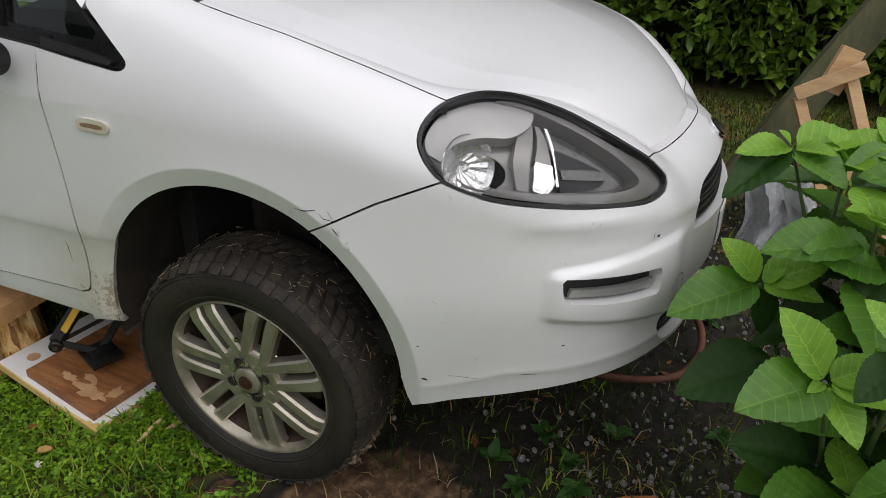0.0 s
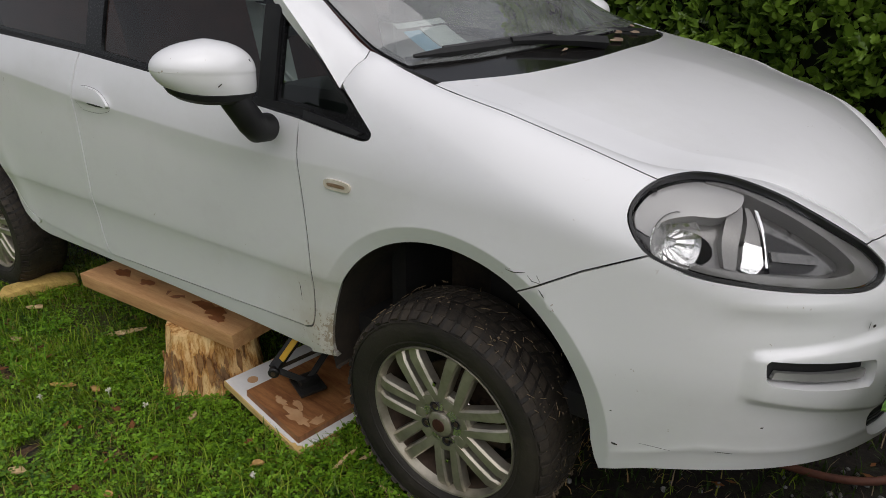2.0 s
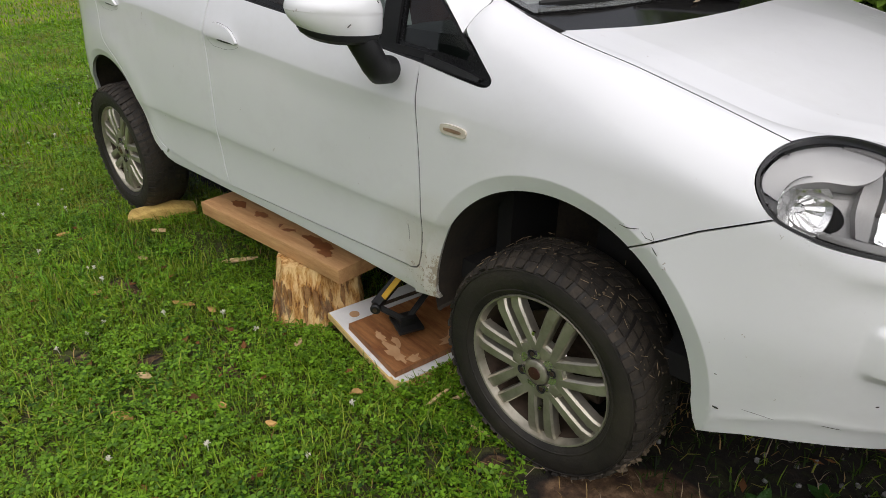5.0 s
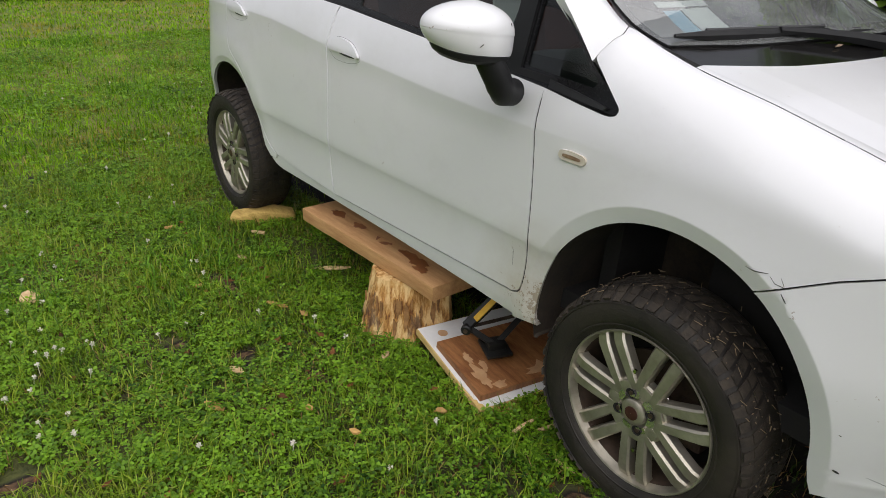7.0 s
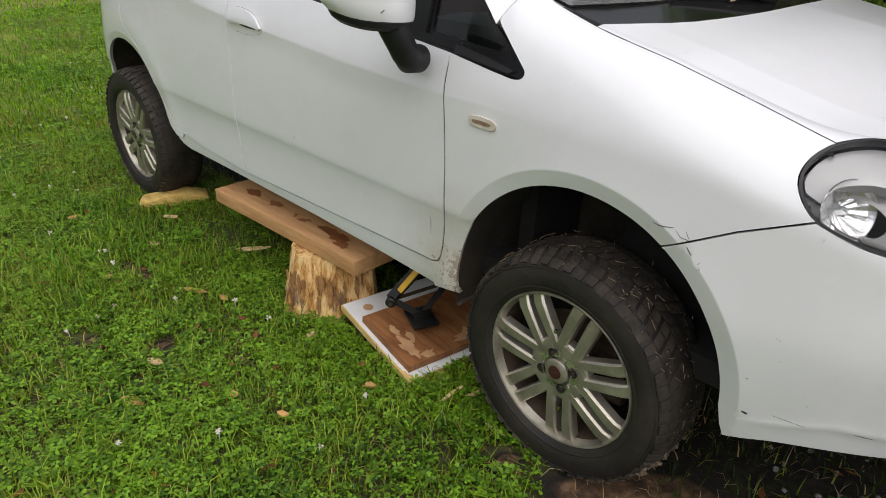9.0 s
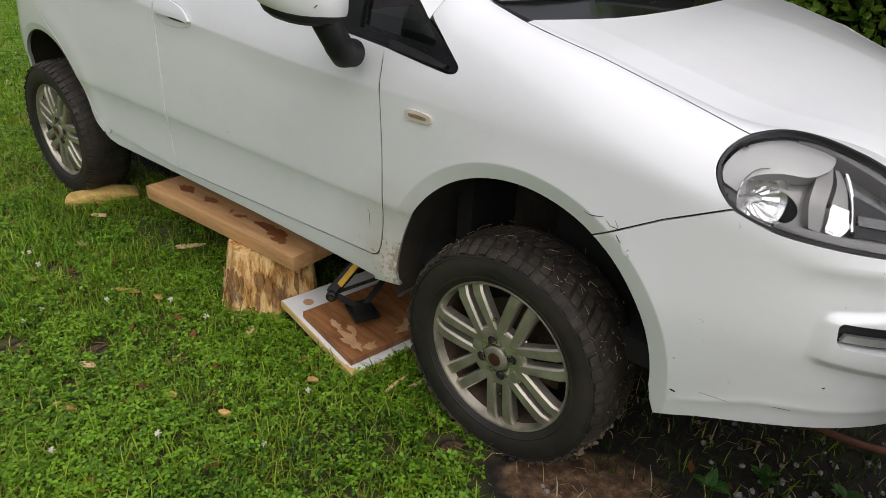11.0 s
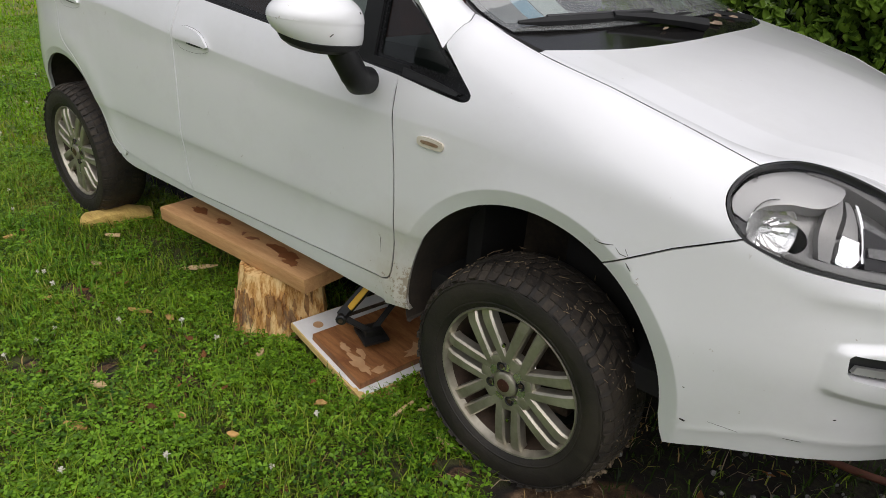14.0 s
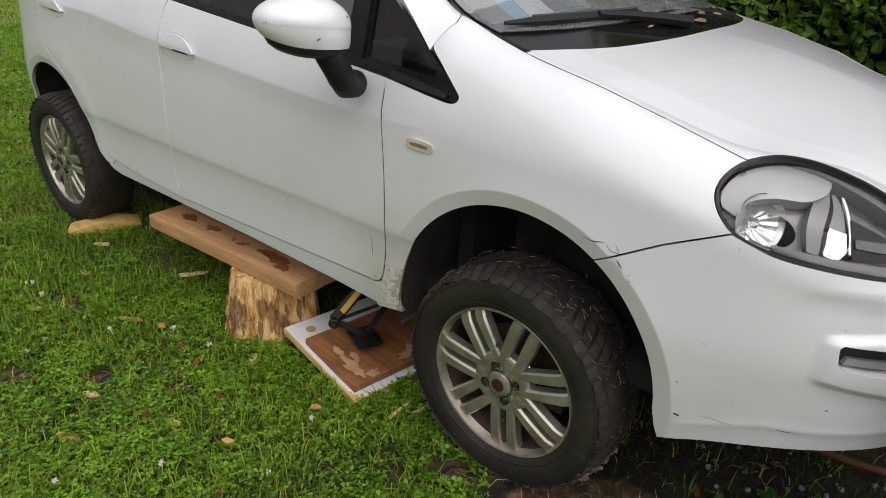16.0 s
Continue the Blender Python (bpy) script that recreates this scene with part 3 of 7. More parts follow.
cowl = sheet("scuttle_panel", screen, square(-0.995, 0.995, 0.004, 0.108), COWL_BLACK, car, spacing=0.06, depth=0.0, label="black plastic scuttle below the windscreen, with leaf litter")
windscreen = sheet("windscreen", screen, square(-0.988, 0.988, 0.104, 0.99), GLASS, car, spacing=0.06, depth=0.0, lift=0.004, label="raked windscreen with dried water drops and a painted sky haze")
windscreen.visible_shadow = False
sheet("screen_border", screen, square(-0.998, 0.998, 0.10, 0.998), GLOSS_BLACK, windscreen, holes=[square(-0.955, 0.955, 0.155, 0.97)], spacing=0.06, depth=0.0)

PILLAR = [(-0.195, 1.012), (-0.305, 1.105), (-0.40, 1.188), (-0.52, 1.28), (-0.75, 1.425), (-1.0, 1.51), (-1.15, 1.54)]
OUT_X = smooth_curve([(0.2, -0.303), (0.3, -0.40), (0.42, -0.52), (0.65, -0.75), (1, -1.12)])
OUT_Z = smooth_curve([(0.2, 1.103), (0.3, 1.188), (0.42, 1.28), (0.65, 1.425), (1, 1.535)])


def foot_line(k):
    """The wing's edge at the pillar's foot, from the window (0) to the windscreen (1)."""
    x = min(k, 1) * (len(PILLAR_FOOT) - 1)
    i = min(max(int(x), 0), len(PILLAR_FOOT) - 2)
    return PILLAR_FOOT[i].lerp(PILLAR_FOOT[i + 1], x - i)


PILLAR_FOOT = [Vector(body(*p)) for p in rounded(PILLAR_CUT, False, 0.02)]


def a_pillar(k, t):
    a, b = Vector(cabin(OUT_X(t), OUT_Z(t))), Vector((EDGE_X(t), -EDGE_Y(t), EDGE_Z(t)))
    k = k / 0.13
    p = a.lerp(b, k) + Vector((0.3, -0.6, 0.5)) * 0.035 * max(k - k * k, 0.12 * (1 - min(max(k, 0) / 0.25, 1))) * min(1, (t - 0.2) * 8)
    # the lower end settles onto the wing
    near = 1 - min(max((t - 0.2) / 0.22, 0), 1)
    near = near * near * (3 - 2 * near)
    if near > 0:
        a0, b0 = Vector(cabin(OUT_X(0.2), OUT_Z(0.2))), Vector((EDGE_X(0.2), -EDGE_Y(0.2), EDGE_Z(0.2)))
        p += near * (foot_line(k) - a0.lerp(b0, k))
    return tuple(p)


pillar = sheet("windscreen_pillar", a_pillar, square(-0.014, 0.13, 0.2008, 0.998), PAINT, car, spacing=0.04, depth=0.03, label="white windscreen pillar")
mirrored(pillar, car)
trim_out = rounded([(-0.199, 0.990), (-0.222, 0.988), (-0.42, 1.010, 0), (-0.93, 1.042), (-1.44, 1.088), (-2.0, 1.128), (-2.42, 1.165, 0), (-2.62, 1.30), (-2.50, 1.46), (-2.2, 1.53), (-1.7, 1.56), (-1.15, 1.53), (-1.0, 1.50), (-0.757, 1.415), (-0.530, 1.269), (-0.414, 1.176), (-0.320, 1.096), (-0.218, 1.024), (-0.194, 1.011), (-0.191, 0.998)], step=0.012)
QUARTER = rounded([(-0.518, 1.052, 0), (-0.518, 1.248, 0), (-0.40, 1.158), (-0.278, 1.050, 0), (-0.285, 1.034, 0)], step=0.03)
DOOR_GLASS = rounded([(-0.592, 1.062, 0), (-0.592, 1.305, 0), (-0.80, 1.425), (-1.0, 1.488), (-1.34, 1.53, 0), (-1.36, 1.118, 0), (-0.93, 1.078)], step=0.04)
REAR_GLASS = rounded([(-1.452, 1.128, 0), (-1.44, 1.53, 0), (-1.9, 1.525), (-2.3, 1.45), (-2.45, 1.33), (-2.36, 1.19, 0), (-2.0, 1.162)], step=0.04)
window_trim = sheet("window_trim", cabin, trim_out[::-1], GLOSS_BLACK, car, holes=[QUARTER[::-1], DOOR_GLASS[::-1], REAR_GLASS[::-1]], spacing=0.05, depth=0.012, lift=-0.004, label="black window surround and seals")
mirrored(window_trim, car)
for nm, hole in (("quarter_window", QUARTER), ("front_door_window", DOOR_GLASS), ("rear_door_window", REAR_GLASS)):
    pane = sheet(nm, cabin, grow(hole, 0.006)[::-1], SIDE_GLASS, car, spacing=0.08, depth=0.0, lift=-0.012)
    pane.visible_shadow = False
    mirrored(pane, car).visible_shadow = False
belt = sheet("belt_strip", cabin, rounded([(-0.40, 1.018, 0), (-0.93, 1.048), (-1.44, 1.093), (-2.0, 1.133), (-2.36, 1.165, 0), (-2.36, 1.182, 0), (-2.0, 1.150), (-1.44, 1.110), (-0.93, 1.065), (-0.40, 1.036, 0)], step=0.04)[::-1], SEAL_BLACK, car, spacing=0.04, lift=0.005, depth=0.01)
mirrored(belt, car)
quarter_strip = sheet("quarter_strip", cabin, rounded([(-0.416, 1.011, 0), (-0.30, 0.998), (-0.236, 0.992, 0), (-0.226, 1.000, 0), (-0.30, 1.014), (-0.416, 1.031, 0)], step=0.02)[::-1], STRIP_GREY, car, spacing=0.03, lift=0.006, depth=0.01)
mirrored(quarter_strip, car)
divider = sheet("window_post", cabin, square(-0.588, -0.528, 1.035, 1.27)[::-1], SEAL_BLACK, car, spacing=0.05, lift=0.004, depth=0.01)
mirrored(divider, car)


def roof_skin(x, s):
    k = s / 0.6
    edge_z, half_w = ROOF_EDGE(x), -cabin(x, ROOF_EDGE(x))[1] + 0.004
    return (x - 0.10 * k * k * max(0, 1 + (x + 1.1) / 0.4) * 0, half_w * k, edge_z + 0.045 * (1 - abs(k) ** 2.4))


ROOF_EDGE = smooth_curve([(-0.98, 1.535), (-1.15, 1.548), (-1.7, 1.568), (-2.2, 1.54), (-2.6, 1.47), (-3.0, 1.38), (-3.1, 1.36)])
sheet("roof", roof_skin, square(-3.05, -1.0, -0.6, 0.6), PAINT, car, spacing=0.08, depth=0.0, label="white roof")


def tailgate_skin(a, b):
    """Closes the rear from the bumper up to the roof."""
    z = 0.42 + b
    half_w = 0.545 - 0.14 * max(z - 1.1, 0) ** 1.1
    x = -3.17 + 0.02 * math.sin(b * 3) - 0.07 * math.exp(-((z - 0.7) / 0.25) ** 2) + 0.42 * max(z - 1.05, 0) ** 1.1
    return (x - 0.06 * (1 - a * a), half_w * a, z)


sheet("tailgate", tailgate_skin, square(-1, 1, 0.0, 0.95)[::-1], PAINT, car, holes=[square(-0.82, 0.82, 0.68, 0.90)[::-1]], spacing=0.08, depth=0.0, label="white tailgate")
sheet("rear_window", tailgate_skin, square(-0.84, 0.84, 0.67, 0.91)[::-1], GLASS, car, spacing=0.1, depth=0.0, lift=-0.01)
c_out = rounded([(-2.36, 1.165, 0), (-2.62, 1.30), (-2.50, 1.46), (-2.2, 1.53), (-2.25, 1.56, 0), (-2.8, 1.44), (-3.05, 1.36, 0), (-3.12, 1.20, 0)], step=0.04)
c_pillar = sheet("rear_pillar", cabin, c_out, PAINT, car, spacing=0.06, depth=0.0)
mirrored(c_pillar, car)
cant = sheet("roof_rail", cabin, rounded([(-1.02, 1.515, 0), (-1.15, 1.542), (-1.7, 1.561), (-2.25, 1.535, 0), (-2.25, 1.56, 0), (-1.7, 1.58), (-1.15, 1.56), (-1.0, 1.54, 0)], step=0.04)[::-1], PAINT, car, spacing=0.05, depth=0.0)
mirrored(cant, car)

# inside of the cabin and the dark underside
SEAT_CLOTH = surface("seat_cloth", (0.035, 0.010, 0.007), (0.08, 0.024, 0.017), 9, 0.9, grain=220)
GREY_PLASTIC = surface("grey_plastic", (0.03, 0.03, 0.032), (0.06, 0.06, 0.06), 9, 0.6, grain=300, relief=0.1)
bm = bmesh.new()
box(bm, (-2.95, -0.70, 0.40), (0.62, 0.70, 0.46))
box(bm, (-0.02, -0.55, 0.46), (0.60, 0.55, 0.86))
box(bm, (-0.30, -0.62, 0.46), (-0.25, 0.62, 1.05))
lean(part("floor_pan", bm, UNDERBODY, car, "black underbody"))
bm = bmesh.new()
vs = box(bm, (-0.68, -0.66, 0.75), (-0.27, 0.66, 1.07), 0.05)
lean(part("dashboard", bm, GREY_PLASTIC, car, "dark grey dashboard", 40))
for side in (-0.37, 0.37):
    bm = bmesh.new()
    box(bm, (-1.42, side - 0.25, 0.55), (-0.92, side + 0.25, 0.80), 0.05)
    seat = lean(part("front_seat", bm, SEAT_CLOTH, car, "dark red cloth front seat", 40))
    bm = bmesh.new()
    box(bm, (-0.08, side - 0.24, 0), (0.08, side + 0.24, 0.62), 0.06, pose(-1.36, 0, 0.76, 0, -14, 0))
    lean(part("backrest", bm, SEAT_CLOTH, seat, smooth=40))
    bm = bmesh.new()
    box(bm, (-0.05, side - 0.13, 0.66), (0.05, side + 0.13, 0.84), 0.04, pose(-1.36, 0, 0.76, 0, -14, 0))
    lean(part("headrest", bm, SEAT_CLOTH, seat, smooth=40))
bm = bmesh.new()
box(bm, (-2.35, -0.62, 0.55), (-1.85, 0.62, 0.82), 0.06)
box(bm, (-0.08, -0.62, 0), (0.08, 0.62, 0.60), 0.06, pose(-2.35, 0, 0.78, 0, -20, 0))
lean(part("rear_bench", bm, SEAT_CLOTH, car, "dark red cloth rear bench", 40))
bm = bmesh.new()
ring = [(0, 0.18 * math.cos(a * math.pi / 12), 0.18 * math.sin(a * math.pi / 12)) for a in range(25)]
tube(bm, [Matrix.Translation((-0.80, -0.37, 1.02)) @ Matrix.Rotation(radians(-25), 4, "Y") @ Vector(p) for p in ring], 0.016, 8, False)
box(bm, (-0.80, -0.53, 1.0), (-0.77, -0.21, 1.04), 0.01)
lean(part("steering_wheel", bm, BLACK_PLASTIC, car, smooth=40))

for c, R_ARCH in ((ARCH_F, R_F), (ARCH_R, R_R)):
    for flipped in (1, -1):
        bm = bmesh.new()
        rings = []
        for y, r in ((-0.815, R_ARCH + 0.004), (-0.80, R_ARCH + 0.012), (-0.42, R_ARCH + 0.01), (-0.40, R_ARCH - 0.02), (-0.40, 0.0)):
            rings.append([bm.verts.new((c[0] + r * math.cos(radians(a)), flipped * (max(y, 0.025 - WIDTH(c[0] + r * math.cos(radians(a)))) + (0.05 if c is ARCH_F else 0) * max(0, math.cos(radians(a))) ** 2), max(c[1] + r * math.sin(radians(a)), 0.345))) for a in range(18, 201, 7)])
        for r0, r1 in zip(rings, rings[1:]):
            for k in range(len(r0) - 1):
                f = (r0[k], r0[k + 1], r1[k + 1], r1[k])
                bm.faces.new(f if flipped < 0 else f[::-1])
        lean(part("wheel_arch_liner", bm, DARK_LINER, car, "muddy black arch liner", 35))

# backing that darkens the joints behind the front panels
def backing(name, surf, outline, lift=-0.05):
    return sheet(name, surf, outline, UNDERBODY, car, spacing=0.08, depth=0.0, lift=lift)


seam = [tuple(p) for p in rounded(SEAM, False, 0.04)]
backing("bonnet_joint_backing", body, [(u, w - 0.03) for u, w in seam] + [(u, w + 0.02) for u, w in seam[::-1]], -0.012)
backing("wing_joint_backing", body, [(0.26, 0.74), (0.46, 0.83), (0.46, 0.90), (0.26, 0.81)], -0.014)
sheet("rear_joint_backing", body, [(-0.35, 0.475), (-0.36, 0.98), (-0.46, 1.0), (-0.44, 0.475)], UNDERBODY, car, spacing=0.03, depth=0.0, lift=-0.003)
sheet("pillar_joint_backing", body, [(u - 0.010, w) for u, w in [(-0.307, 1.112)] + PILLAR_CUT[1:4]] + [(u + 0.018, w) for u, w in PILLAR_CUT[3:0:-1] + [(-0.307, 1.108)]], PAINT, car, spacing=0.03, depth=0.0, lift=-0.003)
sheet("door_joint_backing", body, [(-1.39, 0.43), (-1.39, 1.07), (-1.54, 1.08), (-1.54, 0.43)], PAINT, car, spacing=0.06, depth=0.0, lift=-0.0035)

# headlamps
CHROME = surface("lamp_chrome", (0.80, 0.80, 0.80), (0.92, 0.92, 0.92), 6, 0.12, 1.0, grain=20, relief=0.0)
LAMP_FACET = surface("lamp_facet", (0.80, 0.80, 0.79), (0.92, 0.92, 0.91), 6, 0.16, 0.9, grain=55, relief=0.9, depth=0.006)
LAMP_GREY = surface("lamp_grey", (0.15, 0.146, 0.138), (0.21, 0.205, 0.195), 6, 0.35, 0.3, grain=20, relief=0.0, Coat_Weight=0.8, Coat_Roughness=0.04)
LAMP_MID = surface("lamp_mid_grey", (0.045, 0.044, 0.042), (0.075, 0.073, 0.07), 6, 0.3, 0.2, grain=20, relief=0.0, Coat_Weight=0.8, Coat_Roughness=0.04)
LAMP_DARK = surface("lamp_dark", (0.004, 0.004, 0.005), (0.008, 0.008, 0.009), 6, 0.35, grain=20, relief=0.0, Specular_IOR_Level=0.3)
SILVER = surface("lamp_silver", (0.35, 0.345, 0.335), (0.46, 0.455, 0.445), 6, 0.42, 0.5, grain=20, relief=0.0, Coat_Weight=0.8, Coat_Roughness=0.04)


def headlamp():
    lens = sheet("headlamp", body, LAMP, CLEAR, car, spacing=0.025, depth=0.0, gap=0.006, label="clear teardrop headlamp with grey inner bezel")
    lens.visible_shadow = False
    sheet("seal", body, grow(LAMP, -0.0005), BLACK_PLASTIC, lens, holes=[grow(LAMP, -0.0060)], spacing=0.02, depth=0.012, lift=-0.001)
    sheet("housing", body, grow(LAMP, -0.002), LAMP_GREY, lens, holes=[[(0.545 + 0.054 * math.cos(a * math.pi / 16), 0.902 + 0.047 * math.sin(a * math.pi / 16)) for a in range(32)]], spacing=0.025, depth=0.0, lift=-0.052)
    inner = grow(LAMP, -0.011)
    keep = [u < 0.69 and w > 0.912 for u, w in inner]
    first = next(i for i in range(len(inner)) if keep[i] and not keep[i - 1])
    crown = [p for p, k in zip(inner[first:] + inner[:first], keep[first:] + keep[:first]) if k]
    sheet("upper_cover", body, (crown + rounded([(0.474, 0.908, 0), (0.496, 0.945), (0.55, 0.968), (0.61, 0.975), (0.655, 1.005), (0.675, 1.035, 0)], False))[::-1], SILVER, lens, spacing=0.02, depth=0.03, lift=-0.018)
    rim_out = rounded([(0.80, 0.830), (0.888, 0.828), (0.940, 0.840), (0.957, 0.860), (0.925, 0.906), (0.858, 0.952), (0.795, 0.998), (0.732, 1.045), (0.655, 1.089), (0.60, 1.088), (0.66, 1.068), (0.725, 1.022), (0.79, 0.972), (0.85, 0.920), (0.888, 0.872), (0.87, 0.856), (0.80, 0.850), (0.65, 0.858), (0.56, 0.864), (0.55, 0.853), (0.65, 0.842)])
    sheet("bezel", body, rim_out, LAMP_GREY, lens, spacing=0.02, depth=0.04, lift=-0.014, label="grey bezel along the lamp's tip")
    sheet("inner_panel", body, rounded([(0.69, 0.866, 0), (0.80, 0.858), (0.862, 0.866), (0.872, 0.885), (0.835, 0.92), (0.77, 0.975), (0.71, 1.020, 0), (0.70, 0.95)]), LAMP_MID, lens, spacing=0.02, depth=0.0, lift=-0.038)
    module = sheet("lamp_module", body, rounded([(0.697, 0.860, 0), (0.770, 0.862), (0.802, 0.880), (0.797, 0.899), (0.755, 0.925), (0.70, 0.952, 0), (0.697, 0.91)]), LAMP_DARK, lens, spacing=0.03, depth=0.02, lift=-0.022)
    sheet("module_slab", body, rounded([(0.700, 0.886, 0), (0.795, 0.878, 0), (0.798, 0.894), (0.76, 0.902), (0.700, 0.906, 0)]), LAMP_MID, module, spacing=0.03, depth=0.006, lift=-0.016)

    def ribbed(u, w):
        x, y, z = body(u, w)
        d = 0.00010 * math.sin(w * 420 + 40 * u) + 0.00008 * math.sin(u * 900 + w * 130)
        return (x + 0.6 * d, y - 0.8 * d, z)

    sheet("side_reflector", ribbed, rounded([(0.644, 0.862, 0), (0.672, 0.858), (0.690, 0.88), (0.690, 0.918, 0), (0.656, 0.926, 0), (0.650, 0.90)]), LAMP_FACET, lens, spacing=0.003, depth=0.03, lift=-0.028, label="bright ribbed side reflector")
    sheet("reflector_hood", body, rounded([(0.656, 0.928, 0), (0.690, 0.920, 0), (0.694, 0.985), (0.690, 1.025, 0), (0.680, 1.028, 0), (0.674, 0.985), (0.664, 0.95)]), LAMP_GREY, lens, spacing=0.012, depth=0.02, lift=-0.030)
    sheet("reflector_edge", body, rounded([(0.691, 0.872, 0), (0.697, 0.872, 0), (0.700, 0.94), (0.702, 1.012, 0), (0.695, 1.014, 0), (0.694, 0.94)]), CHROME, lens, spacing=0.012, depth=0.01, lift=-0.024, label="chrome edge strip")
    sheet("divider", body, rounded([(0.612, 0.864, 0), (0.634, 0.860, 0), (0.643, 0.92), (0.660, 0.975), (0.672, 1.025, 0), (0.648, 1.03, 0), (0.626, 0.98), (0.610, 0.92)]), LAMP_GREY, lens, spacing=0.015, depth=0.03, lift=-0.026)
    c, e = Vector(body(0.548, 0.903)), 1e-3
    n = (Vector(body(0.548 + e, 0.903)) - Vector(body(0.548 - e, 0.903))).cross(Vector(body(0.548, 0.903 + e)) - Vector(body(0.548, 0.903 - e))).normalized()
    n = (n + Vector((0.9, 0, 0))).normalized()
    m = Matrix.Translation(c - n * 0.040) @ n.to_track_quat("Z", "Y").to_matrix().to_4x4()
    bm = bmesh.new()
    lathe(bm, [(0.057, 0.0), (0.055, 0.0), (0.048, -0.010), (0.035, -0.022), (0.015, -0.031), (0.0005, -0.033)], (0, 0, 0), "z", 64, True)
    for v in bm.verts:
        r = math.hypot(v.co.x, v.co.y)
        v.co.xy *= 1 + 0.10 * max(0, min(1, (0.049 - r) / 0.02)) * math.cos(16 * math.atan2(v.co.y, v.co.x))
    bmesh.ops.transform(bm, matrix=m, verts=bm.verts)
    bowl = lean(part("reflector", bm, LAMP_FACET, lens, "chrome reflector bowl", 6))
    bm = bmesh.new()
    lathe(bm, [(0.009, -0.036), (0.009, -0.012), (0.005, -0.006), (0.0005, -0.005)], (0, 0, 0), "z", 16)
    bmesh.ops.transform(bm, matrix=m, verts=bm.verts)
    lean(part("bulb", bm, CLEAR, bowl, smooth=50))
    return lens


lamp = headlamp()
mirrored(lamp, car).visible_shadow = False

# bumper details
for f in (lambda p: p, flip):
    pan = sheet("fog_recess", nose, f(grow(FOG, 0.006)), BLACK_PLASTIC, car, spacing=0.02, depth=0.0, lift=-0.03)
    sheet("fog_lens", nose, f(rounded([(0.716, 0.654, 0), (0.84, 0.640), (0.918, 0.633, 0), (0.920, 0.652, 0), (0.84, 0.657), (0.722, 0.668, 0)])), SILVER, pan, spacing=0.015, depth=0.01, lift=-0.015)
sheet("grille_backing", nose, grow(GRILLE, 0.004), DARK_LINER, car, spacing=0.03, depth=0.0, lift=-0.04)
sheet("intake_backing", nose, grow(INTAKE, 0.004), DARK_LINER, car, spacing=0.03, depth=0.0, lift=-0.05)
for k in range(6):
    w = 0.725 + 0.016 * k
    sheet("grille_bar", nose, [(1.07 + 0.01 * k + j * (0.90 - 0.02 * k) / 20, w) for j in range(21)] + [(1.97 - 0.01 * k - j * (0.90 - 0.02 * k) / 20, w + 0.005) for j in range(21)], BLACK_PLASTIC, car, spacing=0.2, depth=0.012, lift=-0.014)
for k in range(8):
    w = 0.453 + 0.017 * k
    sheet("intake_bar", nose, [(1.02 + j * 1.0 / 24, w) for j in range(25)] + [(2.02 - j * 1.0 / 24, w + 0.006) for j in range(25)], BLACK_PLASTIC, car, spacing=0.2, depth=0.012, lift=-0.018)
DARK_LINE = surface("dark_line", (0.02, 0.02, 0.02), (0.06, 0.05, 0.045), 40, 0.8)


def scratch(points, width=0.002, name="scratch", mat=None, surf=None):
    """A thin mark on the skin along points (u, w)."""
    pts = [np.array(p, float) for p in rounded(points, False, 0.006)]
    left, right = [], []
    for i, p in enumerate(pts):
        d = pts[min(i + 1, len(pts) - 1)] - pts[max(i - 1, 0)]
        n = np.array((-d[1], d[0])) / (np.linalg.norm(d) + 1e-9)
        h = width / 2 * (0.35 + 0.65 * math.sin(math.pi * (i + 0.5) / len(pts)))
        left.append(tuple(p + n * h)), right.append(tuple(p - n * h))
    return sheet(name, surf or nose, left + right[::-1], mat or DARK_LINE, car, spacing=0.5, depth=0.0, lift=0.0012)


scratch([(0.196, 0.788, 0), (0.216, 0.786), (0.240, 0.790, 0)], 0.0020, "crack", None, body)
scratch([(0.245, 0.786, 0), (0.256, 0.776, 0), (0.276, 0.774, 0)], 0.0014, "crack", None, body)
scratch([(0.264, 0.790, 0), (0.274, 0.776, 0)], 0.0011, "crack", None, body)
scratch([(0.272, 0.762, 0), (0.278, 0.755), (0.285, 0.748, 0)], 0.0022, "chip")
for pts, wd in (([(0.446, 0.462, 0), (0.458, 0.459, 0)], 0.005), ([(0.640, 0.484, 0), (0.676, 0.482, 0)], 0.0016), ([(0.50, 0.475), (0.56, 0.472)], 0.0009), ([(0.912, 0.742, 0), (0.920, 0.743, 0)], 0.006),
                ([(0.716, 0.545, 0), (0.722, 0.546, 0)], 0.003), ([(0.435, 0.542, 0), (0.440, 0.541, 0)], 0.002), ([(0.90, 0.735), (0.905, 0.752)], 0.0015)):
    scratch(pts, wd, "stone_chip")
scratch([(1.005 + 0.035 * math.cos(a * math.pi / 8), 0.605 + 0.030 * math.sin(a * math.pi / 8)) for a in range(-6, 9)], 0.0016, "tow_eye_cover_joint")

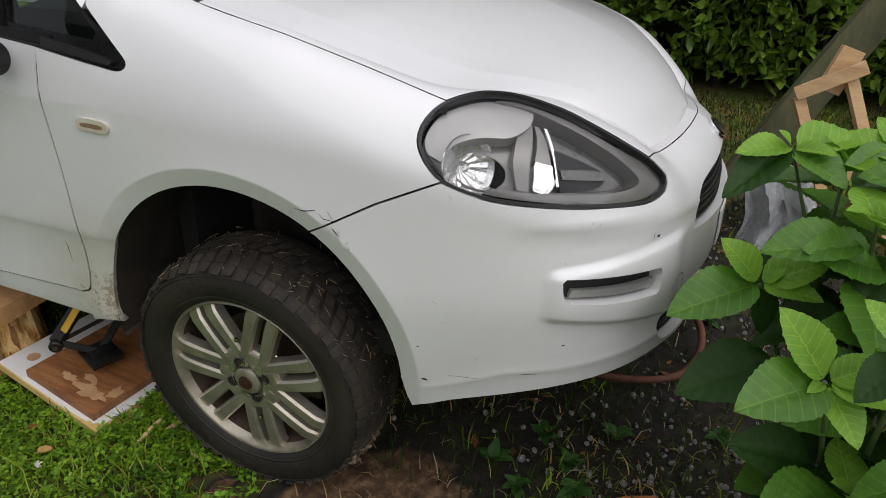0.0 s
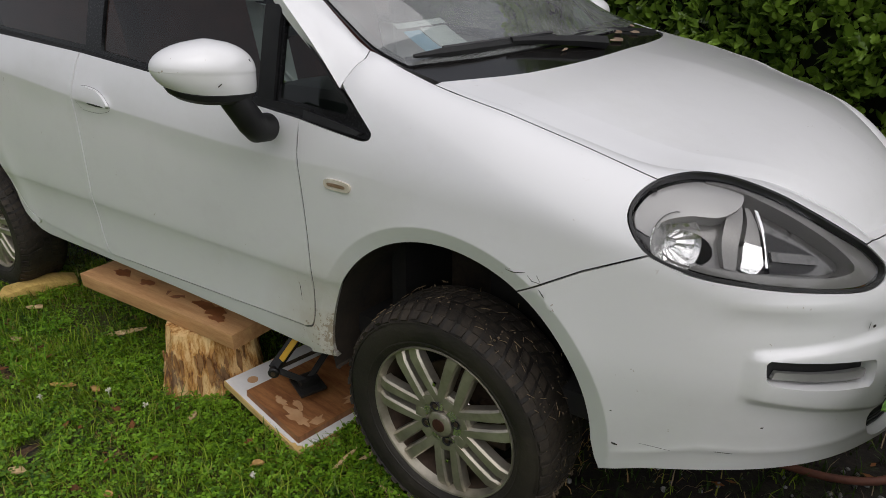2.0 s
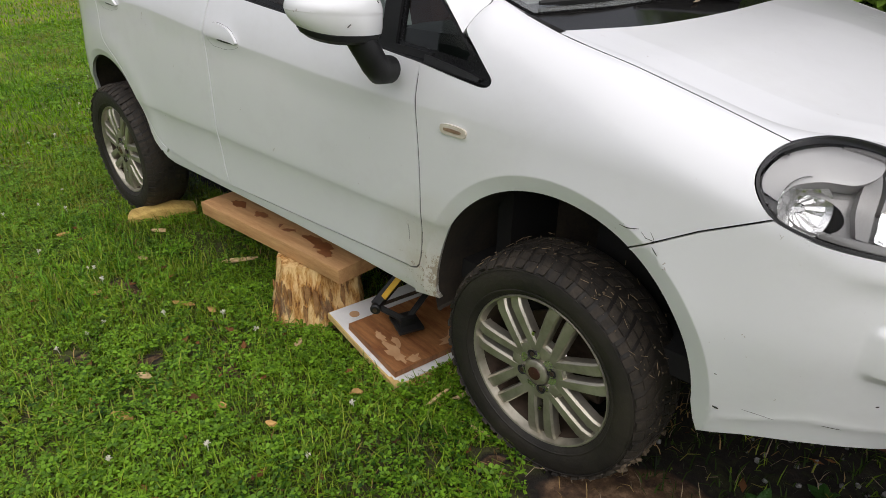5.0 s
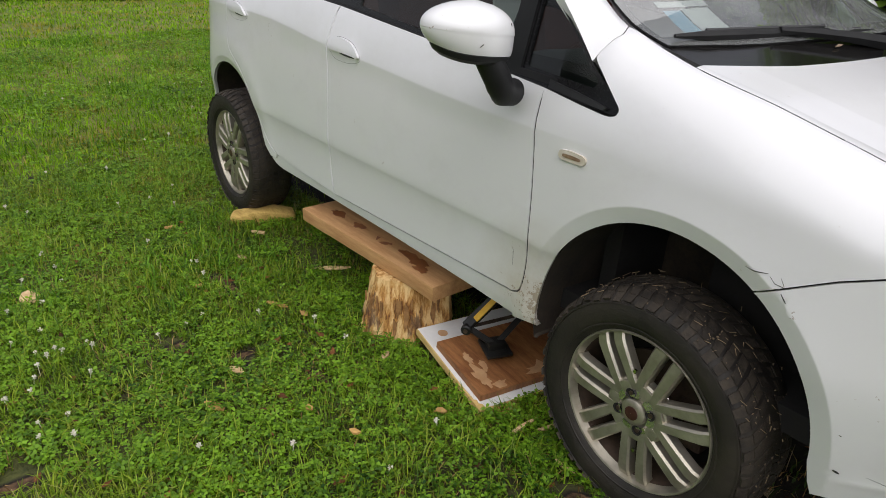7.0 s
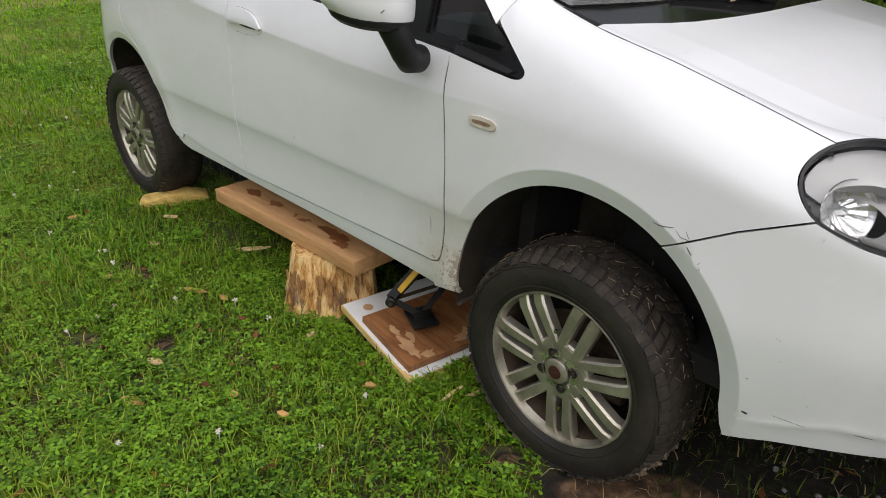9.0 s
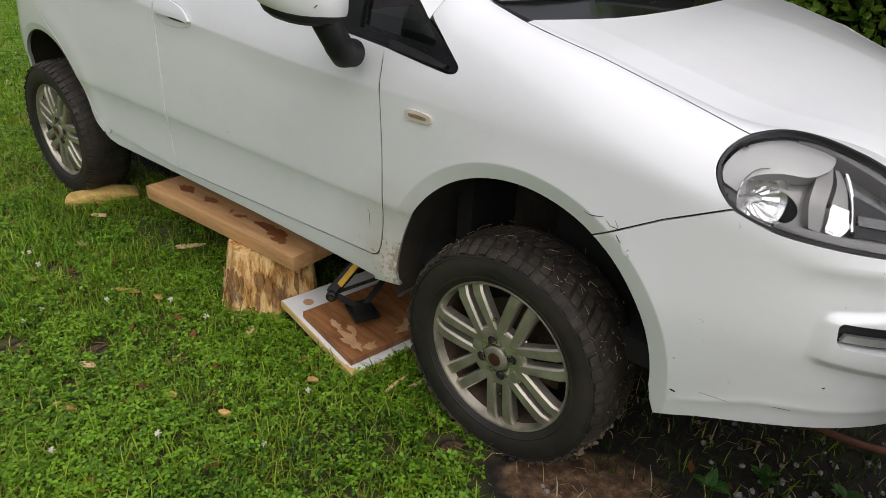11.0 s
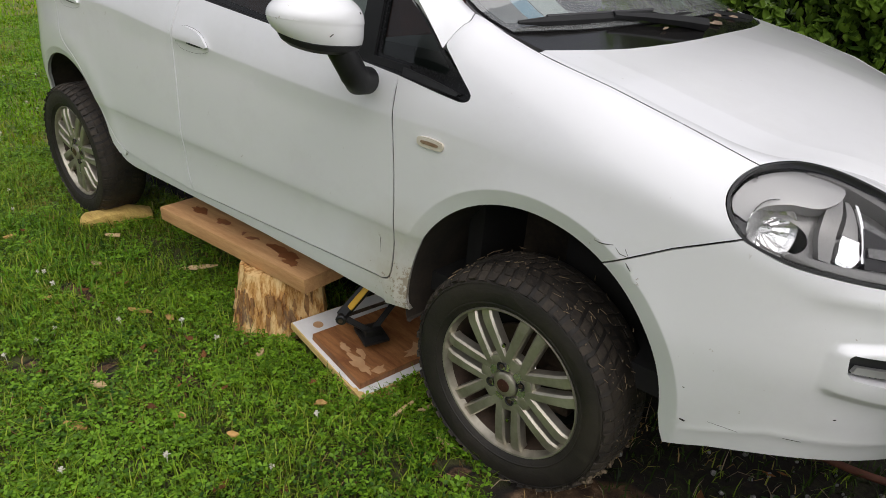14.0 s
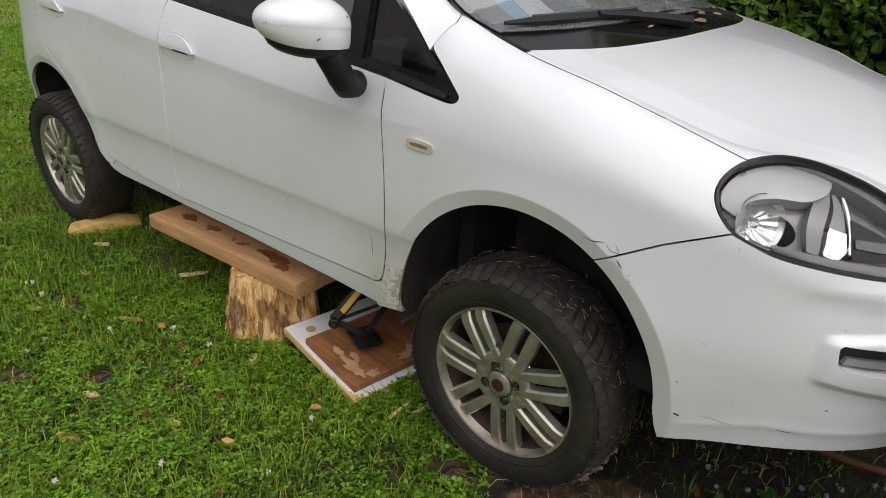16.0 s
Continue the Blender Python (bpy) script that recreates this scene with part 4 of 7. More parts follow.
# badge on the nose: plain shapes, no lettering
def badge(centre_u, centre_w, radius, tall, name):
    out = [(centre_u + radius * math.cos(a * math.pi / 20), centre_w + tall * math.sin(a * math.pi / 20)) for a in range(40)]
    rim_ = sheet(name, nose, out, CHROME, car, spacing=0.02, depth=0.012, lift=0.010, label="round chrome badge with a dark centre")
    sheet("badge_centre", nose, [(centre_u + 0.8 * (p[0] - centre_u), centre_w + 0.8 * (p[1] - centre_w)) for p in out], surface("badge_dark", (0.02, 0.018, 0.018), (0.05, 0.045, 0.045), 30, 0.2, 0.5), rim_, spacing=0.02, depth=0.003, lift=0.013)


badge(U_END, 0.868, 0.055, 0.034, "nose_badge")
PLATE = surface("plate_white", (0.62, 0.62, 0.60), (0.70, 0.70, 0.68), 20, 0.4)
plate = sheet("number_plate", nose, square(U_END - 0.24, U_END + 0.24, 0.612, 0.70), PLATE, car, spacing=0.04, depth=0.004, lift=0.006, label="white number plate with plain dark bars")
for k in range(7):
    sheet("plate_bar", nose, square(U_END - 0.20 + 0.058 * k, U_END - 0.165 + 0.058 * k, 0.628, 0.684, 4), DARK_LINE, plate, spacing=0.1, depth=0.0, lift=0.0075)

# side repeater, handles, mirror, wipers
AMBER = surface("repeater_lens", (0.50, 0.44, 0.34), (0.68, 0.63, 0.54), 14, 0.12, grain=40)
rep_out = rounded([(-0.322, 0.874), (-0.318, 0.884), (-0.29, 0.888), (-0.255, 0.886), (-0.238, 0.882), (-0.236, 0.872), (-0.242, 0.863), (-0.29, 0.862), (-0.316, 0.864)], step=0.006)
rep = sheet("side_repeater", body, rep_out, AMBER, car, spacing=0.01, depth=0.012, lift=0.006, label="clear and amber side repeater lamp")
sheet("repeater_reflector", body, [(-0.279 + 0.7 * (p[0] + 0.279), 0.874 + 0.35 * (p[1] - 0.874)) for p in rep_out], surface("repeater_brown", (0.16, 0.09, 0.05), (0.34, 0.24, 0.16), 60, 0.3), rep, spacing=0.02, depth=0.0, lift=0.0075)
mirrored(rep, car)


def door_handle(u, w, parent):
    recess = rounded([(u - 0.106, w - 0.002), (u - 0.088, w + 0.024), (u - 0.048, w + 0.035), (u + 0.042, w + 0.024), (u + 0.104, w - 0.010), (u + 0.098, w - 0.022), (u + 0.055, w - 0.033), (u + 0.008, w - 0.037), (u - 0.062, w - 0.034), (u - 0.088, w - 0.022)], step=0.012)
    sheet("recess_joint", body, recess, DARK_LINE, parent, holes=[grow(recess, -0.0007)], spacing=0.05, depth=0.0, lift=0.001)

    def dish(a, b):
        x, y, z = body(a, b)
        d = 1 - ((a - u) / 0.105) ** 2 - ((b - w + 0.012) / 0.032) ** 2
        return (x, y + 0.022 * max(d, 0) ** 0.7, z)

    sheet("handle_recess", dish, grow(recess, -0.002), PAINT, parent, spacing=0.008, depth=0.0, lift=0.0012)
    grip_out = rounded([(u - 0.104, w + 0.002), (u - 0.088, w + 0.022), (u - 0.048, w + 0.032), (u + 0.042, w + 0.021), (u + 0.098, w - 0.007), (u + 0.094, w - 0.012), (u + 0.07, w - 0.010), (u, w - 0.006), (u - 0.07, w - 0.004)], step=0.01)
    grip = sheet("door_handle", body, grip_out, PAINT, parent, spacing=0.012, depth=0.012, lift=0.010, label="white pull handle")
    # dark patch laid under the grip in place of its shade
    sheet("handle_shadow_gap", body, rounded([(u - 0.03, w - 0.006), (u + 0.08, w - 0.008), (u + 0.086, w - 0.013), (u + 0.03, w - 0.016), (u - 0.03, w - 0.012)], step=0.01), GREY_PLASTIC, grip, spacing=0.02, depth=0.0, lift=0.0015)
    return grip


for u_, w_, d_ in ((-1.350, 0.966, front_door), (-2.295, 1.004, rear_door)):
    door_handle(u_, w_, d_)


def door_mirror():
    """Teardrop shell with a crease round its middle, black underneath, on a black arm."""
    c = Vector((-0.503, -0.975, 1.147))
    along, across = Vector((0.30, 0.954, 0)), Vector((0.954, -0.30, 0))
    LX, LY, STEPS = 0.115, 0.080, 48

    def ring(bm, scale, z, pinch):
        out = []
        for j in range(STEPS):
            b = 2 * math.pi * j / STEPS
            px, py = math.cos(b), math.sin(b)
            py *= 1 - 0.10 * max(0, -px) ** 2
            low = 1 - 0.40 * max(0, -px * scale) ** 3 if z < 0 else 1 - 0.12 * max(0, -px * scale)
            lx = LX * (1 if z <= 0 else 1 - 0.0 * px)
            out.append(bm.verts.new(c + along * (lx * px * scale + pinch) + across * (LY * py * scale) + Vector((0, 0, z * low - 0.012 * px * scale))))
        return out

    def loft(levels, name, mat, parent, label, close):
        bm = bmesh.new()
        rows = [ring(bm, *lv) for lv in levels]
        for r0, r1 in zip(rows, rows[1:]):
            for j in range(STEPS):
                bm.faces.new((r0[j], r0[(j + 1) % STEPS], r1[(j + 1) % STEPS], r1[j]))
        if close:
            bm.faces.new(rows[close])
        bmesh.ops.recalc_face_normals(bm, faces=bm.faces)
        return part(name, bm, mat, parent, label, 22)

    dome = [((1 - (k / 10) ** 2.3) ** 0.52, 0.066 * k / 10, 0.010 * (k / 10) ** 2) for k in range(10)] + [(0.12, 0.0655, 0.010), (0.01, 0.066, 0.010)]
    band = [(0.88, -0.048, 0.008), (0.94, -0.036, 0.004), (0.975, -0.020, 0.001), (0.992, -0.006, 0.0), (0.992, -0.002, 0)]
    shell = loft(band + dome, "door_mirror", PAINT, car, "white mirror shell with dark scuffs on a black arm", -1)
    loft([(0.40, -0.074, 0.012), (0.66, -0.071, 0.010), (0.80, -0.063, 0.008), (0.865, -0.0505, 0.008), (0.85, -0.045, 0.008)], "lower_shell", SEAL_BLACK, shell, "black lower shell", 0)
    bm = bmesh.new()
    path = ARM_PATH
    rings = []
    for k, p in enumerate(path):
        rx, rz = (0.036, 0.036, 0.034, 0.034, 0.036, 0.034)[k], (0.026, 0.031, 0.034, 0.034, 0.036, 0.036)[k]
        d = (Vector(path[min(k + 1, len(path) - 1)]) - Vector(path[max(k - 1, 0)])).normalized()
        a = d.cross(Vector((0, 1, 0))).normalized()
        b = d.cross(a)
        rings.append([bm.verts.new(Vector(p) + rx * math.cos(j * math.pi / 10) * a + rz * math.sin(j * math.pi / 10) * b) for j in range(20)])
    for r0, r1 in zip(rings, rings[1:]):
        for j in range(20):
            bm.faces.new((r0[j], r0[(j + 1) % 20], r1[(j + 1) % 20], r1[j]))
    bm.faces.new(rings[0]), bm.faces.new(rings[-1][::-1])
    bmesh.ops.recalc_face_normals(bm, faces=bm.faces)
    part("arm", bm, SEAL_BLACK, shell, "black plastic arm", 50)
    for p0, p1 in ((c + across * 0.077 + Vector((0, 0, -0.028)), c + across * 0.078 + along * 0.008 + Vector((0, 0, -0.022))), (c - along * 0.100 + across * 0.032 + Vector((0, 0, 0.012)), c - along * 0.085 + across * 0.046 + Vector((0, 0, 0.014))), (c + along * 0.088 + across * 0.046 + Vector((0, 0, 0.018)), c + along * 0.091 + across * 0.044 + Vector((0, 0, 0.013)))):
        bm = bmesh.new()
        tube(bm, [p0, p1], 0.0012, 5)
        part("scuff", bm, DARK_LINE, shell)
    return shell


ARM_PATH = [(-0.478, -0.942, 1.095), (-0.468, -0.932, 1.074), (-0.464, -0.914, 1.044), (-0.468, -0.896, 1.018), (-0.480, -0.872, 0.998), (-0.490, -0.832, 0.990)]
mirror = door_mirror()
mirrored(mirror, car)


def wiper(points, arm_points):
    bm = bmesh.new()
    tube(bm, [Vector(screen(s, t)) + Vector((0.3, 0, 1)) * h for s, t, h in points], [0.005] + [0.012] * (len(points) - 2) + [0.007], 6)
    blade = lean(part("wiper", bm, SEAL_BLACK, car, "black wiper blade and arm", 40))
    bm = bmesh.new()
    tube(bm, [Vector(screen(s, t)) + Vector((0.3, 0, 1)) * h for s, t, h in arm_points], [0.020, 0.016, 0.012, 0.009], 6)
    lean(part("wiper_arm", bm, SEAL_BLACK, blade, smooth=40))
    bm = bmesh.new()
    tube(bm, [Vector(screen(s, t + 0.012)) + Vector((0.3, 0, 1)) * (h + 0.006) for s, t, h in points[1:]], 0.004, 6)
    lean(part("wiper_spine", bm, GREY_PLASTIC, blade, smooth=40))
    return blade


wiper([(-0.95 + 0.117 * k, 0.128 + 0.002 * k, 0.014) for k in range(7)], [(-0.10, 0.055, 0.03), (-0.25, 0.08, 0.03), (-0.40, 0.108, 0.026), (-0.55, 0.132, 0.022)])
wiper([(-0.18 + 0.12 * k, 0.125 + 0.002 * k, 0.014) for k in range(7)], [(0.72, 0.05, 0.03), (0.55, 0.075, 0.03), (0.35, 0.105, 0.026), (0.22, 0.130, 0.022)])
PAPER = surface("paper", (0.60, 0.62, 0.62), (0.74, 0.75, 0.74), 30, 0.7)
PAPER_BLUE = surface("paper_blue", (0.20, 0.45, 0.66), (0.30, 0.55, 0.74), 30, 0.7)
ticket = sheet("parking_disc", screen, square(-0.735, -0.615, 0.205, 0.275, 4), PAPER, car, spacing=0.3, depth=0.0, lift=-0.02, label="white and blue paper slips behind the windscreen")
sheet("blue_slip", screen, square(-0.81, -0.738, 0.20, 0.272, 4), PAPER_BLUE, ticket, spacing=0.3, depth=0.0, lift=-0.021)
sheet("white_strip", screen, square(-0.82, -0.605, 0.280, 0.298, 4), PAPER, ticket, spacing=0.3, depth=0.0, lift=-0.019)
LITTER = surface("dry_leaf", (0.10, 0.06, 0.03), (0.30, 0.22, 0.15), 30, 0.8)
for s0, t0, ds, turn in ((-0.12, 0.085, 0.05, 0.5), (0.08, 0.06, 0.06, -0.3), (0.22, 0.09, 0.045, 0.2), (0.38, 0.07, 0.055, -0.5), (-0.35, 0.07, 0.03, 0.9), (0.52, 0.10, 0.04, 0.1)):
    out = [(s0 + ds * math.cos(a * math.pi / 5), t0 + (0.10 + 0.06 * (a % 3)) * ds * math.sin(a * math.pi / 5 + turn)) for a in range(10)]
    tagged(sheet("fallen_leaf", screen, out, LITTER, None, spacing=0.05, depth=0.001, lift=0.006), "dry curled leaf lying on the black scuttle", "leaf", "leaves on the scuttle")


# ---- wheels ----
CAP_RED = surface("cap_red", (0.040, 0.012, 0.011), (0.075, 0.028, 0.024), 60, 0.35)
DISC_STEEL = surface("brake_disc", (0.05, 0.035, 0.025), (0.14, 0.10, 0.07), 20, 0.5, 0.6)
MUD = surface("dried_mud", (0.10, 0.075, 0.05), (0.22, 0.16, 0.10), 20, 0.95, grain=120, relief=0.6)


BRIGHT_ALLOY = surface("bright_alloy", (0.52, 0.50, 0.46), (0.70, 0.68, 0.64), 12, 0.22, 0.9, grain=60, relief=0.0)
BARREL = surface("brake_dust", (0.025, 0.016, 0.011), (0.10, 0.065, 0.042), 12, 0.7, grain=90)


def build_wheel():
    """A wheel at the origin; outer face towards -y."""
    wheel = part("wheel", (lambda bm: (lathe(bm, [(0.210, 0.004), (0.2125, -0.004), (0.2100, -0.008), (0.206, -0.006), (0.2035, 0.004), (0.198, 0.016)], (0, 0, 0), "y", 80), bm)[1])(bmesh.new()), ALLOY, car, "seven double-spoke alloy wheel, dirty", 40)
    bm = bmesh.new()
    lathe(bm, [(0.198, 0.016), (0.190, 0.06), (0.188, 0.15), (0.205, 0.165)], (0, 0, 0), "y", 64)
    part("rim_barrel", bm, BARREL, wheel, "inner rim brown with brake dust", 40)
    bm = bmesh.new()
    lathe(bm, [(0.210, 0.0), (0.217, -0.010), (0.242, -0.020), (0.275, -0.021), (0.291, -0.014), (0.3015, 0.000), (0.3072, 0.018), (0.3100, 0.06), (0.3105, 0.10), (0.309, 0.14), (0.303, 0.165), (0.288, 0.182), (0.25, 0.19), (0.215, 0.165)], (0, 0, 0), "y", 96)
    tyre = part("tyre", bm, RUBBER, wheel, "worn black tyre with mud in the tread", 35)
    # tread blocks and shoulder lugs
    verts, faces = [], []
    rng = random.Random(5)
    def block(corners, low, high):
        """A block on the carcass: four (angle, y) corners, with (radius, y shift) under and on top."""
        base = len(verts)
        for dr, dy in (low, high):
            for (aa, yy, rr) in corners:
                verts.append(((rr + dr) * math.cos(aa), yy + dy, (rr + dr) * math.sin(aa)))
        for f in ((4, 5, 6, 7), (0, 1, 5, 4), (1, 2, 6, 5), (2, 3, 7, 6), (3, 0, 4, 7)):
            faces.append([base + i for i in f][::-1])

    PITCH = 2 * math.pi / 58
    for k in range(58):
        for y0, y1, skew, shift in ((0.004, 0.034, 0.35, 0.0), (0.040, 0.066, 0.30, 0.4), (0.072, 0.096, -0.25, 0.1), (0.102, 0.126, -0.30, 0.5), (0.131, 0.158, -0.35, 0.2)):
            a0 = PITCH * (k + shift + rng.uniform(-0.05, 0.05))
            a1, dip = a0 + PITCH * 0.70, rng.uniform(-0.0025, 0.0005)
            rad = lambda yy: 0.3045 - 0.006 * max(0, (0.03 - yy) / 0.03) - 0.006 * max(0, (yy - 0.13) / 0.03)
            block([(a0, y0, rad(y0)), (a1, y0, rad(y0)), (a1 + skew * PITCH, y1, rad(y1)), (a0 + skew * PITCH, y1, rad(y1))], (-0.006, 0), (0.0078 + dip, 0))
        # shoulder lugs that reach down the sidewall, long and short by turns
        a0 = PITCH * (k + 0.02)
        inner = 0.286 if k % 2 else 0.291
        block([(a0, -0.021, inner), (a0 + 0.62 * PITCH, -0.021, inner), (a0 + 0.66 * PITCH, 0.003, 0.3005), (a0, 0.003, 0.3005)], (-0.004, 0.008), (0.0045, -0.0010))
    mesh = bpy.data.meshes.new("tread")
    mesh.from_pydata(verts, [], faces)
    tagged(link_mesh("tread", mesh, TREAD, tyre), kind="stuff")
    # raised band on the sidewall
    bm = bmesh.new()
    lathe(bm, [(0.226, -0.0145), (0.2275, -0.0165), (0.230, -0.0170), (0.2315, -0.0162)], (0, 0, 0), "y", 80)
    lathe(bm, [(0.282, -0.019), (0.283, -0.0215), (0.286, -0.0205), (0.287, -0.0165)], (0, 0, 0), "y", 80)
    part("sidewall_rib", bm, RUBBER, tyre, smooth=40)

    def spoke(a, off, rb, wb, rt, wt):
        """One flat-faced bar with bevelled edges from the hub to the rim."""
        bm = bmesh.new()
        ring = []
        for k in range(7):
            t = k / 6
            r = rb + (rt - rb) * t
            w = (wb + (wt - wb) * t) / 2
            o = off * (0.92 + 0.08 * t)
            y = -0.002 - 0.003 * math.sin(math.pi * t) + 0.003 * (1 - t) + (0.008 if k == 6 else 0)
            ring.append([bm.verts.new((r, y + d, o + s)) for s, d in ((-w, 0.030), (-w, 0.006), (-w + 0.0045, 0.0), (w - 0.0045, 0.0), (w, 0.006), (w, 0.030))])
        for r0, r1 in zip(ring, ring[1:]):
            for j in range(5):
                bm.faces.new((r0[j], r0[j + 1], r1[j + 1], r1[j]))
        bmesh.ops.recalc_face_normals(bm, faces=bm.faces)
        bmesh.ops.transform(bm, matrix=Matrix.Rotation(-radians(a), 4, "Y"), verts=bm.verts)
        return part("spoke", bm, ALLOY, wheel, smooth=25)

    for k in range(7):
        a = 20 + 360 / 7 * k
        for s in (-1, 1):
            spoke(a, s * 0.0262, 0.054, 0.026, 0.205, 0.036)
        bm = bmesh.new()
        box(bm, (0.046, -0.001, -0.0155), (0.080, 0.028, 0.0155), 0.004, Matrix.Rotation(-radians(a), 4, "Y"))
        part("spoke_web", bm, ALLOY, wheel, smooth=30)
        bm = bmesh.new()
        wedge = [(0.040, -0.004, 0.012), (0.062, 0.002, 0.016), (0.092, 0.030, 0.010)]
        edge_ = [[bm.verts.new((r_, y_ + d_, z_ * s_)) for s_, d_ in ((-1, 0.02), (-1, 0), (1, 0), (1, 0.02))] for r_, y_, z_ in wedge]
        for r0, r1 in zip(edge_, edge_[1:]):
            for j in range(3):
                bm.faces.new((r0[j], r0[j + 1], r1[j + 1], r1[j]))
        bmesh.ops.recalc_face_normals(bm, faces=bm.faces)
        bmesh.ops.transform(bm, matrix=Matrix.Rotation(-radians(a + 180 / 7), 4, "Y"), verts=bm.verts)
        part("spoke_root", bm, BRIGHT_ALLOY, wheel, "bright bevelled root between two spoke pairs")
    bm = bmesh.new()
    lathe(bm, [(0.088, 0.03), (0.086, 0.009), (0.081, 0.005), (0.066, 0.005), (0.034, 0.005), (0.0332, 0.010), (0.001, 0.010)], (0, 0, 0), "y", 48, True)
    part("hub", bm, ALLOY, wheel, "hub plate dulled with brake dust", 35)
    for k in range(4):
        a = radians(20 + 90 * k)
        bm = bmesh.new()
        # barely sunk near-black disc: the bolt well's shade comes from its colour
        lathe(bm, [(0.0135, -0.0015), (0.0125, -0.0005), (0.0115, 0.0012), (0.0005, 0.0012)], (0.049 * math.cos(a), -0.003, 0.049 * math.sin(a)), "y", 16, True)
        well = part("bolt_well", bm, UNDERBODY, wheel)
        bm = bmesh.new()
        lathe(bm, [(0.007, 0.004), (0.0065, 0.0), (0.0005, 0.0)], (0.049 * math.cos(a), -0.004, 0.049 * math.sin(a)), "y", 6, True)
        part("wheel_bolt", bm, DISC_STEEL, well)
    bm = bmesh.new()
    lathe(bm, [(0.036, 0.006), (0.034, -0.006), (0.026, -0.012), (0.018, -0.0125), (0.0005, -0.0125)], (0, 0, 0), "y", 40, True)
    cap = part("centre_cap", bm, ALLOY, wheel, "silver centre cap", 35)
    bm = bmesh.new()
    lathe(bm, [(0.0185, -0.0122), (0.0180, -0.0142), (0.0005, -0.0145)], (0, 0, 0), "y", 32, True)
    part("cap_badge", bm, CAP_RED, cap, "dark red round badge", 30)
    bm = bmesh.new()
    lathe(bm, [(0.135, 0.085), (0.135, 0.075), (0.06, 0.075), (0.06, 0.05), (0.001, 0.05)], (0, 0, 0), "y", 40, True)
    part("brake_disc", bm, DISC_STEEL, wheel, "rusty brake disc", 35)
    bm = bmesh.new()
    box(bm, (0.07, 0.055, -0.06), (0.155, 0.12, 0.06), 0.012)
    part("brake_caliper", bm, DISC_STEEL, wheel)
    bm = bmesh.new()
    lathe(bm, [(0.19, 0.13), (0.001, 0.13)], (0, 0, 0), "y", 32, True)
    part("drum_back", bm, UNDERBODY, wheel)
    for k in range(2):
        a = radians(26 + 180 * k + 51.4)
        bm = bmesh.new()
        box(bm, (0.098, -0.004, 0.036), (0.108, 0.002, 0.044), 0.001, Matrix.Rotation(-a, 4, "Y"))
        part("balance_weight", bm, CHROME, wheel)
    return wheel


wheel = build_wheel()
wheel.matrix_basis = pose(1.1, 0, 0) @ pose(0, -0.812, 0.30)
for x, y, turn, flip_ in ((-2.51, -0.812, 15, 0), (0.0, 0.80, 5, 180), (-2.51, 0.80, 40, 180)):
    copy_thing(wheel, pose(1.1, 0, 0) @ pose(x, y, 0.30) @ pose(0, 0, 0, 0, 0, flip_) @ pose(0, 0, 0, 0, turn, 0))
# clods and straw in the front tyre's tread
rng = random.Random(11)
bm = bmesh.new()
for k in range(300):
    low_ = k < 90
    a = radians(rng.uniform(-62, -18) if low_ else rng.uniform(-30, 135))
    y = rng.uniform(-0.010, 0.15)
    r = rng.uniform(0.306, 0.315) if y > 0.01 else rng.uniform(0.296, 0.304)
    s = rng.uniform(0.003, 0.012) if low_ else rng.uniform(0.0012, 0.0045)
    m = Matrix.Translation((r * math.cos(a), y - 0.812, 0.30 + r * math.sin(a))) @ Euler((rng.uniform(0, 6), rng.uniform(0, 6), rng.uniform(0, 6))).to_matrix().to_4x4() @ Matrix.Diagonal((s, s * 0.7, s * 0.4, 1))
    bmesh.ops.create_icosphere(bm, subdivisions=1, radius=1, matrix=m)
tagged(part("dried_mud", bm, MUD, wheel, smooth=60), kind="stuff").location = (0, 0.812, -0.30)
STRAW = surface("straw", (0.16, 0.11, 0.06), (0.42, 0.31, 0.18), 20, 0.9)
bm = bmesh.new()
for k in range(60):
    a, y = radians(rng.uniform(-30, 140)), -0.812 + rng.uniform(-0.004, 0.16)
    r, da, dy = 0.3150 - (0.008 if y < -0.80 else 0), rng.uniform(-0.07, 0.07), rng.uniform(-0.02, 0.02)
    tube(bm, [((r + 0.001 * t) * math.cos(a + da * t), y + dy * t, 0.30 + (r + 0.001 * t) * math.sin(a + da * t)) for t in (0, 0.5, 1)], rng.uniform(0.0005, 0.0011), 4, False)
tagged(part("dry_grass", bm, STRAW, wheel), kind="stuff").location = (0, 0.812, -0.30)

# ---- supports under the car ----
PLY_BROWN = surface("stained_board", (0.15, 0.050, 0.016), (0.42, 0.19, 0.068), 7, 0.55, grain=50, stretch=(1, 6, 1), relief=0.1)
PLY_BARE = surface("bare_board", (0.44, 0.24, 0.11), (0.58, 0.36, 0.19), 20, 0.6, grain=60, relief=0.1)
LAMINATE = surface("white_laminate", (0.74, 0.74, 0.72), (0.84, 0.84, 0.82), 9, 0.35, grain=80, relief=0.05)
CHIP_EDGE = surface("chipboard_edge", (0.52, 0.33, 0.10), (0.76, 0.56, 0.23), 14, 0.8, grain=160)
DARK_STAIN = surface("wet_stain", (0.20, 0.060, 0.018), (0.34, 0.13, 0.045), 20, 0.5, grain=60)
BLACK_STEEL = surface("black_steel", (0.008, 0.008, 0.008), (0.025, 0.024, 0.022), 16, 0.45, 0.2, grain=120)
YELLOW = surface("yellow_sticker", (0.60, 0.33, 0.015), (0.74, 0.44, 0.03), 20, 0.5)
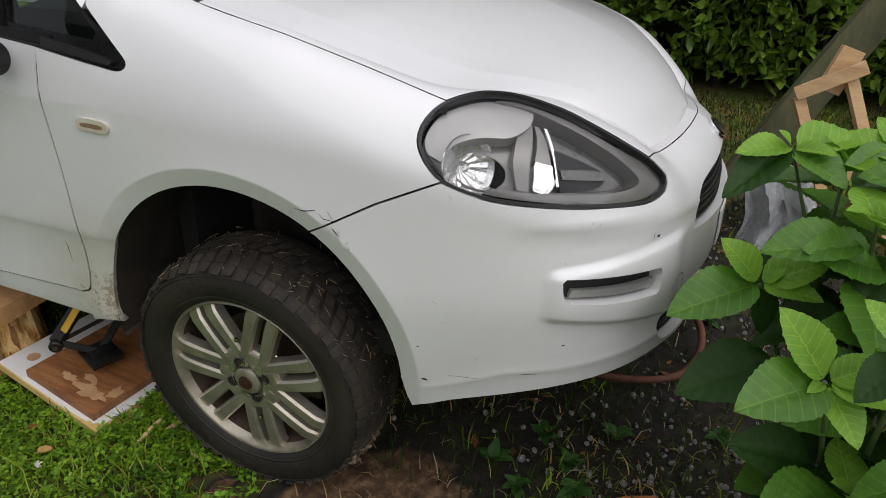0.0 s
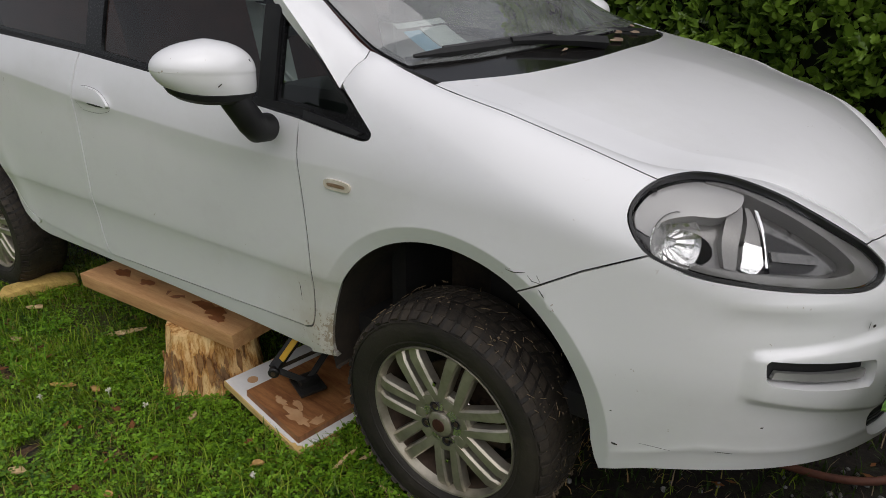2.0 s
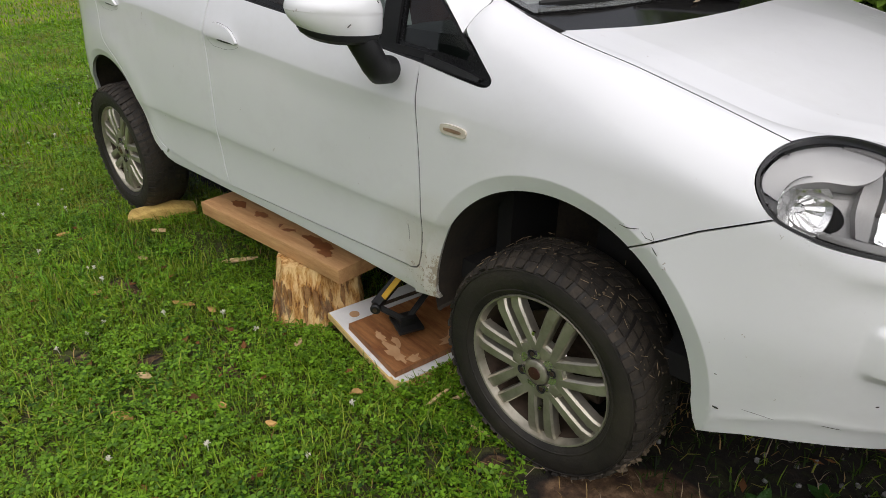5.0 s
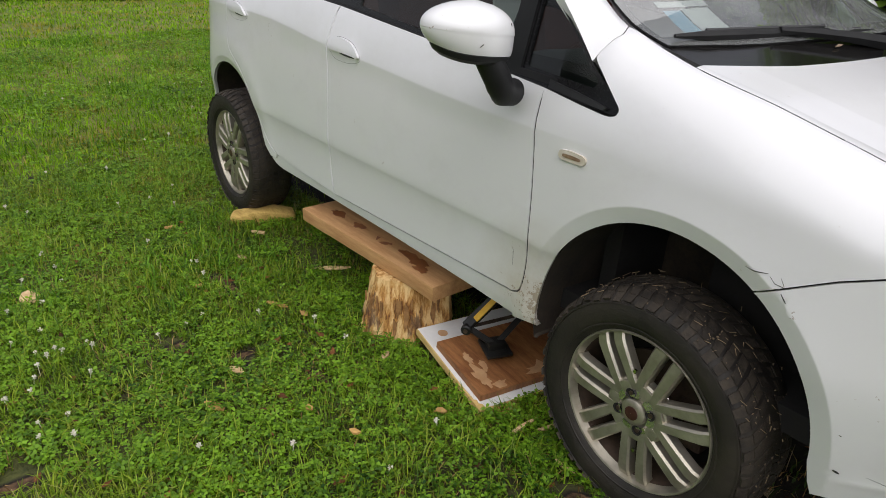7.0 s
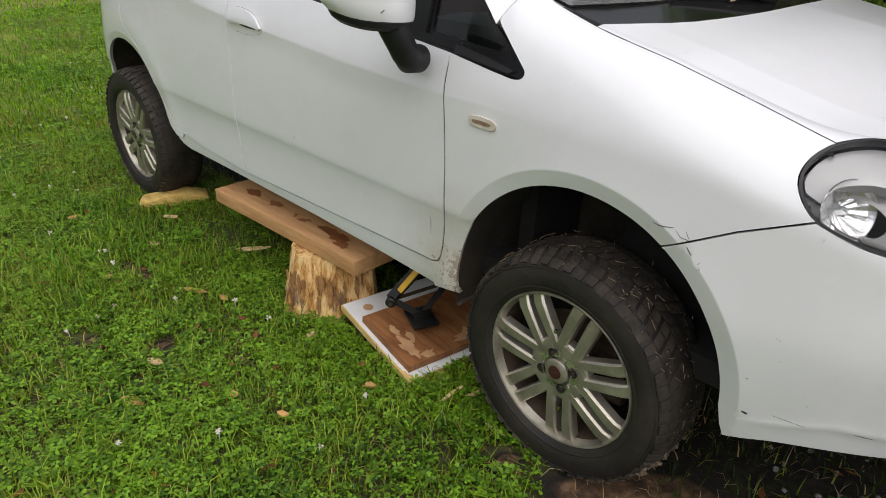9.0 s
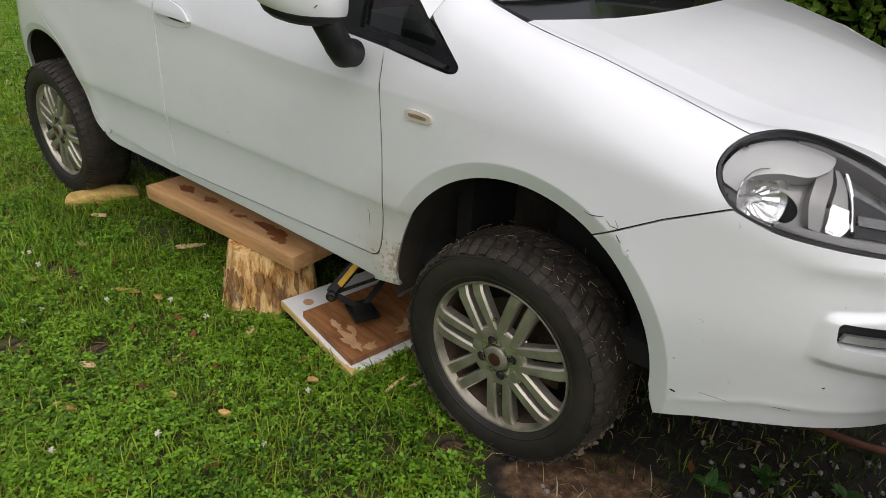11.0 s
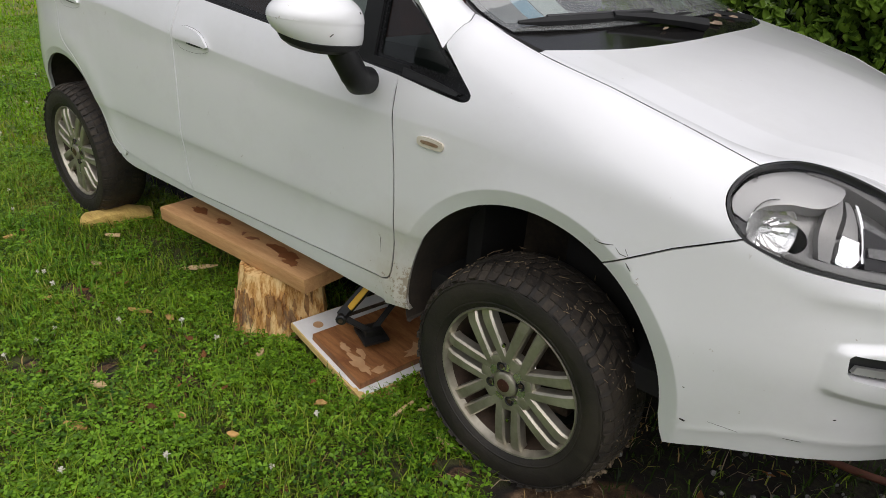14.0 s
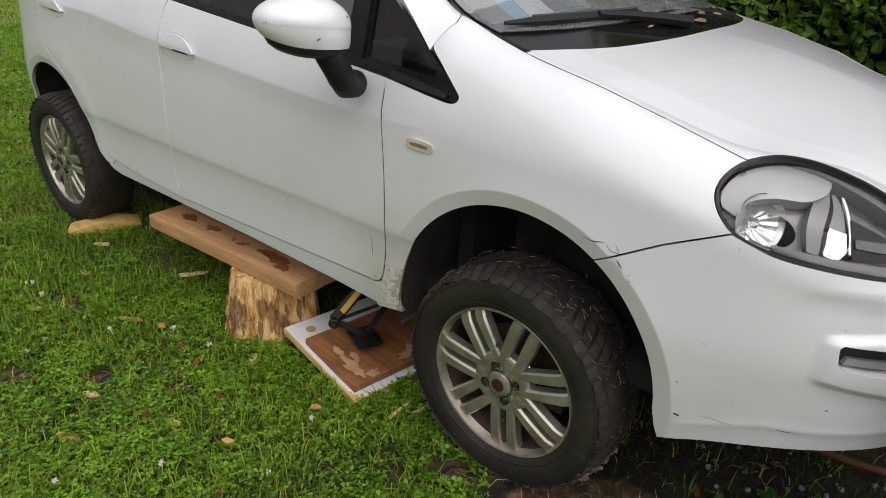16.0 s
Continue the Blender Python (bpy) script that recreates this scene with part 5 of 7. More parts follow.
YELLOW_WOOD = surface("yellowed_wood", (0.38, 0.24, 0.055), (0.66, 0.46, 0.14), 10, 0.85, grain=40, stretch=(1, 4, 4), relief=0.4)


def blob_outline(rng, n, rx, ry, wob=0.35):
    """An uneven closed outline about the origin."""
    k = [rng.uniform(1 - wob, 1 + wob) for _ in range(n)]
    return [(rx * k[i] * math.cos(2 * math.pi * i / n), ry * k[i] * math.sin(2 * math.pi * i / n)) for i in range(n)]


def flake(bm, m, out, thick):
    """A thin flat chip with the given outline."""
    t = [bm.verts.new(m @ Vector((x, y, thick))) for x, y in out]
    b = [bm.verts.new(m @ Vector((x, y, 0))) for x, y in out]
    bm.faces.new(t), bm.faces.new(b[::-1])
    for i in range(len(out)):
        j = (i + 1) % len(out)
        bm.faces.new((b[i], b[j], t[j], t[i]))


# plank: roughly sawn, slightly bowed, with dark wet stains on its top
rng = random.Random(3)
bm = bmesh.new()
box(bm, (-0.452, -0.115, -0.027), (0.452, 0.115, 0.027), 0.003)
bmesh.ops.subdivide_edges(bm, edges=[e for e in bm.edges if e.calc_length() > 0.5], cuts=14)
for v in bm.verts:
    v.co += Vector((0, 0.004 * math.sin(v.co.x * 4), 0.0025 * math.cos(v.co.x * 5))) + noise.noise_vector(v.co * 9) * 0.0014
M_PLANK = pose(-1.283, -0.702, 0.240, 0, -0.6, 0.8)
bmesh.ops.transform(bm, matrix=M_PLANK, verts=bm.verts)
plank = tagged(part("plank", bm, WOOD_PLANK, None, smooth=25), "thick sawn softwood plank lying on a log under the sill", "plank")
for x, y, rx, ry in ((0.27, -0.035, 0.055, 0.024), (0.32, -0.065, 0.035, 0.018), (0.20, -0.03, 0.045, 0.02), (0.05, -0.03, 0.045, 0.02), (-0.14, -0.03, 0.035, 0.018), (-0.30, -0.025, 0.05, 0.02)):
    bm = bmesh.new()
    flake(bm, M_PLANK @ Matrix.Translation((x, y, 0.0285)), blob_outline(rng, 14, rx, ry), 0.0012)
    part("wet_stain", bm, DARK_STAIN, plank)

# log: an upright section of trunk, ragged bark flaking off
bm = bmesh.new()
rings = []
for k in range(15):
    z = -0.02 + 0.232 * k / 14
    ring = []
    for j in range(72):
        a = 2 * math.pi * j / 72
        r = 0.142 + 0.034 * (1 - k / 14) + 0.010 * math.sin(3 * a + 1) + 0.007 * math.sin(7 * a) + 0.016 * noise.noise((math.cos(a) * 7, math.sin(a) * 7, z * 3)) + 0.010 * noise.noise((math.cos(a) * 26, math.sin(a) * 26, z * 9))
        ring.append(bm.verts.new((-1.075 - 0.012 * k / 14 + r * math.cos(a), -0.732 + 0.03 * k / 14 + r * math.sin(a), z)))
    rings.append(ring)
for r0, r1 in zip(rings, rings[1:]):
    for j in range(72):
        bm.faces.new((r0[j], r0[(j + 1) % 72], r1[(j + 1) % 72], r1[j]))
bm.faces.new(rings[-1]), bm.faces.new(rings[0][::-1])


def log_material():
    """Pale inner wood with streaks of brown bast and patches of dark bark left on."""
    m, n, l, b = material("flaking_log", 0.85)
    streak = noise_node(m, 34, 6, (1, 1, 0.16), 0.75)
    patch = noise_node(m, 10, 6, (1, 1, 0.35), 0.7)
    fine = noise_node(m, 90, 4, (1, 1, 0.3), 0.7)
    wood = ramp(m, streak, [(0.36, (0.17, 0.062, 0.018)), (0.45, (0.58, 0.29, 0.075)), (0.57, (0.86, 0.61, 0.28))])
    bark = ramp(m, fine, [(0.35, (0.10, 0.055, 0.03)), (0.65, (0.28, 0.16, 0.09))])
    sel = ramp(m, patch, [(0.54, (0, 0, 0)), (0.60, (0.85, 0.85, 0.85))])
    l.new(mix(m, sel, wood, bark), b.inputs["Base Color"])
    bump(m, maths(m, "ADD", maths(m, "MULTIPLY", sel, 0.6), streak), 0.8, 0.012)
    return m


log = tagged(part("log", bm, log_material(), None, smooth=50), "upright pale log section with flaking bark, carrying the plank", "log")
for k in range(30):
    a, z = rng.uniform(-2.9, 0.2), rng.uniform(0.03, 0.16)
    bm = bmesh.new()
    out = blob_outline(rng, 11, rng.uniform(0.003, 0.008), rng.uniform(0.015, 0.05), 0.55)
    flake(bm, Matrix.Translation((-1.080 + 0.162 * math.cos(a), -0.722 + 0.162 * math.sin(a), z)) @ Matrix.Rotation(a, 4, "Z") @ Matrix.Rotation(radians(90), 4, "Y") @ Matrix.Rotation(radians(90), 4, "Z"), out, 0.006)
    part("bark_flake", bm, surface("bark", (0.20, 0.09, 0.035), (0.50, 0.27, 0.10), 30, 0.9, grain=90, relief=0.5) if k == 0 else bpy.data.materials["bark"], log)

# chipboard panel under the jack, white laminate with a raw edge, tilted
M_BOARD = Matrix.Translation((-0.912, -0.812, 0.072)) @ Matrix(((0.985, 0.146, 0.118, 0), (-0.151, 0.989, 0.02, 0), (-0.122, -0.02, 0.99, 0), (0, 0, 0, 1)))
bm = bmesh.new()
box(bm, (0, 0, -0.024), (0.436, 0.52, -0.0015), 0.001)
bmesh.ops.transform(bm, matrix=M_BOARD, verts=bm.verts)
panel = tagged(part("chipboard_panel", bm, CHIP_EDGE, None), "white laminated chipboard panel with raw yellow edges, tilted on grass", "board")
bm = bmesh.new()
flake(bm, M_BOARD @ Matrix.Translation((0, 0, -0.0015)), [(0.004, 0.004), (0.30, 0.004), (0.385, 0.008), (0.390, 0.016), (0.405, 0.013), (0.412, 0.022), (0.428, 0.026), (0.432, 0.05), (0.432, 0.516), (0.004, 0.516)], 0.0022)
part("laminate", bm, LAMINATE, panel, "white laminate broken at the corner")
for x, y, r in ((0.058, 0.075, 0.017),):
    bm = bmesh.new()
    lathe(bm, [(r + 0.001, 0.0022), (r, 0.0014), (0.0005, 0.0012)], (x, y, -0.0005), "z", 24)
    bmesh.ops.transform(bm, matrix=M_BOARD, verts=bm.verts)
    part("hinge_hole", bm, PLY_BARE, panel, "round hinge hole showing chipboard")
bm = bmesh.new()
box(bm, (0, 0, 0), (0.285, 0.50, 0.024), 0.0015)
M_PLY = M_BOARD @ pose(0.118, 0.016, 0.0012, 0, 0, 0.5)
bmesh.ops.transform(bm, matrix=M_PLY, verts=bm.verts)
ply = tagged(part("plywood_piece", bm, PLY_BROWN, None), "brown stained board with worn pale patches under the jack", "board")
for x, y, rx, ry in ((0.215, 0.05, 0.055, 0.022), (0.115, 0.055, 0.024, 0.010), (0.17, 0.085, 0.03, 0.012), (0.262, 0.085, 0.018, 0.03), (0.25, 0.27, 0.030, 0.07)):
    bm = bmesh.new()
    flake(bm, M_PLY @ Matrix.Translation((x, y, 0.0242)), [(max(-x + 0.002, min(0.283 - x, px)), max(-y + 0.002, py)) for px, py in blob_outline(rng, 18, rx, ry, 0.45)], 0.0012)
    part("worn_patch", bm, PLY_BARE, ply)
bm = bmesh.new()
box(bm, (0, 0, 0), (0.10, 0.05, 0.016), 0.003, pose(-0.50, -0.84, -0.012, 0, 0, 30))
tagged(part("wood_offcut", bm, WOOD_PLANK, None), "small wood offcut wedged under the panel", "wood")

# scissor jack
jack = thing("scissor_jack", (-0.63, -0.70, 0.085), "black scissor jack with a yellow sticker, raised under the sill", "jack")
B0, JL, JR, JT = Vector((-0.632, -0.690, 0.098)), Vector((-0.692, -0.764, 0.172)), Vector((-0.640, -0.560, 0.180)), Vector((-0.640, -0.665, 0.300))


def bar(bm, a, b, wide, thick):
    d = (b - a).normalized()
    side = d.cross(Vector((0.2, 0.9, 0.3))).normalized()
    up = side.cross(d)
    m = Matrix((side, up, d)).transposed().to_4x4()
    m.translation = (a + b) / 2
    ln = (b - a).length / 2 + 0.008
    box(bm, (-wide / 2, -thick / 2, -ln), (wide / 2, thick / 2, ln), 0.003, m)


bm = bmesh.new()
box(bm, (-0.05, -0.045, -0.006), (0.05, 0.045, 0.006), 0.004, Matrix.Translation(B0) @ pose(0, 0, 0, 0, 7, -20))
box(bm, (-0.022, -0.03, 0.0), (0.022, 0.03, 0.03), 0.004, Matrix.Translation(B0) @ pose(0, 0, 0, 0, 7, -20))
part("base_plate", bm, BLACK_STEEL, jack)
for a, b in ((B0, JL), (B0, JR), (JL, JT), (JR, JT)):
    bm = bmesh.new()
    bar(bm, a + Vector((0, 0, 0.008)), b, 0.034, 0.020)
    arm = part("arm", bm, BLACK_STEEL, jack)
    if a is JL:
        bm = bmesh.new()
        off = Vector((0.012, -0.016, 0.006))
        bar(bm, a.lerp(b, 0.30) + off, a.lerp(b, 0.80) + off, 0.022, 0.004)
        part("sticker", bm, YELLOW, arm, "worn yellow sticker")
for p in (JL, JR):
    bm = bmesh.new()
    lathe(bm, [(0.0005, -0.026), (0.014, -0.026), (0.018, -0.022), (0.018, 0.022), (0.014, 0.026), (0.0005, 0.026)], (0, 0, 0), "x", 20)
    bmesh.ops.transform(bm, matrix=Matrix.Translation(p) @ pose(0, 0, 0, 0, 0, -55), verts=bm.verts)
    bmesh.ops.recalc_face_normals(bm, faces=bm.faces)
    pivot = part("pivot", bm, BLACK_STEEL, jack, smooth=35)
    bm = bmesh.new()
    lathe(bm, [(0.0075, 0.024), (0.0075, 0.029), (0.0005, 0.029)], (0, 0, 0), "x", 12)
    bmesh.ops.transform(bm, matrix=Matrix.Translation(p) @ pose(0, 0, 0, 0, 0, -55), verts=bm.verts)
    part("pivot_eye", bm, DISC_STEEL, pivot)
bm = bmesh.new()
tube(bm, [JL - (JR - JL) * 0.08, JR + (JR - JL) * 0.15], 0.006, 8)
part("screw", bm, DISC_STEEL, jack, "steel lead screw", 40)
bm = bmesh.new()
box(bm, (-0.03, -0.022, -0.008), (0.03, 0.022, 0.012), 0.003, Matrix.Translation(JT))
part("saddle", bm, BLACK_STEEL, jack)

# chock: a split billet before the rear wheel
bm = bmesh.new()
box(bm, (-0.155, -0.06, 0.0), (0.155, 0.06, 0.072), 0.022)
bmesh.ops.subdivide_edges(bm, edges=bm.edges[:], cuts=2, use_grid_fill=True)
for v in bm.verts:
    v.co += noise.noise_vector(v.co * 14) * 0.012
    v.co.z *= 0.7 + 0.3 * math.cos(v.co.x * 9)
bmesh.ops.transform(bm, matrix=pose(-2.285, -0.775, -0.008, 0, 0, 68), verts=bm.verts)
tagged(part("wood_billet", bm, YELLOW_WOOD, None, smooth=50), "yellowed split wood billet chocking the rear wheel", "wood")

# chips and splinters on the lawn
PALE_CHIP = surface("pale_chip", (0.42, 0.27, 0.12), (0.68, 0.50, 0.28), 40, 0.8, random_tint=0.4)
ORANGE_CHIP = surface("orange_chip", (0.40, 0.22, 0.065), (0.62, 0.38, 0.13), 40, 0.8, random_tint=0.4)
chips = [(-1.11, -1.40, 0.035, 0.012, 20, 0), (-1.44, -1.11, 0.045, 0.016, 35, 1), (-1.59, -0.79, 0.075, 0.012, 50, 0), (-1.31, -1.05, 0.022, 0.014, 0, 1), (-0.35, -0.83, 0.055, 0.007, 95, 0), (-0.16, -0.845, 0.035, 0.009, 5, 0),
         (-0.97, -1.53, 0.035, 0.015, 30, 1), (-2.11, -0.88, 0.035, 0.02, 60, 0), (-0.62, -1.24, 0.02, 0.01, 10, 1), (-0.30, -0.76, 0.04, 0.008, 70, 0), (-0.26, -0.72, 0.05, 0.008, 40, 0), (-1.75, -1.3, 0.02, 0.012, 80, 1),
         (-0.80, -1.30, 0.02, 0.012, 15, 1), (-2.02, -1.86, 0.04, 0.03, 10, 0), (-0.55, -0.98, 0.018, 0.01, 45, 1), (-2.4, -1.2, 0.03, 0.015, 75, 1), (-0.9, -0.95, 0.02, 0.01, 120, 0), (-1.9, -1.05, 0.03, 0.012, 20, 0)]
for x, y, rx, ry, a, kind_ in chips:
    bm = bmesh.new()
    flake(bm, pose(x, y, 0.020, rng.uniform(-9, 9), rng.uniform(-9, 9), a), blob_outline(rng, 9, rx, ry, 0.3), 0.006)
    tagged(part("wood_chip", bm, (PALE_CHIP, ORANGE_CHIP)[kind_], None), "splintered wood chip lying in the grass", "wood chip", "wood chips on the lawn")

# ---- ground ----
def lift(x, y):
    """Height of the lawn: gentle bumps."""
    return 0.012 * noise.noise((x * 0.9, y * 0.9, 0)) + 0.006 * noise.noise((x * 3.1, y * 3.1, 4)) - 0.006


def bare(x, y):
    """How bare the ground is (0 grass, 1 soil): before the front wheel, under the car and along its nose."""
    n = 0.34 * noise.noise((x * 5, y * 5, 1)) + 0.22 * noise.noise((x * 14, y * 14, 2))
    patch = 1.15 - math.hypot((x - 0.30) / 0.34, (y + 0.76) / 0.20) + n
    under = 0.6 if -3.0 < x < 0.35 and -0.45 < y < 0.9 else 0.0
    fade = min(max((1.5 + 1.2 * n - math.hypot((x - 0.9), (y - 0.2) * 1.0)) / 0.6, 0), 1)
    front = fade * min(max((x - 0.25) / 0.3, 0), 1) * min(max((y + 0.62 + 1.2 * n * 0.3) / 0.15, 0), 1) * 0.62
    apron = 0.60 * min(max((x + 0.02 + 0.5 * n) / 0.25, 0), 1) * min(max((y + 1.25 + 0.6 * n) / 0.25, 0), 1) * min(max((1.0 - y) / 0.5, 0), 1)
    worn = 16.0 * (noise.noise((x * 4.6, y * 4.6, 31)) + 0.4 * noise.noise((x * 13, y * 13, 32)) - 0.53)
    return max(0.0, min(1.0, max(patch * 1.5, under, min(0.97, worn), min(0.60, apron + 0.3 * n if apron > 0.1 else 0), min(0.62, front + n if front > 0.2 else front))))


def ground_material():
    m, n, l, b = material("lawn_soil", 0.95)
    broad, fine, grit = noise_node(m, 1.3, 5), noise_node(m, 22, 6, rough=0.7), noise_node(m, 160, 3)
    green = ramp(m, fine, [(0.3, (0.022, 0.022, 0.007)), (0.7, (0.070, 0.066, 0.021))])
    soil = ramp(m, fine, [(0.34, (0.028, 0.014, 0.007)), (0.52, (0.105, 0.058, 0.028)), (0.70, (0.27, 0.165, 0.09))])
    at = n.new("ShaderNodeAttribute")
    at.attribute_name = "bare"
    turf = n.new("ShaderNodeAttribute")
    turf.attribute_name = "turf"
    far = mix(m, ramp(m, broad, [(0.35, (0, 0, 0)), (0.7, (1, 1, 1))]), green, ramp(m, fine, [(0.3, (0.05, 0.065, 0.012)), (0.7, (0.13, 0.14, 0.03))]))
    thatch = mix(m, ramp(m, noise_node(m, 2.6, 5, rough=0.7), [(0.44, (0, 0, 0)), (0.62, (1, 1, 1))]), ramp(m, fine, [(0.3, (0.050, 0.085, 0.010)), (0.7, (0.15, 0.21, 0.026))]), ramp(m, fine, [(0.3, (0.13, 0.105, 0.028)), (0.7, (0.28, 0.23, 0.075))]))
    far = mix(m, turf.outputs["Fac"], far, thatch)
    sel = ramp(m, maths(m, "ADD", at.outputs["Fac"], maths(m, "MULTIPLY", maths(m, "SUBTRACT", fine, 0.5), 0.6)), [(0.35, (0, 0, 0)), (0.6, (1, 1, 1))])
    # near-black soil tone: shade under the car and bumper put into the colour
    shaded_soil = ramp(m, fine, [(0.3, (0.0035, 0.0024, 0.0015)), (0.55, (0.010, 0.0065, 0.004)), (0.75, (0.034, 0.022, 0.013))])
    soil = mix(m, ramp(m, at.outputs["Fac"], [(0.64, (0, 0, 0)), (0.74, (1, 1, 1))]), shaded_soil, soil)
    l.new(mix(m, sel, far, soil), b.inputs["Base Color"])
    bump(m, maths(m, "ADD", fine, maths(m, "MULTIPLY", grit, 0.35)), 0.7, 0.012)
    return m


bm = bmesh.new()
steps = [-400, -120, -50, -30, -22] + [-17 + 0.5 * k for k in range(27)] + [-3.5 + 0.06 * k for k in range(100)] + [2.6 + 0.5 * k for k in range(8)] + [8, 14, 30, 100, 400]
stepy = [-400, -100, -40, -20, -12, -8, -5, -3.6] + [-2.8 + 0.06 * k for k in range(64)] + [1.1 + 0.25 * k for k in range(16)] + [6, 9, 14, 30, 100, 400]
layer, turf_layer = bm.verts.layers.float.new("bare"), bm.verts.layers.float.new("turf")
grid = [[bm.verts.new((x, y, lift(x, y) if abs(x) < 20 and abs(y) < 20 else -0.006)) for x in steps] for y in stepy]
for row in grid:
    for v in row:
        v[turf_layer] = min(max((math.hypot(v.co.x - 0.7, v.co.y + 2.0) - 3.2) / 1.5, (-2.75 - v.co.y) / 0.5, (v.co.x - 1.6) / 0.5, 0.0), 1.0)
        v[layer] = bare(v.co.x, v.co.y) if -4 < v.co.x < 3 and -3 < v.co.y < 4 else 0.0
for r0, r1 in zip(grid, grid[1:]):
    for k in range(len(steps) - 1):
        bm.faces.new((r0[k], r0[k + 1], r1[k + 1], r1[k]))
tagged(part("ground", bm, ground_material(), None, smooth=90), "lawn with a bare soil patch by the front wheel, soil coloured darker for shade under the car's nose", "lawn", kind="structure")


def leaf_material(name, dark, light, rough=0.5, shine=0.3, through=0.25, patchy=0.9, yellow=None, vein=0.0, sear=None):
    """Leaves that differ one from the next, lit a little from behind."""
    m, n, l, b = material(name, rough)
    b.inputs["Specular IOR Level"].default_value = shine
    geo = n.new("ShaderNodeNewGeometry")
    patch = maths(m, "ADD", maths(m, "MULTIPLY", noise_node(m, patchy, 3), 0.6), maths(m, "MULTIPLY", noise_node(m, patchy * 5, 3), 0.4))
    f = maths(m, "ADD", maths(m, "MULTIPLY", geo.outputs["Random Per Island"], 0.55), maths(m, "MULTIPLY", maths(m, "SUBTRACT", patch, 0.32), 1.3))
    stops = [(0.12, dark), (0.72, light)]
    if yellow:
        stops += [(0.77, light), (0.90, yellow)]
    c = ramp(m, f, stops)
    if sear:
        # worn patches where most blades have dried
        dry = maths(m, "ADD", maths(m, "MULTIPLY", noise_node(m, 1.15, 5, (1, 1, 0.1), 0.65), 1.0), maths(m, "MULTIPLY", geo.outputs["Random Per Island"], 0.16))
        c = mix(m, ramp(m, dry, [(0.62, (0, 0, 0)), (0.74, (0.85, 0.85, 0.85))]), c, sear)
    if vein:
        tc, sp = n.new("ShaderNodeTexCoord"), n.new("ShaderNodeSeparateXYZ")
        l.new(tc.outputs["Object"], sp.inputs[0])
        off = maths(m, "ABSOLUTE", sp.outputs[1])
        rib = maths(m, "SUBTRACT", 1.0, maths(m, "DIVIDE", off, 0.0022), True)
        wave = maths(m, "SINE", maths(m, "SUBTRACT", maths(m, "MULTIPLY", sp.outputs[0], 310.0), maths(m, "MULTIPLY", off, 200.0)))
        side = maths(m, "MULTIPLY", maths(m, "SUBTRACT", wave, 0.90), 6.0, True)
        lines = maths(m, "MULTIPLY", maths(m, "MAXIMUM", rib, side), vein, True)
        c = mix(m, lines, c, (min(1, light[0] * 1.8), min(1, light[1] * 1.5), light[2] * 1.8))
    l.new(c, b.inputs["Base Color"])
    tr, mx = n.new("ShaderNodeBsdfTranslucent"), n.new("ShaderNodeMixShader")
    l.new(c, tr.inputs["Color"])
    mx.inputs[0].default_value = through
    l.new(b.outputs[0], mx.inputs[1]), l.new(tr.outputs[0], mx.inputs[2])
    l.new(mx.outputs[0], n["Material Output"].inputs["Surface"])
    return m


GRASS = leaf_material("grass_blade", (0.023, 0.062, 0.005), (0.26, 0.41, 0.022), 0.5, 0.22, 0.3, 1.2, (0.42, 0.33, 0.12), sear=(0.30, 0.235, 0.055))
GRASS_FAR = leaf_material("grass_far", (0.060, 0.135, 0.005), (0.27, 0.50, 0.016), 0.65, 0.05, 0.3, 1.6, (0.50, 0.40, 0.13), sear=(0.36, 0.28, 0.05))
CLOVER = leaf_material("clover_leaf", (0.019, 0.068, 0.005), (0.23, 0.43, 0.024), 0.42, 0.3, 0.3, 1.5)
HEDGE_LEAF = leaf_material("laurel_leaf", (0.020, 0.052, 0.007), (0.25, 0.40, 0.05), 0.28, 0.6, 0.3, 1.0, (0.16, 0.25, 0.04))
PETAL = surface("clover_petal", (0.58, 0.54, 0.44), (0.78, 0.75, 0.66), 60, 0.7)

SPOTS = np.random.default_rng(7)


def meadow(name, blades, mat, label, shape, per, faces_of, category="grass"):
    """One object of many small leaves: shape gives each leaf's corners (n, per, 3)."""
    pts = shape(blades)
    n = len(pts)
    verts = pts.reshape(-1, 3)
    faces = np.array(faces_of, np.int64)
    idx = (faces[None] + (np.arange(n) * per)[:, None, None]).reshape(-1, faces.shape[1])
    mesh = bpy.data.meshes.new(name)
    mesh.vertices.add(len(verts)), mesh.vertices.foreach_set("co", verts.astype(np.float32).ravel())
    mesh.loops.add(idx.size), mesh.loops.foreach_set("vertex_index", idx.astype(np.int32).ravel())
    mesh.polygons.add(len(idx)), mesh.polygons.foreach_set("loop_start", np.arange(0, idx.size, faces.shape[1], dtype=np.int32))
    mesh.update(calc_edges=True)
    return tagged(link_mesh(name, mesh, mat), label, category, kind="stuff")


def scatter(n, x0, x1, y0, y1, keep):
    """n random places in a rectangle, thinned by keep(x, y)."""
    x, y = SPOTS.uniform(x0, x1, n), SPOTS.uniform(y0, y1, n)
    ok = np.array([SPOTS_RANDOM.random() < keep(a, b) for a, b in zip(x, y)])
    return np.stack([x[ok], y[ok]], 1)


SPOTS_RANDOM = random.Random(21)


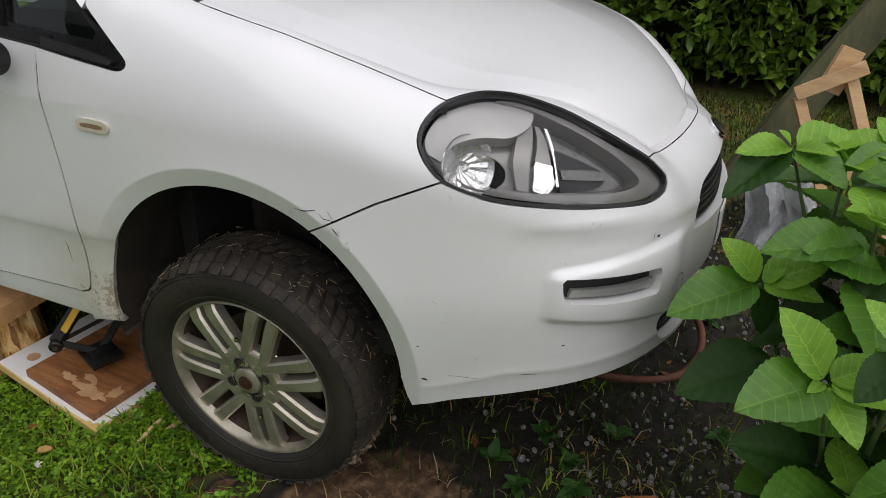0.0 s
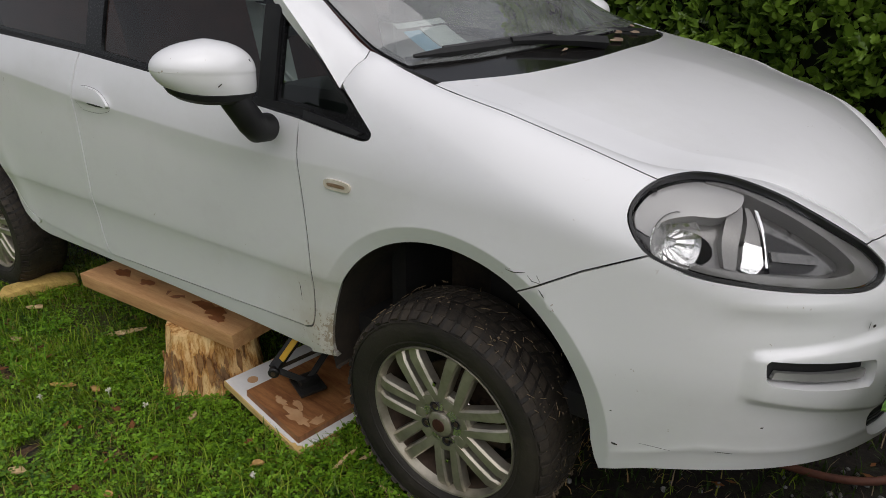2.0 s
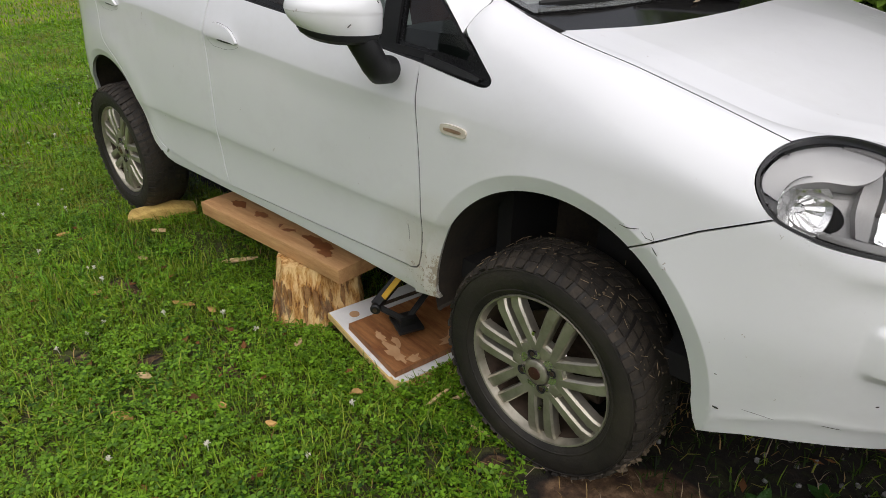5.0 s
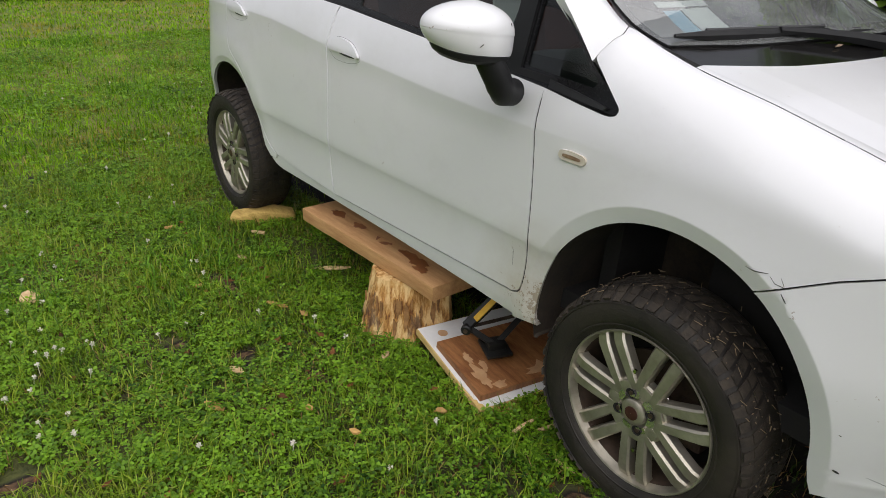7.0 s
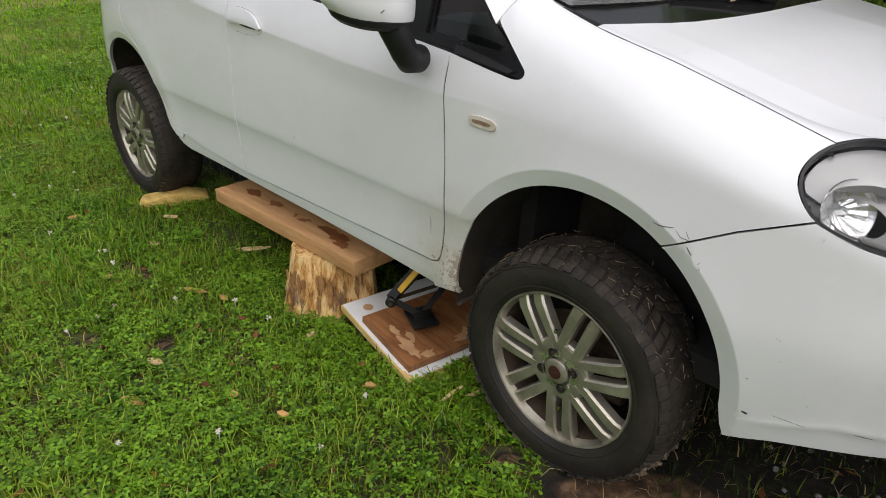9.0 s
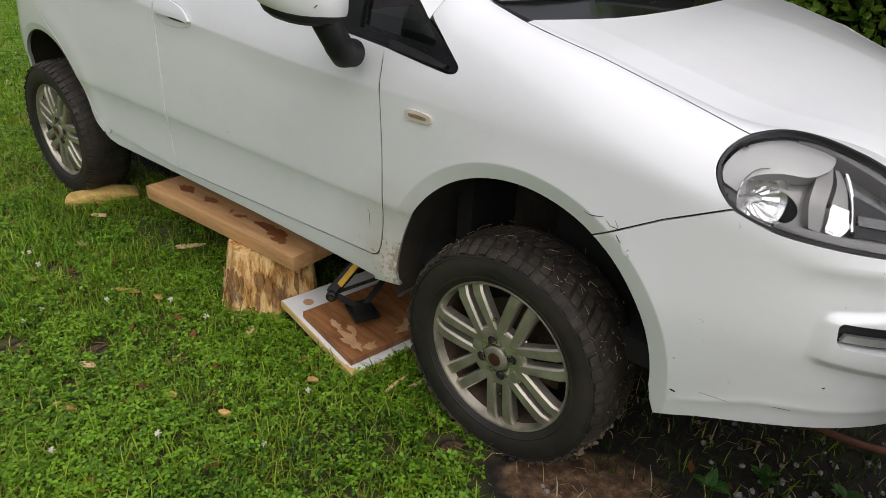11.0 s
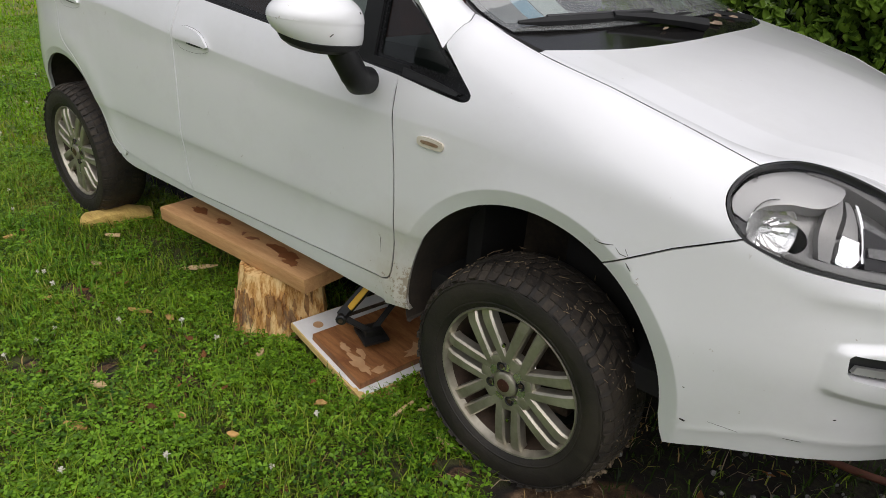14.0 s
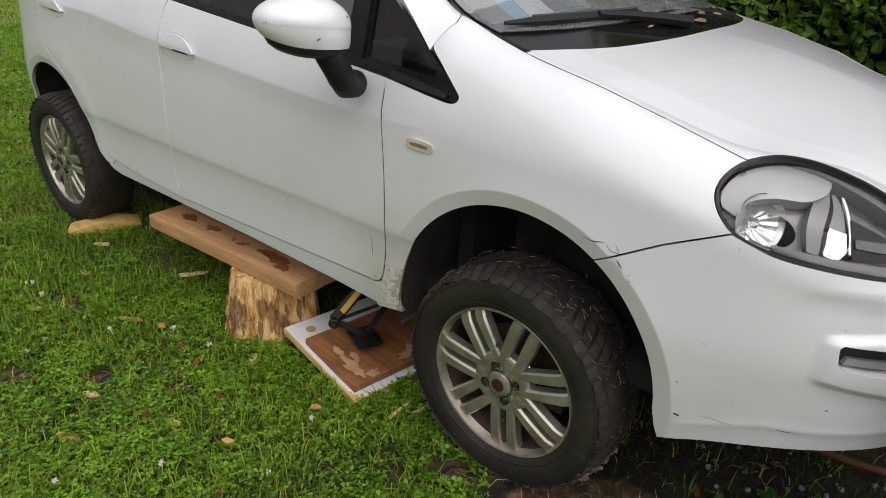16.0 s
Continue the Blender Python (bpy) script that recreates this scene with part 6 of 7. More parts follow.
def blade_shape(length, width):
    def shape(p):
        n = len(p)
        a, lean_ = SPOTS.uniform(0, 2 * np.pi, n), SPOTS.uniform(0.25, 1.35, n)
        ln, w = length * SPOTS.uniform(0.5, 1.4, n), width * SPOTS.uniform(0.7, 1.3, n)
        z0 = np.array([lift(x, y) for x, y in p]) - 0.004
        d, s = np.stack([np.cos(a), np.sin(a), 0 * a], 1), np.stack([-np.sin(a), np.cos(a), 0 * a], 1)
        base = np.concatenate([p, z0[:, None]], 1)
        up = np.array((0, 0, 1.0))
        mid = base + (ln * 0.55)[:, None] * (d * np.sin(lean_ * 0.5)[:, None] + up * np.cos(lean_ * 0.5)[:, None])
        tip = mid + (ln * 0.5)[:, None] * (d * np.sin(lean_ * 1.35)[:, None] + up * np.cos(lean_ * 1.35)[:, None])
        sw = s * w[:, None]
        return np.stack([base - sw / 2, base + sw / 2, mid + sw / 2, mid - sw / 2, tip + sw * 0.12, tip - sw * 0.12], 1)
    return shape


BLADE_FACES = [(0, 1, 2, 3), (3, 2, 4, 5)]
covered = lambda x, y: (0 < (x + 0.912) * 0.985 - (y + 0.812) * 0.15 < 0.436 and 0.0 < (y + 0.812) * 0.985 + (x + 0.912) * 0.15 < 0.55) or math.hypot(x + 1.075, y + 0.732) < 0.165
lawn = lambda x, y: 0 if covered(x, y) else max(0.0, 1 - 1.6 * bare(x, y)) * min(1, max(0.22, 0.75 + 1.5 * noise.noise((x * 2.4, y * 2.4, 9)) + 0.6 * noise.noise((x * 7, y * 7, 9))))
long_grass = lambda x, y: 0 if covered(x, y) else max(0.0, 1 - 1.7 * bare(x, y)) * min(1, max(0.08, 0.45 + 1.6 * noise.noise((x * 1.9, y * 1.9, 40)) + 0.7 * noise.noise((x * 6, y * 6, 41))))
GRASS_LONG = leaf_material("long_blade", (0.040, 0.090, 0.008), (0.35, 0.46, 0.030), 0.42, 0.35, 0.3, 2.0, (0.50, 0.42, 0.18))
meadow("grass_long", scatter(34000, -3.6, 1.1, -2.6, -0.15, long_grass), GRASS_LONG, "longer lank blades bent over in the lawn", blade_shape(0.068, 0.0032), 6, BLADE_FACES)
meadow("dead_blades", scatter(13000, -3.6, 1.0, -2.6, -0.3, lambda x, y: 0 if covered(x, y) else min(1, max(0.05, 0.25 + 2.0 * noise.noise((x * 2.6, y * 2.6, 50)) + 0.8 * noise.noise((x * 8, y * 8, 51))))), leaf_material("dead_blade", (0.13, 0.065, 0.022), (0.42, 0.29, 0.12), 0.8, 0.1, 0.15), "dead straw-coloured blades among the grass", blade_shape(0.045, 0.0030), 6, BLADE_FACES)
meadow("grass_near", scatter(130000, -3.6, 1.1, -2.6, -0.15, lawn), GRASS, "short green grass blades of the lawn", blade_shape(0.050, 0.0036), 6, BLADE_FACES)
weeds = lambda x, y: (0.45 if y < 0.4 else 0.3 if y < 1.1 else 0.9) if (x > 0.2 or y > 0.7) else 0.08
# darker copy of the grass colour, standing in for the car's shade
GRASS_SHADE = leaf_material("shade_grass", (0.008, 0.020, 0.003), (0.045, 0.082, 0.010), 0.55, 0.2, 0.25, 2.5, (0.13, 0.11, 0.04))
meadow("grass_sparse", scatter(60000, -3.0, 2.4, -0.7, 3.2, lambda x, y: weeds(x, y) if bare(x, y) > 0.2 or y > -0.15 else 0), GRASS_SHADE, "thin grass on soil beside the car, shade put into its dark green", blade_shape(0.045, 0.004), 6, BLADE_FACES)
mid_lawn = lambda x, y: 0 if (x > -3.6 and y > -2.6) else min(1, (3.6 / max(3.0, math.hypot(x - 0.7, y + 2))) ** 1.1)
meadow("grass_mid", scatter(250000, -9.0, 0.6, -4.2, 4.0, lambda x, y: mid_lawn(x, y) if not (-3.1 < x < 1 and y > -0.9) else 0), GRASS_FAR, "longer grass of the lawn behind the car", blade_shape(0.052, 0.0050), 6, BLADE_FACES)
clump = lambda x, y: 0 if (x > -3.2 and y > -0.9) else min(1, max(0.0, 3.0 * noise.noise((x * 1.3, y * 1.3, 60)) + 1.2 * noise.noise((x * 4, y * 4, 61)) - 0.15))
meadow("grass_tufts", scatter(70000, -9.0, -1.6, -2.8, 3.4, clump), leaf_material("tuft_blade", (0.020, 0.070, 0.005), (0.17, 0.37, 0.022), 0.5, 0.2, 0.3, 2.0), "lush dark green tufts standing out of the lawn", blade_shape(0.072, 0.0052), 6, BLADE_FACES)
meadow("rough_growth", scatter(34000, -22.0, -11.0, -4.0, 7.0, lambda x, y: 1 if x < -13.7 + 0.3 * (y - 0.5) + 0.7 * noise.noise((x * 0.5, y * 0.5, 8)) else 0), leaf_material("rough_weed", (0.012, 0.035, 0.005), (0.11, 0.20, 0.02), 0.5, 0.2, 0.3, 0.8), "tall rough growth along the lawn's far edge", blade_shape(0.36, 0.075), 6, BLADE_FACES)
edge = lambda x, y: 0 if (-3.5 < x < 1.0 and y > -2.5) or bare(x, y) > 0.3 else max(0.15, 1 - math.hypot(x - 0.5, y + 1.5) / 9)
meadow("grass_round", scatter(120000, -6.0, 7.0, -8.0, 3.0, edge), GRASS, "grass of the lawn further round", blade_shape(0.06, 0.007), 6, BLADE_FACES)
meadow("grass_far", scatter(120000, -26.0, -8.5, -5.0, 12.0, lambda x, y: 1), GRASS_FAR, "far lawn with yellowed tufts", blade_shape(0.050, 0.013), 6, BLADE_FACES)


def clover_shape(size):
    def shape(p):
        """Three rounded leaflets on a short stalk; each place gives three leaflets."""
        n = len(p)
        z = np.array([lift(x, y) for x, y in p]) + SPOTS.uniform(0.012, 0.040, n)
        a0, sz = SPOTS.uniform(0, 2 * np.pi, n), size * SPOTS.uniform(0.6, 1.35, n)
        tilt_a, tilt = SPOTS.uniform(0, 2 * np.pi, n), SPOTS.uniform(0, 0.5, n)
        out = []
        for k in range(3):
            a = a0 + k * 2 * np.pi / 3
            ring = []
            for r, da in ((0.0, 0), (0.75, -0.60), (1.25, -0.30), (1.18, 0), (1.25, 0.30), (0.75, 0.60)):
                x, y = r * sz * np.cos(a + da), r * sz * np.sin(a + da)
                h = -(x * np.cos(tilt_a) + y * np.sin(tilt_a)) * np.tan(tilt) - 0.0 + 0.12 * sz * abs(da) / 0.6
                ring.append(np.stack([p[:, 0] + x, p[:, 1] + y, z + h], 1))
            out.append(np.stack(ring, 1))
        return np.concatenate(out, 0)
    return shape


CLOVER_FACES = [(0, 1, 2, 3), (0, 3, 4, 5)]
cl = lambda x, y: 0 if covered(x, y) else max(0.0, 1 - 1.8 * bare(x, y)) * min(1, max(0.10, 0.62 + 1.2 * noise.noise((x * 1.7, y * 1.7, 3)) + 0.8 * noise.noise((x * 6, y * 6, 13))))
meadow("clover_near", scatter(70000, -3.6, 0.9, -2.6, -0.3, cl), CLOVER, "clover leaves spread through the lawn", clover_shape(0.0098), 6, CLOVER_FACES, "clover")
meadow("clover_mid", scatter(60000, -9.0, -3.4, -3.6, 3.0, lambda x, y: 0.6 * min(1, max(0.1, 0.5 + 1.4 * noise.noise((x, y, 3))))), CLOVER, "clover further back in the lawn", clover_shape(0.017), 6, CLOVER_FACES, "clover")

# clover flowers, each a loose white ball
bm = bmesh.new()
for k in range(26):
    r = 0.0085
    v = Vector((SPOTS_RANDOM.gauss(0, 1), SPOTS_RANDOM.gauss(0, 1), SPOTS_RANDOM.gauss(0.35, 1))).normalized()
    m = v.to_track_quat("Z", "Y").to_matrix().to_4x4()
    bmesh.ops.create_cone(bm, segments=4, radius1=0.0022, radius2=0.0008, depth=r, matrix=Matrix.Translation(v * r * 0.55) @ m)
tube(bm, [(0, 0, -0.045), (0.002, 0, -0.02), (0, 0, 0)], 0.001, 4)
flower = tagged(part("clover_flower", bm, PETAL, None), "small white clover flower in the lawn", "flower", "clover flowers")
fr = random.Random(31)
spots = [(-1.62 + fr.gauss(0, 0.28), -1.92 + fr.gauss(0, 0.10)) for _ in range(20)] + [(fr.uniform(-3.2, -0.4), fr.uniform(-2.2, -1.0)) for _ in range(34)] + [(fr.uniform(-6, -3), fr.uniform(-2.4, 0.5)) for _ in range(14)]
flower.matrix_basis = pose(spots[0][0], spots[0][1], lift(*spots[0]) + 0.045)
for x, y in spots[1:]:
    copy_thing(flower, pose(x, y, lift(x, y) + fr.uniform(0.03, 0.055), fr.uniform(-15, 15), fr.uniform(-15, 15), fr.uniform(0, 360)) @ Matrix.Scale(fr.uniform(0.8, 1.3), 4))

# gravel and leaf litter before the nose
STONE = surface("gravel", (0.08, 0.076, 0.07), (0.42, 0.41, 0.39), 50, 0.85, grain=200, random_tint=0.6)
bm = bmesh.new()
bmesh.ops.create_icosphere(bm, subdivisions=1, radius=1)
PEBBLE, PEBBLE_FACES = [v.co.copy() for v in bm.verts], [[v.index for v in f.verts] for f in bm.faces]
bm.free()
verts, faces = [], []
gr = random.Random(17)
for k in range(7000):
    x, y = gr.uniform(0.15, 1.9), gr.uniform(-0.85, 2.4)
    if bare(x, y) < 0.40 or gr.random() > 1.3 * math.exp(-((x - 0.98) / 0.24) ** 2 - ((y + 0.48) / 0.20) ** 2) + (0.35 if x > 0.8 and y > -0.3 else 0.02) + 0.4 * noise.noise((x * 4, y * 4, 60)):
        continue
    s = gr.uniform(0.003, 0.012) * (1.3 if gr.random() < 0.1 else 1)
    m = Matrix.Translation((x, y, lift(x, y) + s * 0.3)) @ Euler((gr.uniform(0, 6), gr.uniform(0, 6), gr.uniform(0, 6))).to_matrix().to_4x4()
    base = len(verts)
    flat_ = gr.uniform(0.45, 0.9)
    for q in PEBBLE:
        f_ = s * gr.uniform(0.82, 1.15)
        verts.append(m @ Vector((q[0] * f_, q[1] * f_ * 0.8, q[2] * f_ * flat_)))
    faces += [[base + i for i in f] for f in PEBBLE_FACES]
mesh = bpy.data.meshes.new("gravel")
mesh.from_pydata([tuple(v) for v in verts], [], faces)
tagged(link_mesh("gravel", mesh, STONE), "loose grey gravel on dark soil before the bumper", "gravel", kind="stuff")


bm = bmesh.new()
flake(bm, pose(0.875, -0.565, lift(0.875, -0.565) + 0.020, 6, -8, 18), [(-0.068, -0.003), (-0.038, -0.018), (0.015, -0.023), (0.052, -0.013), (0.075, 0.003), (0.045, 0.016), (-0.015, 0.018), (-0.045, 0.012)], 0.0015)
tagged(part("fallen_leaf", bm, surface("orange_leaf", (0.30, 0.10, 0.03), (0.50, 0.20, 0.06), 40, 0.6), None), "curled orange dead leaf lying on the gravel", "leaf")


def litter_shape(p):
    n = len(p)
    a, s = SPOTS.uniform(0, 2 * np.pi, n), SPOTS.uniform(0.008, 0.024, n)
    z = np.array([lift(x, y) for x, y in p]) + SPOTS.uniform(0.004, 0.016, n)
    d, e = np.stack([np.cos(a), np.sin(a), SPOTS.uniform(-0.3, 0.3, n)], 1), np.stack([-np.sin(a), np.cos(a), SPOTS.uniform(-0.3, 0.3, n)], 1)
    c = np.concatenate([p, z[:, None]], 1)
    return np.stack([c - d * s[:, None], c + e * (0.45 * s)[:, None], c + d * s[:, None], c - e * (0.45 * s)[:, None]], 1)


DEAD = leaf_material("dead_leaf", (0.04, 0.018, 0.009), (0.24, 0.10, 0.036), 0.8, 0.2, 0.1, 2.0)
meadow("leaf_litter", scatter(5200, 0.1, 2.6, -0.85, 3.4, lambda x, y: 0.12 * bare(x, y) if y < 1.0 else 0.9), DEAD, "brown fallen leaves on soil", litter_shape, 4, [(0, 1, 2, 3)], "leaves")
meadow("lawn_litter", scatter(230, -3.4, 0.6, -2.4, -0.9, lambda x, y: 1), DEAD, "brown bits of dead leaf in the grass", lambda p: litter_shape(p) * np.array((1, 1, 1.0)) + np.array((0, 0, 0.018)), 4, [(0, 1, 2, 3)], "leaves")
meadow("twigs", scatter(450, -0.1, 1.6, -1.0, 0.6, lambda x, y: bare(x, y)), leaf_material("twig", (0.12, 0.08, 0.05), (0.36, 0.28, 0.18), 0.9, 0.1, 0.0), "dry straw and twigs on soil", blade_shape(0.07, 0.003), 6, BLADE_FACES, "straw")

# ---- hedge behind the bonnet ----
def laurel_shape(size):
    def shape(p):
        """p: places (x, y, z) and an outward direction; pointed oval leaves folded on the midrib."""
        n = len(p)
        out = p[:, 3:6] + SPOTS.normal(0, 0.55, (n, 3)) + np.array((0, 0, 0.25))
        out /= np.linalg.norm(out, axis=1)[:, None]
        side = np.cross(out, SPOTS.normal(0, 1, (n, 3)))
        side /= np.linalg.norm(side, axis=1)[:, None]
        nrm = np.cross(side, out)
        ln, w = (size * SPOTS.uniform(0.55, 1.25, n))[:, None], (size * 0.21 * SPOTS.uniform(0.8, 1.25, n))[:, None]
        c = p[:, :3]
        droop = np.array((0, 0, -1.0))
        rows_ = [c, c + out * ln + droop * ln * 0.14]
        for t, q in ((0.14, 0.62), (0.38, 1.0), (0.64, 0.90), (0.85, 0.48)):
            mid = c + out * ln * t + droop * ln * 0.14 * t * t
            rows_ += [mid, mid + side * w * q + nrm * w * q * 0.32, mid - side * w * q + nrm * w * q * 0.32]
        return np.stack(rows_, 1)
    return shape


LAUREL_TRIS = [(0, 2, 3), (0, 4, 2), (11, 1, 12), (11, 13, 1)]
for k in (2, 5, 8):
    LAUREL_TRIS += [(k, k + 3, k + 4), (k, k + 4, k + 1), (k, k + 2, k + 5), (k, k + 5, k + 3)]


def hedge_face(x, z):
    return 3.05 + 0.22 * noise.noise((x * 1.1, z * 1.1, 5)) + 0.16 * noise.noise((x * 3, z * 3, 8)) + 0.30 * max(0, 0.5 - z) * (1 if z < 0.5 else 0) - 0.25 * (z > 1.4) * (z - 1.4)


def hedge_places(n, x0, x1, z0, z1):
    rows = []
    hr = random.Random(9)
    while len(rows) < n:
        x, z = hr.uniform(x0, x1), hr.uniform(z0, z1)
        clump = noise.noise((x * 4.5, z * 4.5, 11))
        if hr.random() > 0.62 + 0.9 * clump:
            continue
        y = hedge_face(x, z) + abs(hr.gauss(0, 0.10)) - 0.10 * max(0, clump)
        rows.append((x, y, z, 0.0, -1.0, 0.25))
    return np.array(rows)


hedge = thing("hedge", (1.0, 3.4, 0), "dense dark green laurel hedge with glossy leaves", "hedge")
for nm, rows, mat, size in (("foliage", hedge_places(30000, -3.5, 4.5, 0.12, 3.0), HEDGE_LEAF, 0.125), ("young_leaves", hedge_places(3000, -3.5, 4.5, 0.3, 3.0), leaf_material("young_laurel", (0.12, 0.24, 0.03), (0.36, 0.52, 0.09), 0.3, 0.6, 0.3, 2.0), 0.085)):
    ob = meadow(nm, rows, mat, "", laurel_shape(size), 14, LAUREL_TRIS)
    ob.parent, ob.location = hedge, -hedge.location
    del ob["category"]
# added near-black sheet behind the leaves, standing in for the hedge's deep shade
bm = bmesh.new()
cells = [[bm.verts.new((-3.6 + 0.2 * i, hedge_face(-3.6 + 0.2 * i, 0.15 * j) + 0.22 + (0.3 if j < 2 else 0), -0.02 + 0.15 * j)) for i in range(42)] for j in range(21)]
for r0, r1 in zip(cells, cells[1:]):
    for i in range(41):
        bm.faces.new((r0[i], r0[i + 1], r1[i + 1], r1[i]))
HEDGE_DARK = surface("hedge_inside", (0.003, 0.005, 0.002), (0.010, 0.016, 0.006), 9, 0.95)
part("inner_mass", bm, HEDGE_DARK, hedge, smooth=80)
for k in range(22):
    bm = bmesh.new()
    x = -3 + 0.33 * k + gr.uniform(-0.1, 0.1)
    y = 3.25 + gr.uniform(-0.1, 0.15)
    tube(bm, [(x, y, -0.02), (x + gr.uniform(-0.1, 0.1), y - 0.02, 0.4), (x + gr.uniform(-0.3, 0.3), y - 0.05, 0.9), (x + gr.uniform(-0.4, 0.4), y - 0.1, 1.5)], [0.018, 0.014, 0.010, 0.005], 6)
    part("stem", bm, surface("hedge_stem", (0.03, 0.022, 0.015), (0.10, 0.075, 0.05), 20, 0.9) if k == 0 else bpy.data.materials["hedge_stem"], hedge, smooth=60)
for x, z in ((0.93, 1.36), (0.60, 1.1), (1.2, 0.95)):
    bm = bmesh.new()
    flake(bm, Matrix.Translation((x, hedge_face(x, z) - 0.1, z)) @ pose(0, 0, 0, 70, 15, 20), [(0, -0.045), (0.013, -0.01), (0.011, 0.02), (0, 0.045), (-0.011, 0.02), (-0.013, -0.01)], 0.0015)
    part("yellow_leaf", bm, surface("yellow_leaf", (0.62, 0.36, 0.02), (0.80, 0.52, 0.05), 30, 0.5) if x == 0.93 else bpy.data.materials["yellow_leaf"], hedge, "yellowed laurel leaf")

# unseen tall hedges, added behind the camera and at the lawn's end to block low light and darken reflections
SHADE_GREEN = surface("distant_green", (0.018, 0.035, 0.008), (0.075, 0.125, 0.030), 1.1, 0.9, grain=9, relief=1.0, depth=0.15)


def far_hedge(points, height, label):
    bm = bmesh.new()
    rows_ = []
    for i, (x, y) in enumerate(points):
        col = []
        for j in range(9):
            z = height * j / 8
            d = 0.7 * noise.noise((x * 0.6, y * 0.6, z * 0.7)) + 0.3 * noise.noise((x * 2, y * 2, z * 2))
            nx, ny = points[min(i + 1, len(points) - 1)][1] - points[max(i - 1, 0)][1], points[max(i - 1, 0)][0] - points[min(i + 1, len(points) - 1)][0]
            q = math.hypot(nx, ny)
            top_ = z + (0.8 * noise.noise((x * 0.5, y * 0.5, 3)) if j == 8 else 0) - (0.05 if j == 0 else 0)
            col.append(bm.verts.new((x + nx / q * d, y + ny / q * d, top_)))
        rows_.append(col)
    for r0, r1 in zip(rows_, rows_[1:]):
        for j in range(8):
            bm.faces.new((r0[j], r0[j + 1], r1[j + 1], r1[j]))
    return tagged(part("garden_hedge", bm, SHADE_GREEN, None, smooth=80), label, "hedge", kind="structure")


far_hedge([(12 - 0.6 * k, -9.5) for k in range(70)], 3.2, "unseen tall green hedge added behind the camera to block low light")
far_hedge([(-28, -9.5 + 0.6 * k) for k in range(50)], 4.0, "unseen green shrubs added at the lawn's far end to close the horizon")
far_hedge([(11, 6 - 0.6 * k) for k in range(26)], 2.7, "unseen tall green hedge added ahead of the nose to shape its light")
far_hedge([(-28 + 0.7 * k, 14) for k in range(36)], 4.0, "unseen green shrubs added beyond the lawn to close the horizon")

# ---- beside the nose: timber, frame, sack, pipe ----
MOSSY = surface("mossy_timber", (0.035, 0.040, 0.018), (0.13, 0.125, 0.06), 7, 0.9, grain=50, stretch=(1, 1, 0.3), relief=0.4)
bm = bmesh.new()
a, b = Vector((0.972, 1.42, -0.06)), Vector((1.892, 1.85, 1.62))
d = (b - a).normalized()
s_ = d.cross(Vector((0, 1, 0))).normalized()
m = Matrix((s_, s_.cross(d) * -1, d)).transposed().to_4x4()
m.translation = (a + b) / 2
box(bm, (-0.075, -0.045, -(b - a).length / 2), (0.075, 0.045, (b - a).length / 2), 0.008, m)
tagged(part("leaning_timber", bm, MOSSY, None), "thick mossy timber post leaning over by the hedge", "post")
FRAME_WOOD = surface("new_pine", (0.46, 0.27, 0.12), (0.70, 0.48, 0.26), 6, 0.7, grain=40, stretch=(1, 1, 5), relief=0.1)
trestle = thing("wooden_trestle", (1.42, 1.08, 0), "small new pine frame leaning against the timber", "wooden frame")


def batten(p, q, wide, thick, name):
    bm = bmesh.new()
    d = (q - p).normalized()
    s_ = d.cross(Vector((0.25, -0.9, 0.3))).normalized()
    m = Matrix((s_, s_.cross(d), d)).transposed().to_4x4()
    m.translation = (p + q) / 2
    box(bm, (-wide / 2, -thick / 2, -(q - p).length / 2), (wide / 2, thick / 2, (q - p).length / 2), 0.002, m)
    part(name, bm, FRAME_WOOD, trestle)


batten(Vector((1.165, 1.10, 0.590)), Vector((1.375, 1.10, 0.715)), 0.05, 0.042, "top_rail")
batten(Vector((1.178, 1.12, 0.575)), Vector((1.445, 1.02, 0.0)), 0.042, 0.03, "leg")
batten(Vector((1.335, 1.12, 0.665)), Vector((1.645, 1.02, 0.0)), 0.042, 0.03, "leg")
batten(Vector((1.275, 1.15, 0.60)), Vector((1.325, 1.17, 0.76)), 0.085, 0.03, "post_end")
batten(Vector((1.30, 1.09, 0.30)), Vector((1.50, 1.09, 0.30)), 0.04, 0.025, "cross_rail")

SACK = surface("plastic_sheet", (0.52, 0.53, 0.55), (0.80, 0.81, 0.83), 12, 0.25, grain=40, relief=0.6, depth=0.02)
bm = bmesh.new()
cols = []
for i in range(26):
    col = []
    for j in range(16):
        u, v = i / 25, j / 15
        w = noise.noise((u * 6, v * 2.5, 2)) * 0.05 + noise.noise((u * 15, v * 6, 3)) * 0.02
        col.append(bm.verts.new((1.05 + 0.28 * u + 0.03 * math.sin(v * 5), 0.93 + 0.06 * u + w + 0.04 * math.sin(u * 14), 0.005 + 0.40 * v * (1 - 0.25 * u) + 0.03 * noise.noise((u * 8, v * 8, 6)))))
    cols.append(col)
for r0, r1 in zip(cols, cols[1:]):
    for j in range(15):
        bm.faces.new((r0[j], r1[j], r1[j + 1], r0[j + 1]))
bmesh.ops.solidify(bm, geom=bm.faces[:], thickness=0.004)
tagged(part("plastic_sack", bm, SACK, None, smooth=50), "crumpled pale grey plastic sack standing on the ground", "sack")

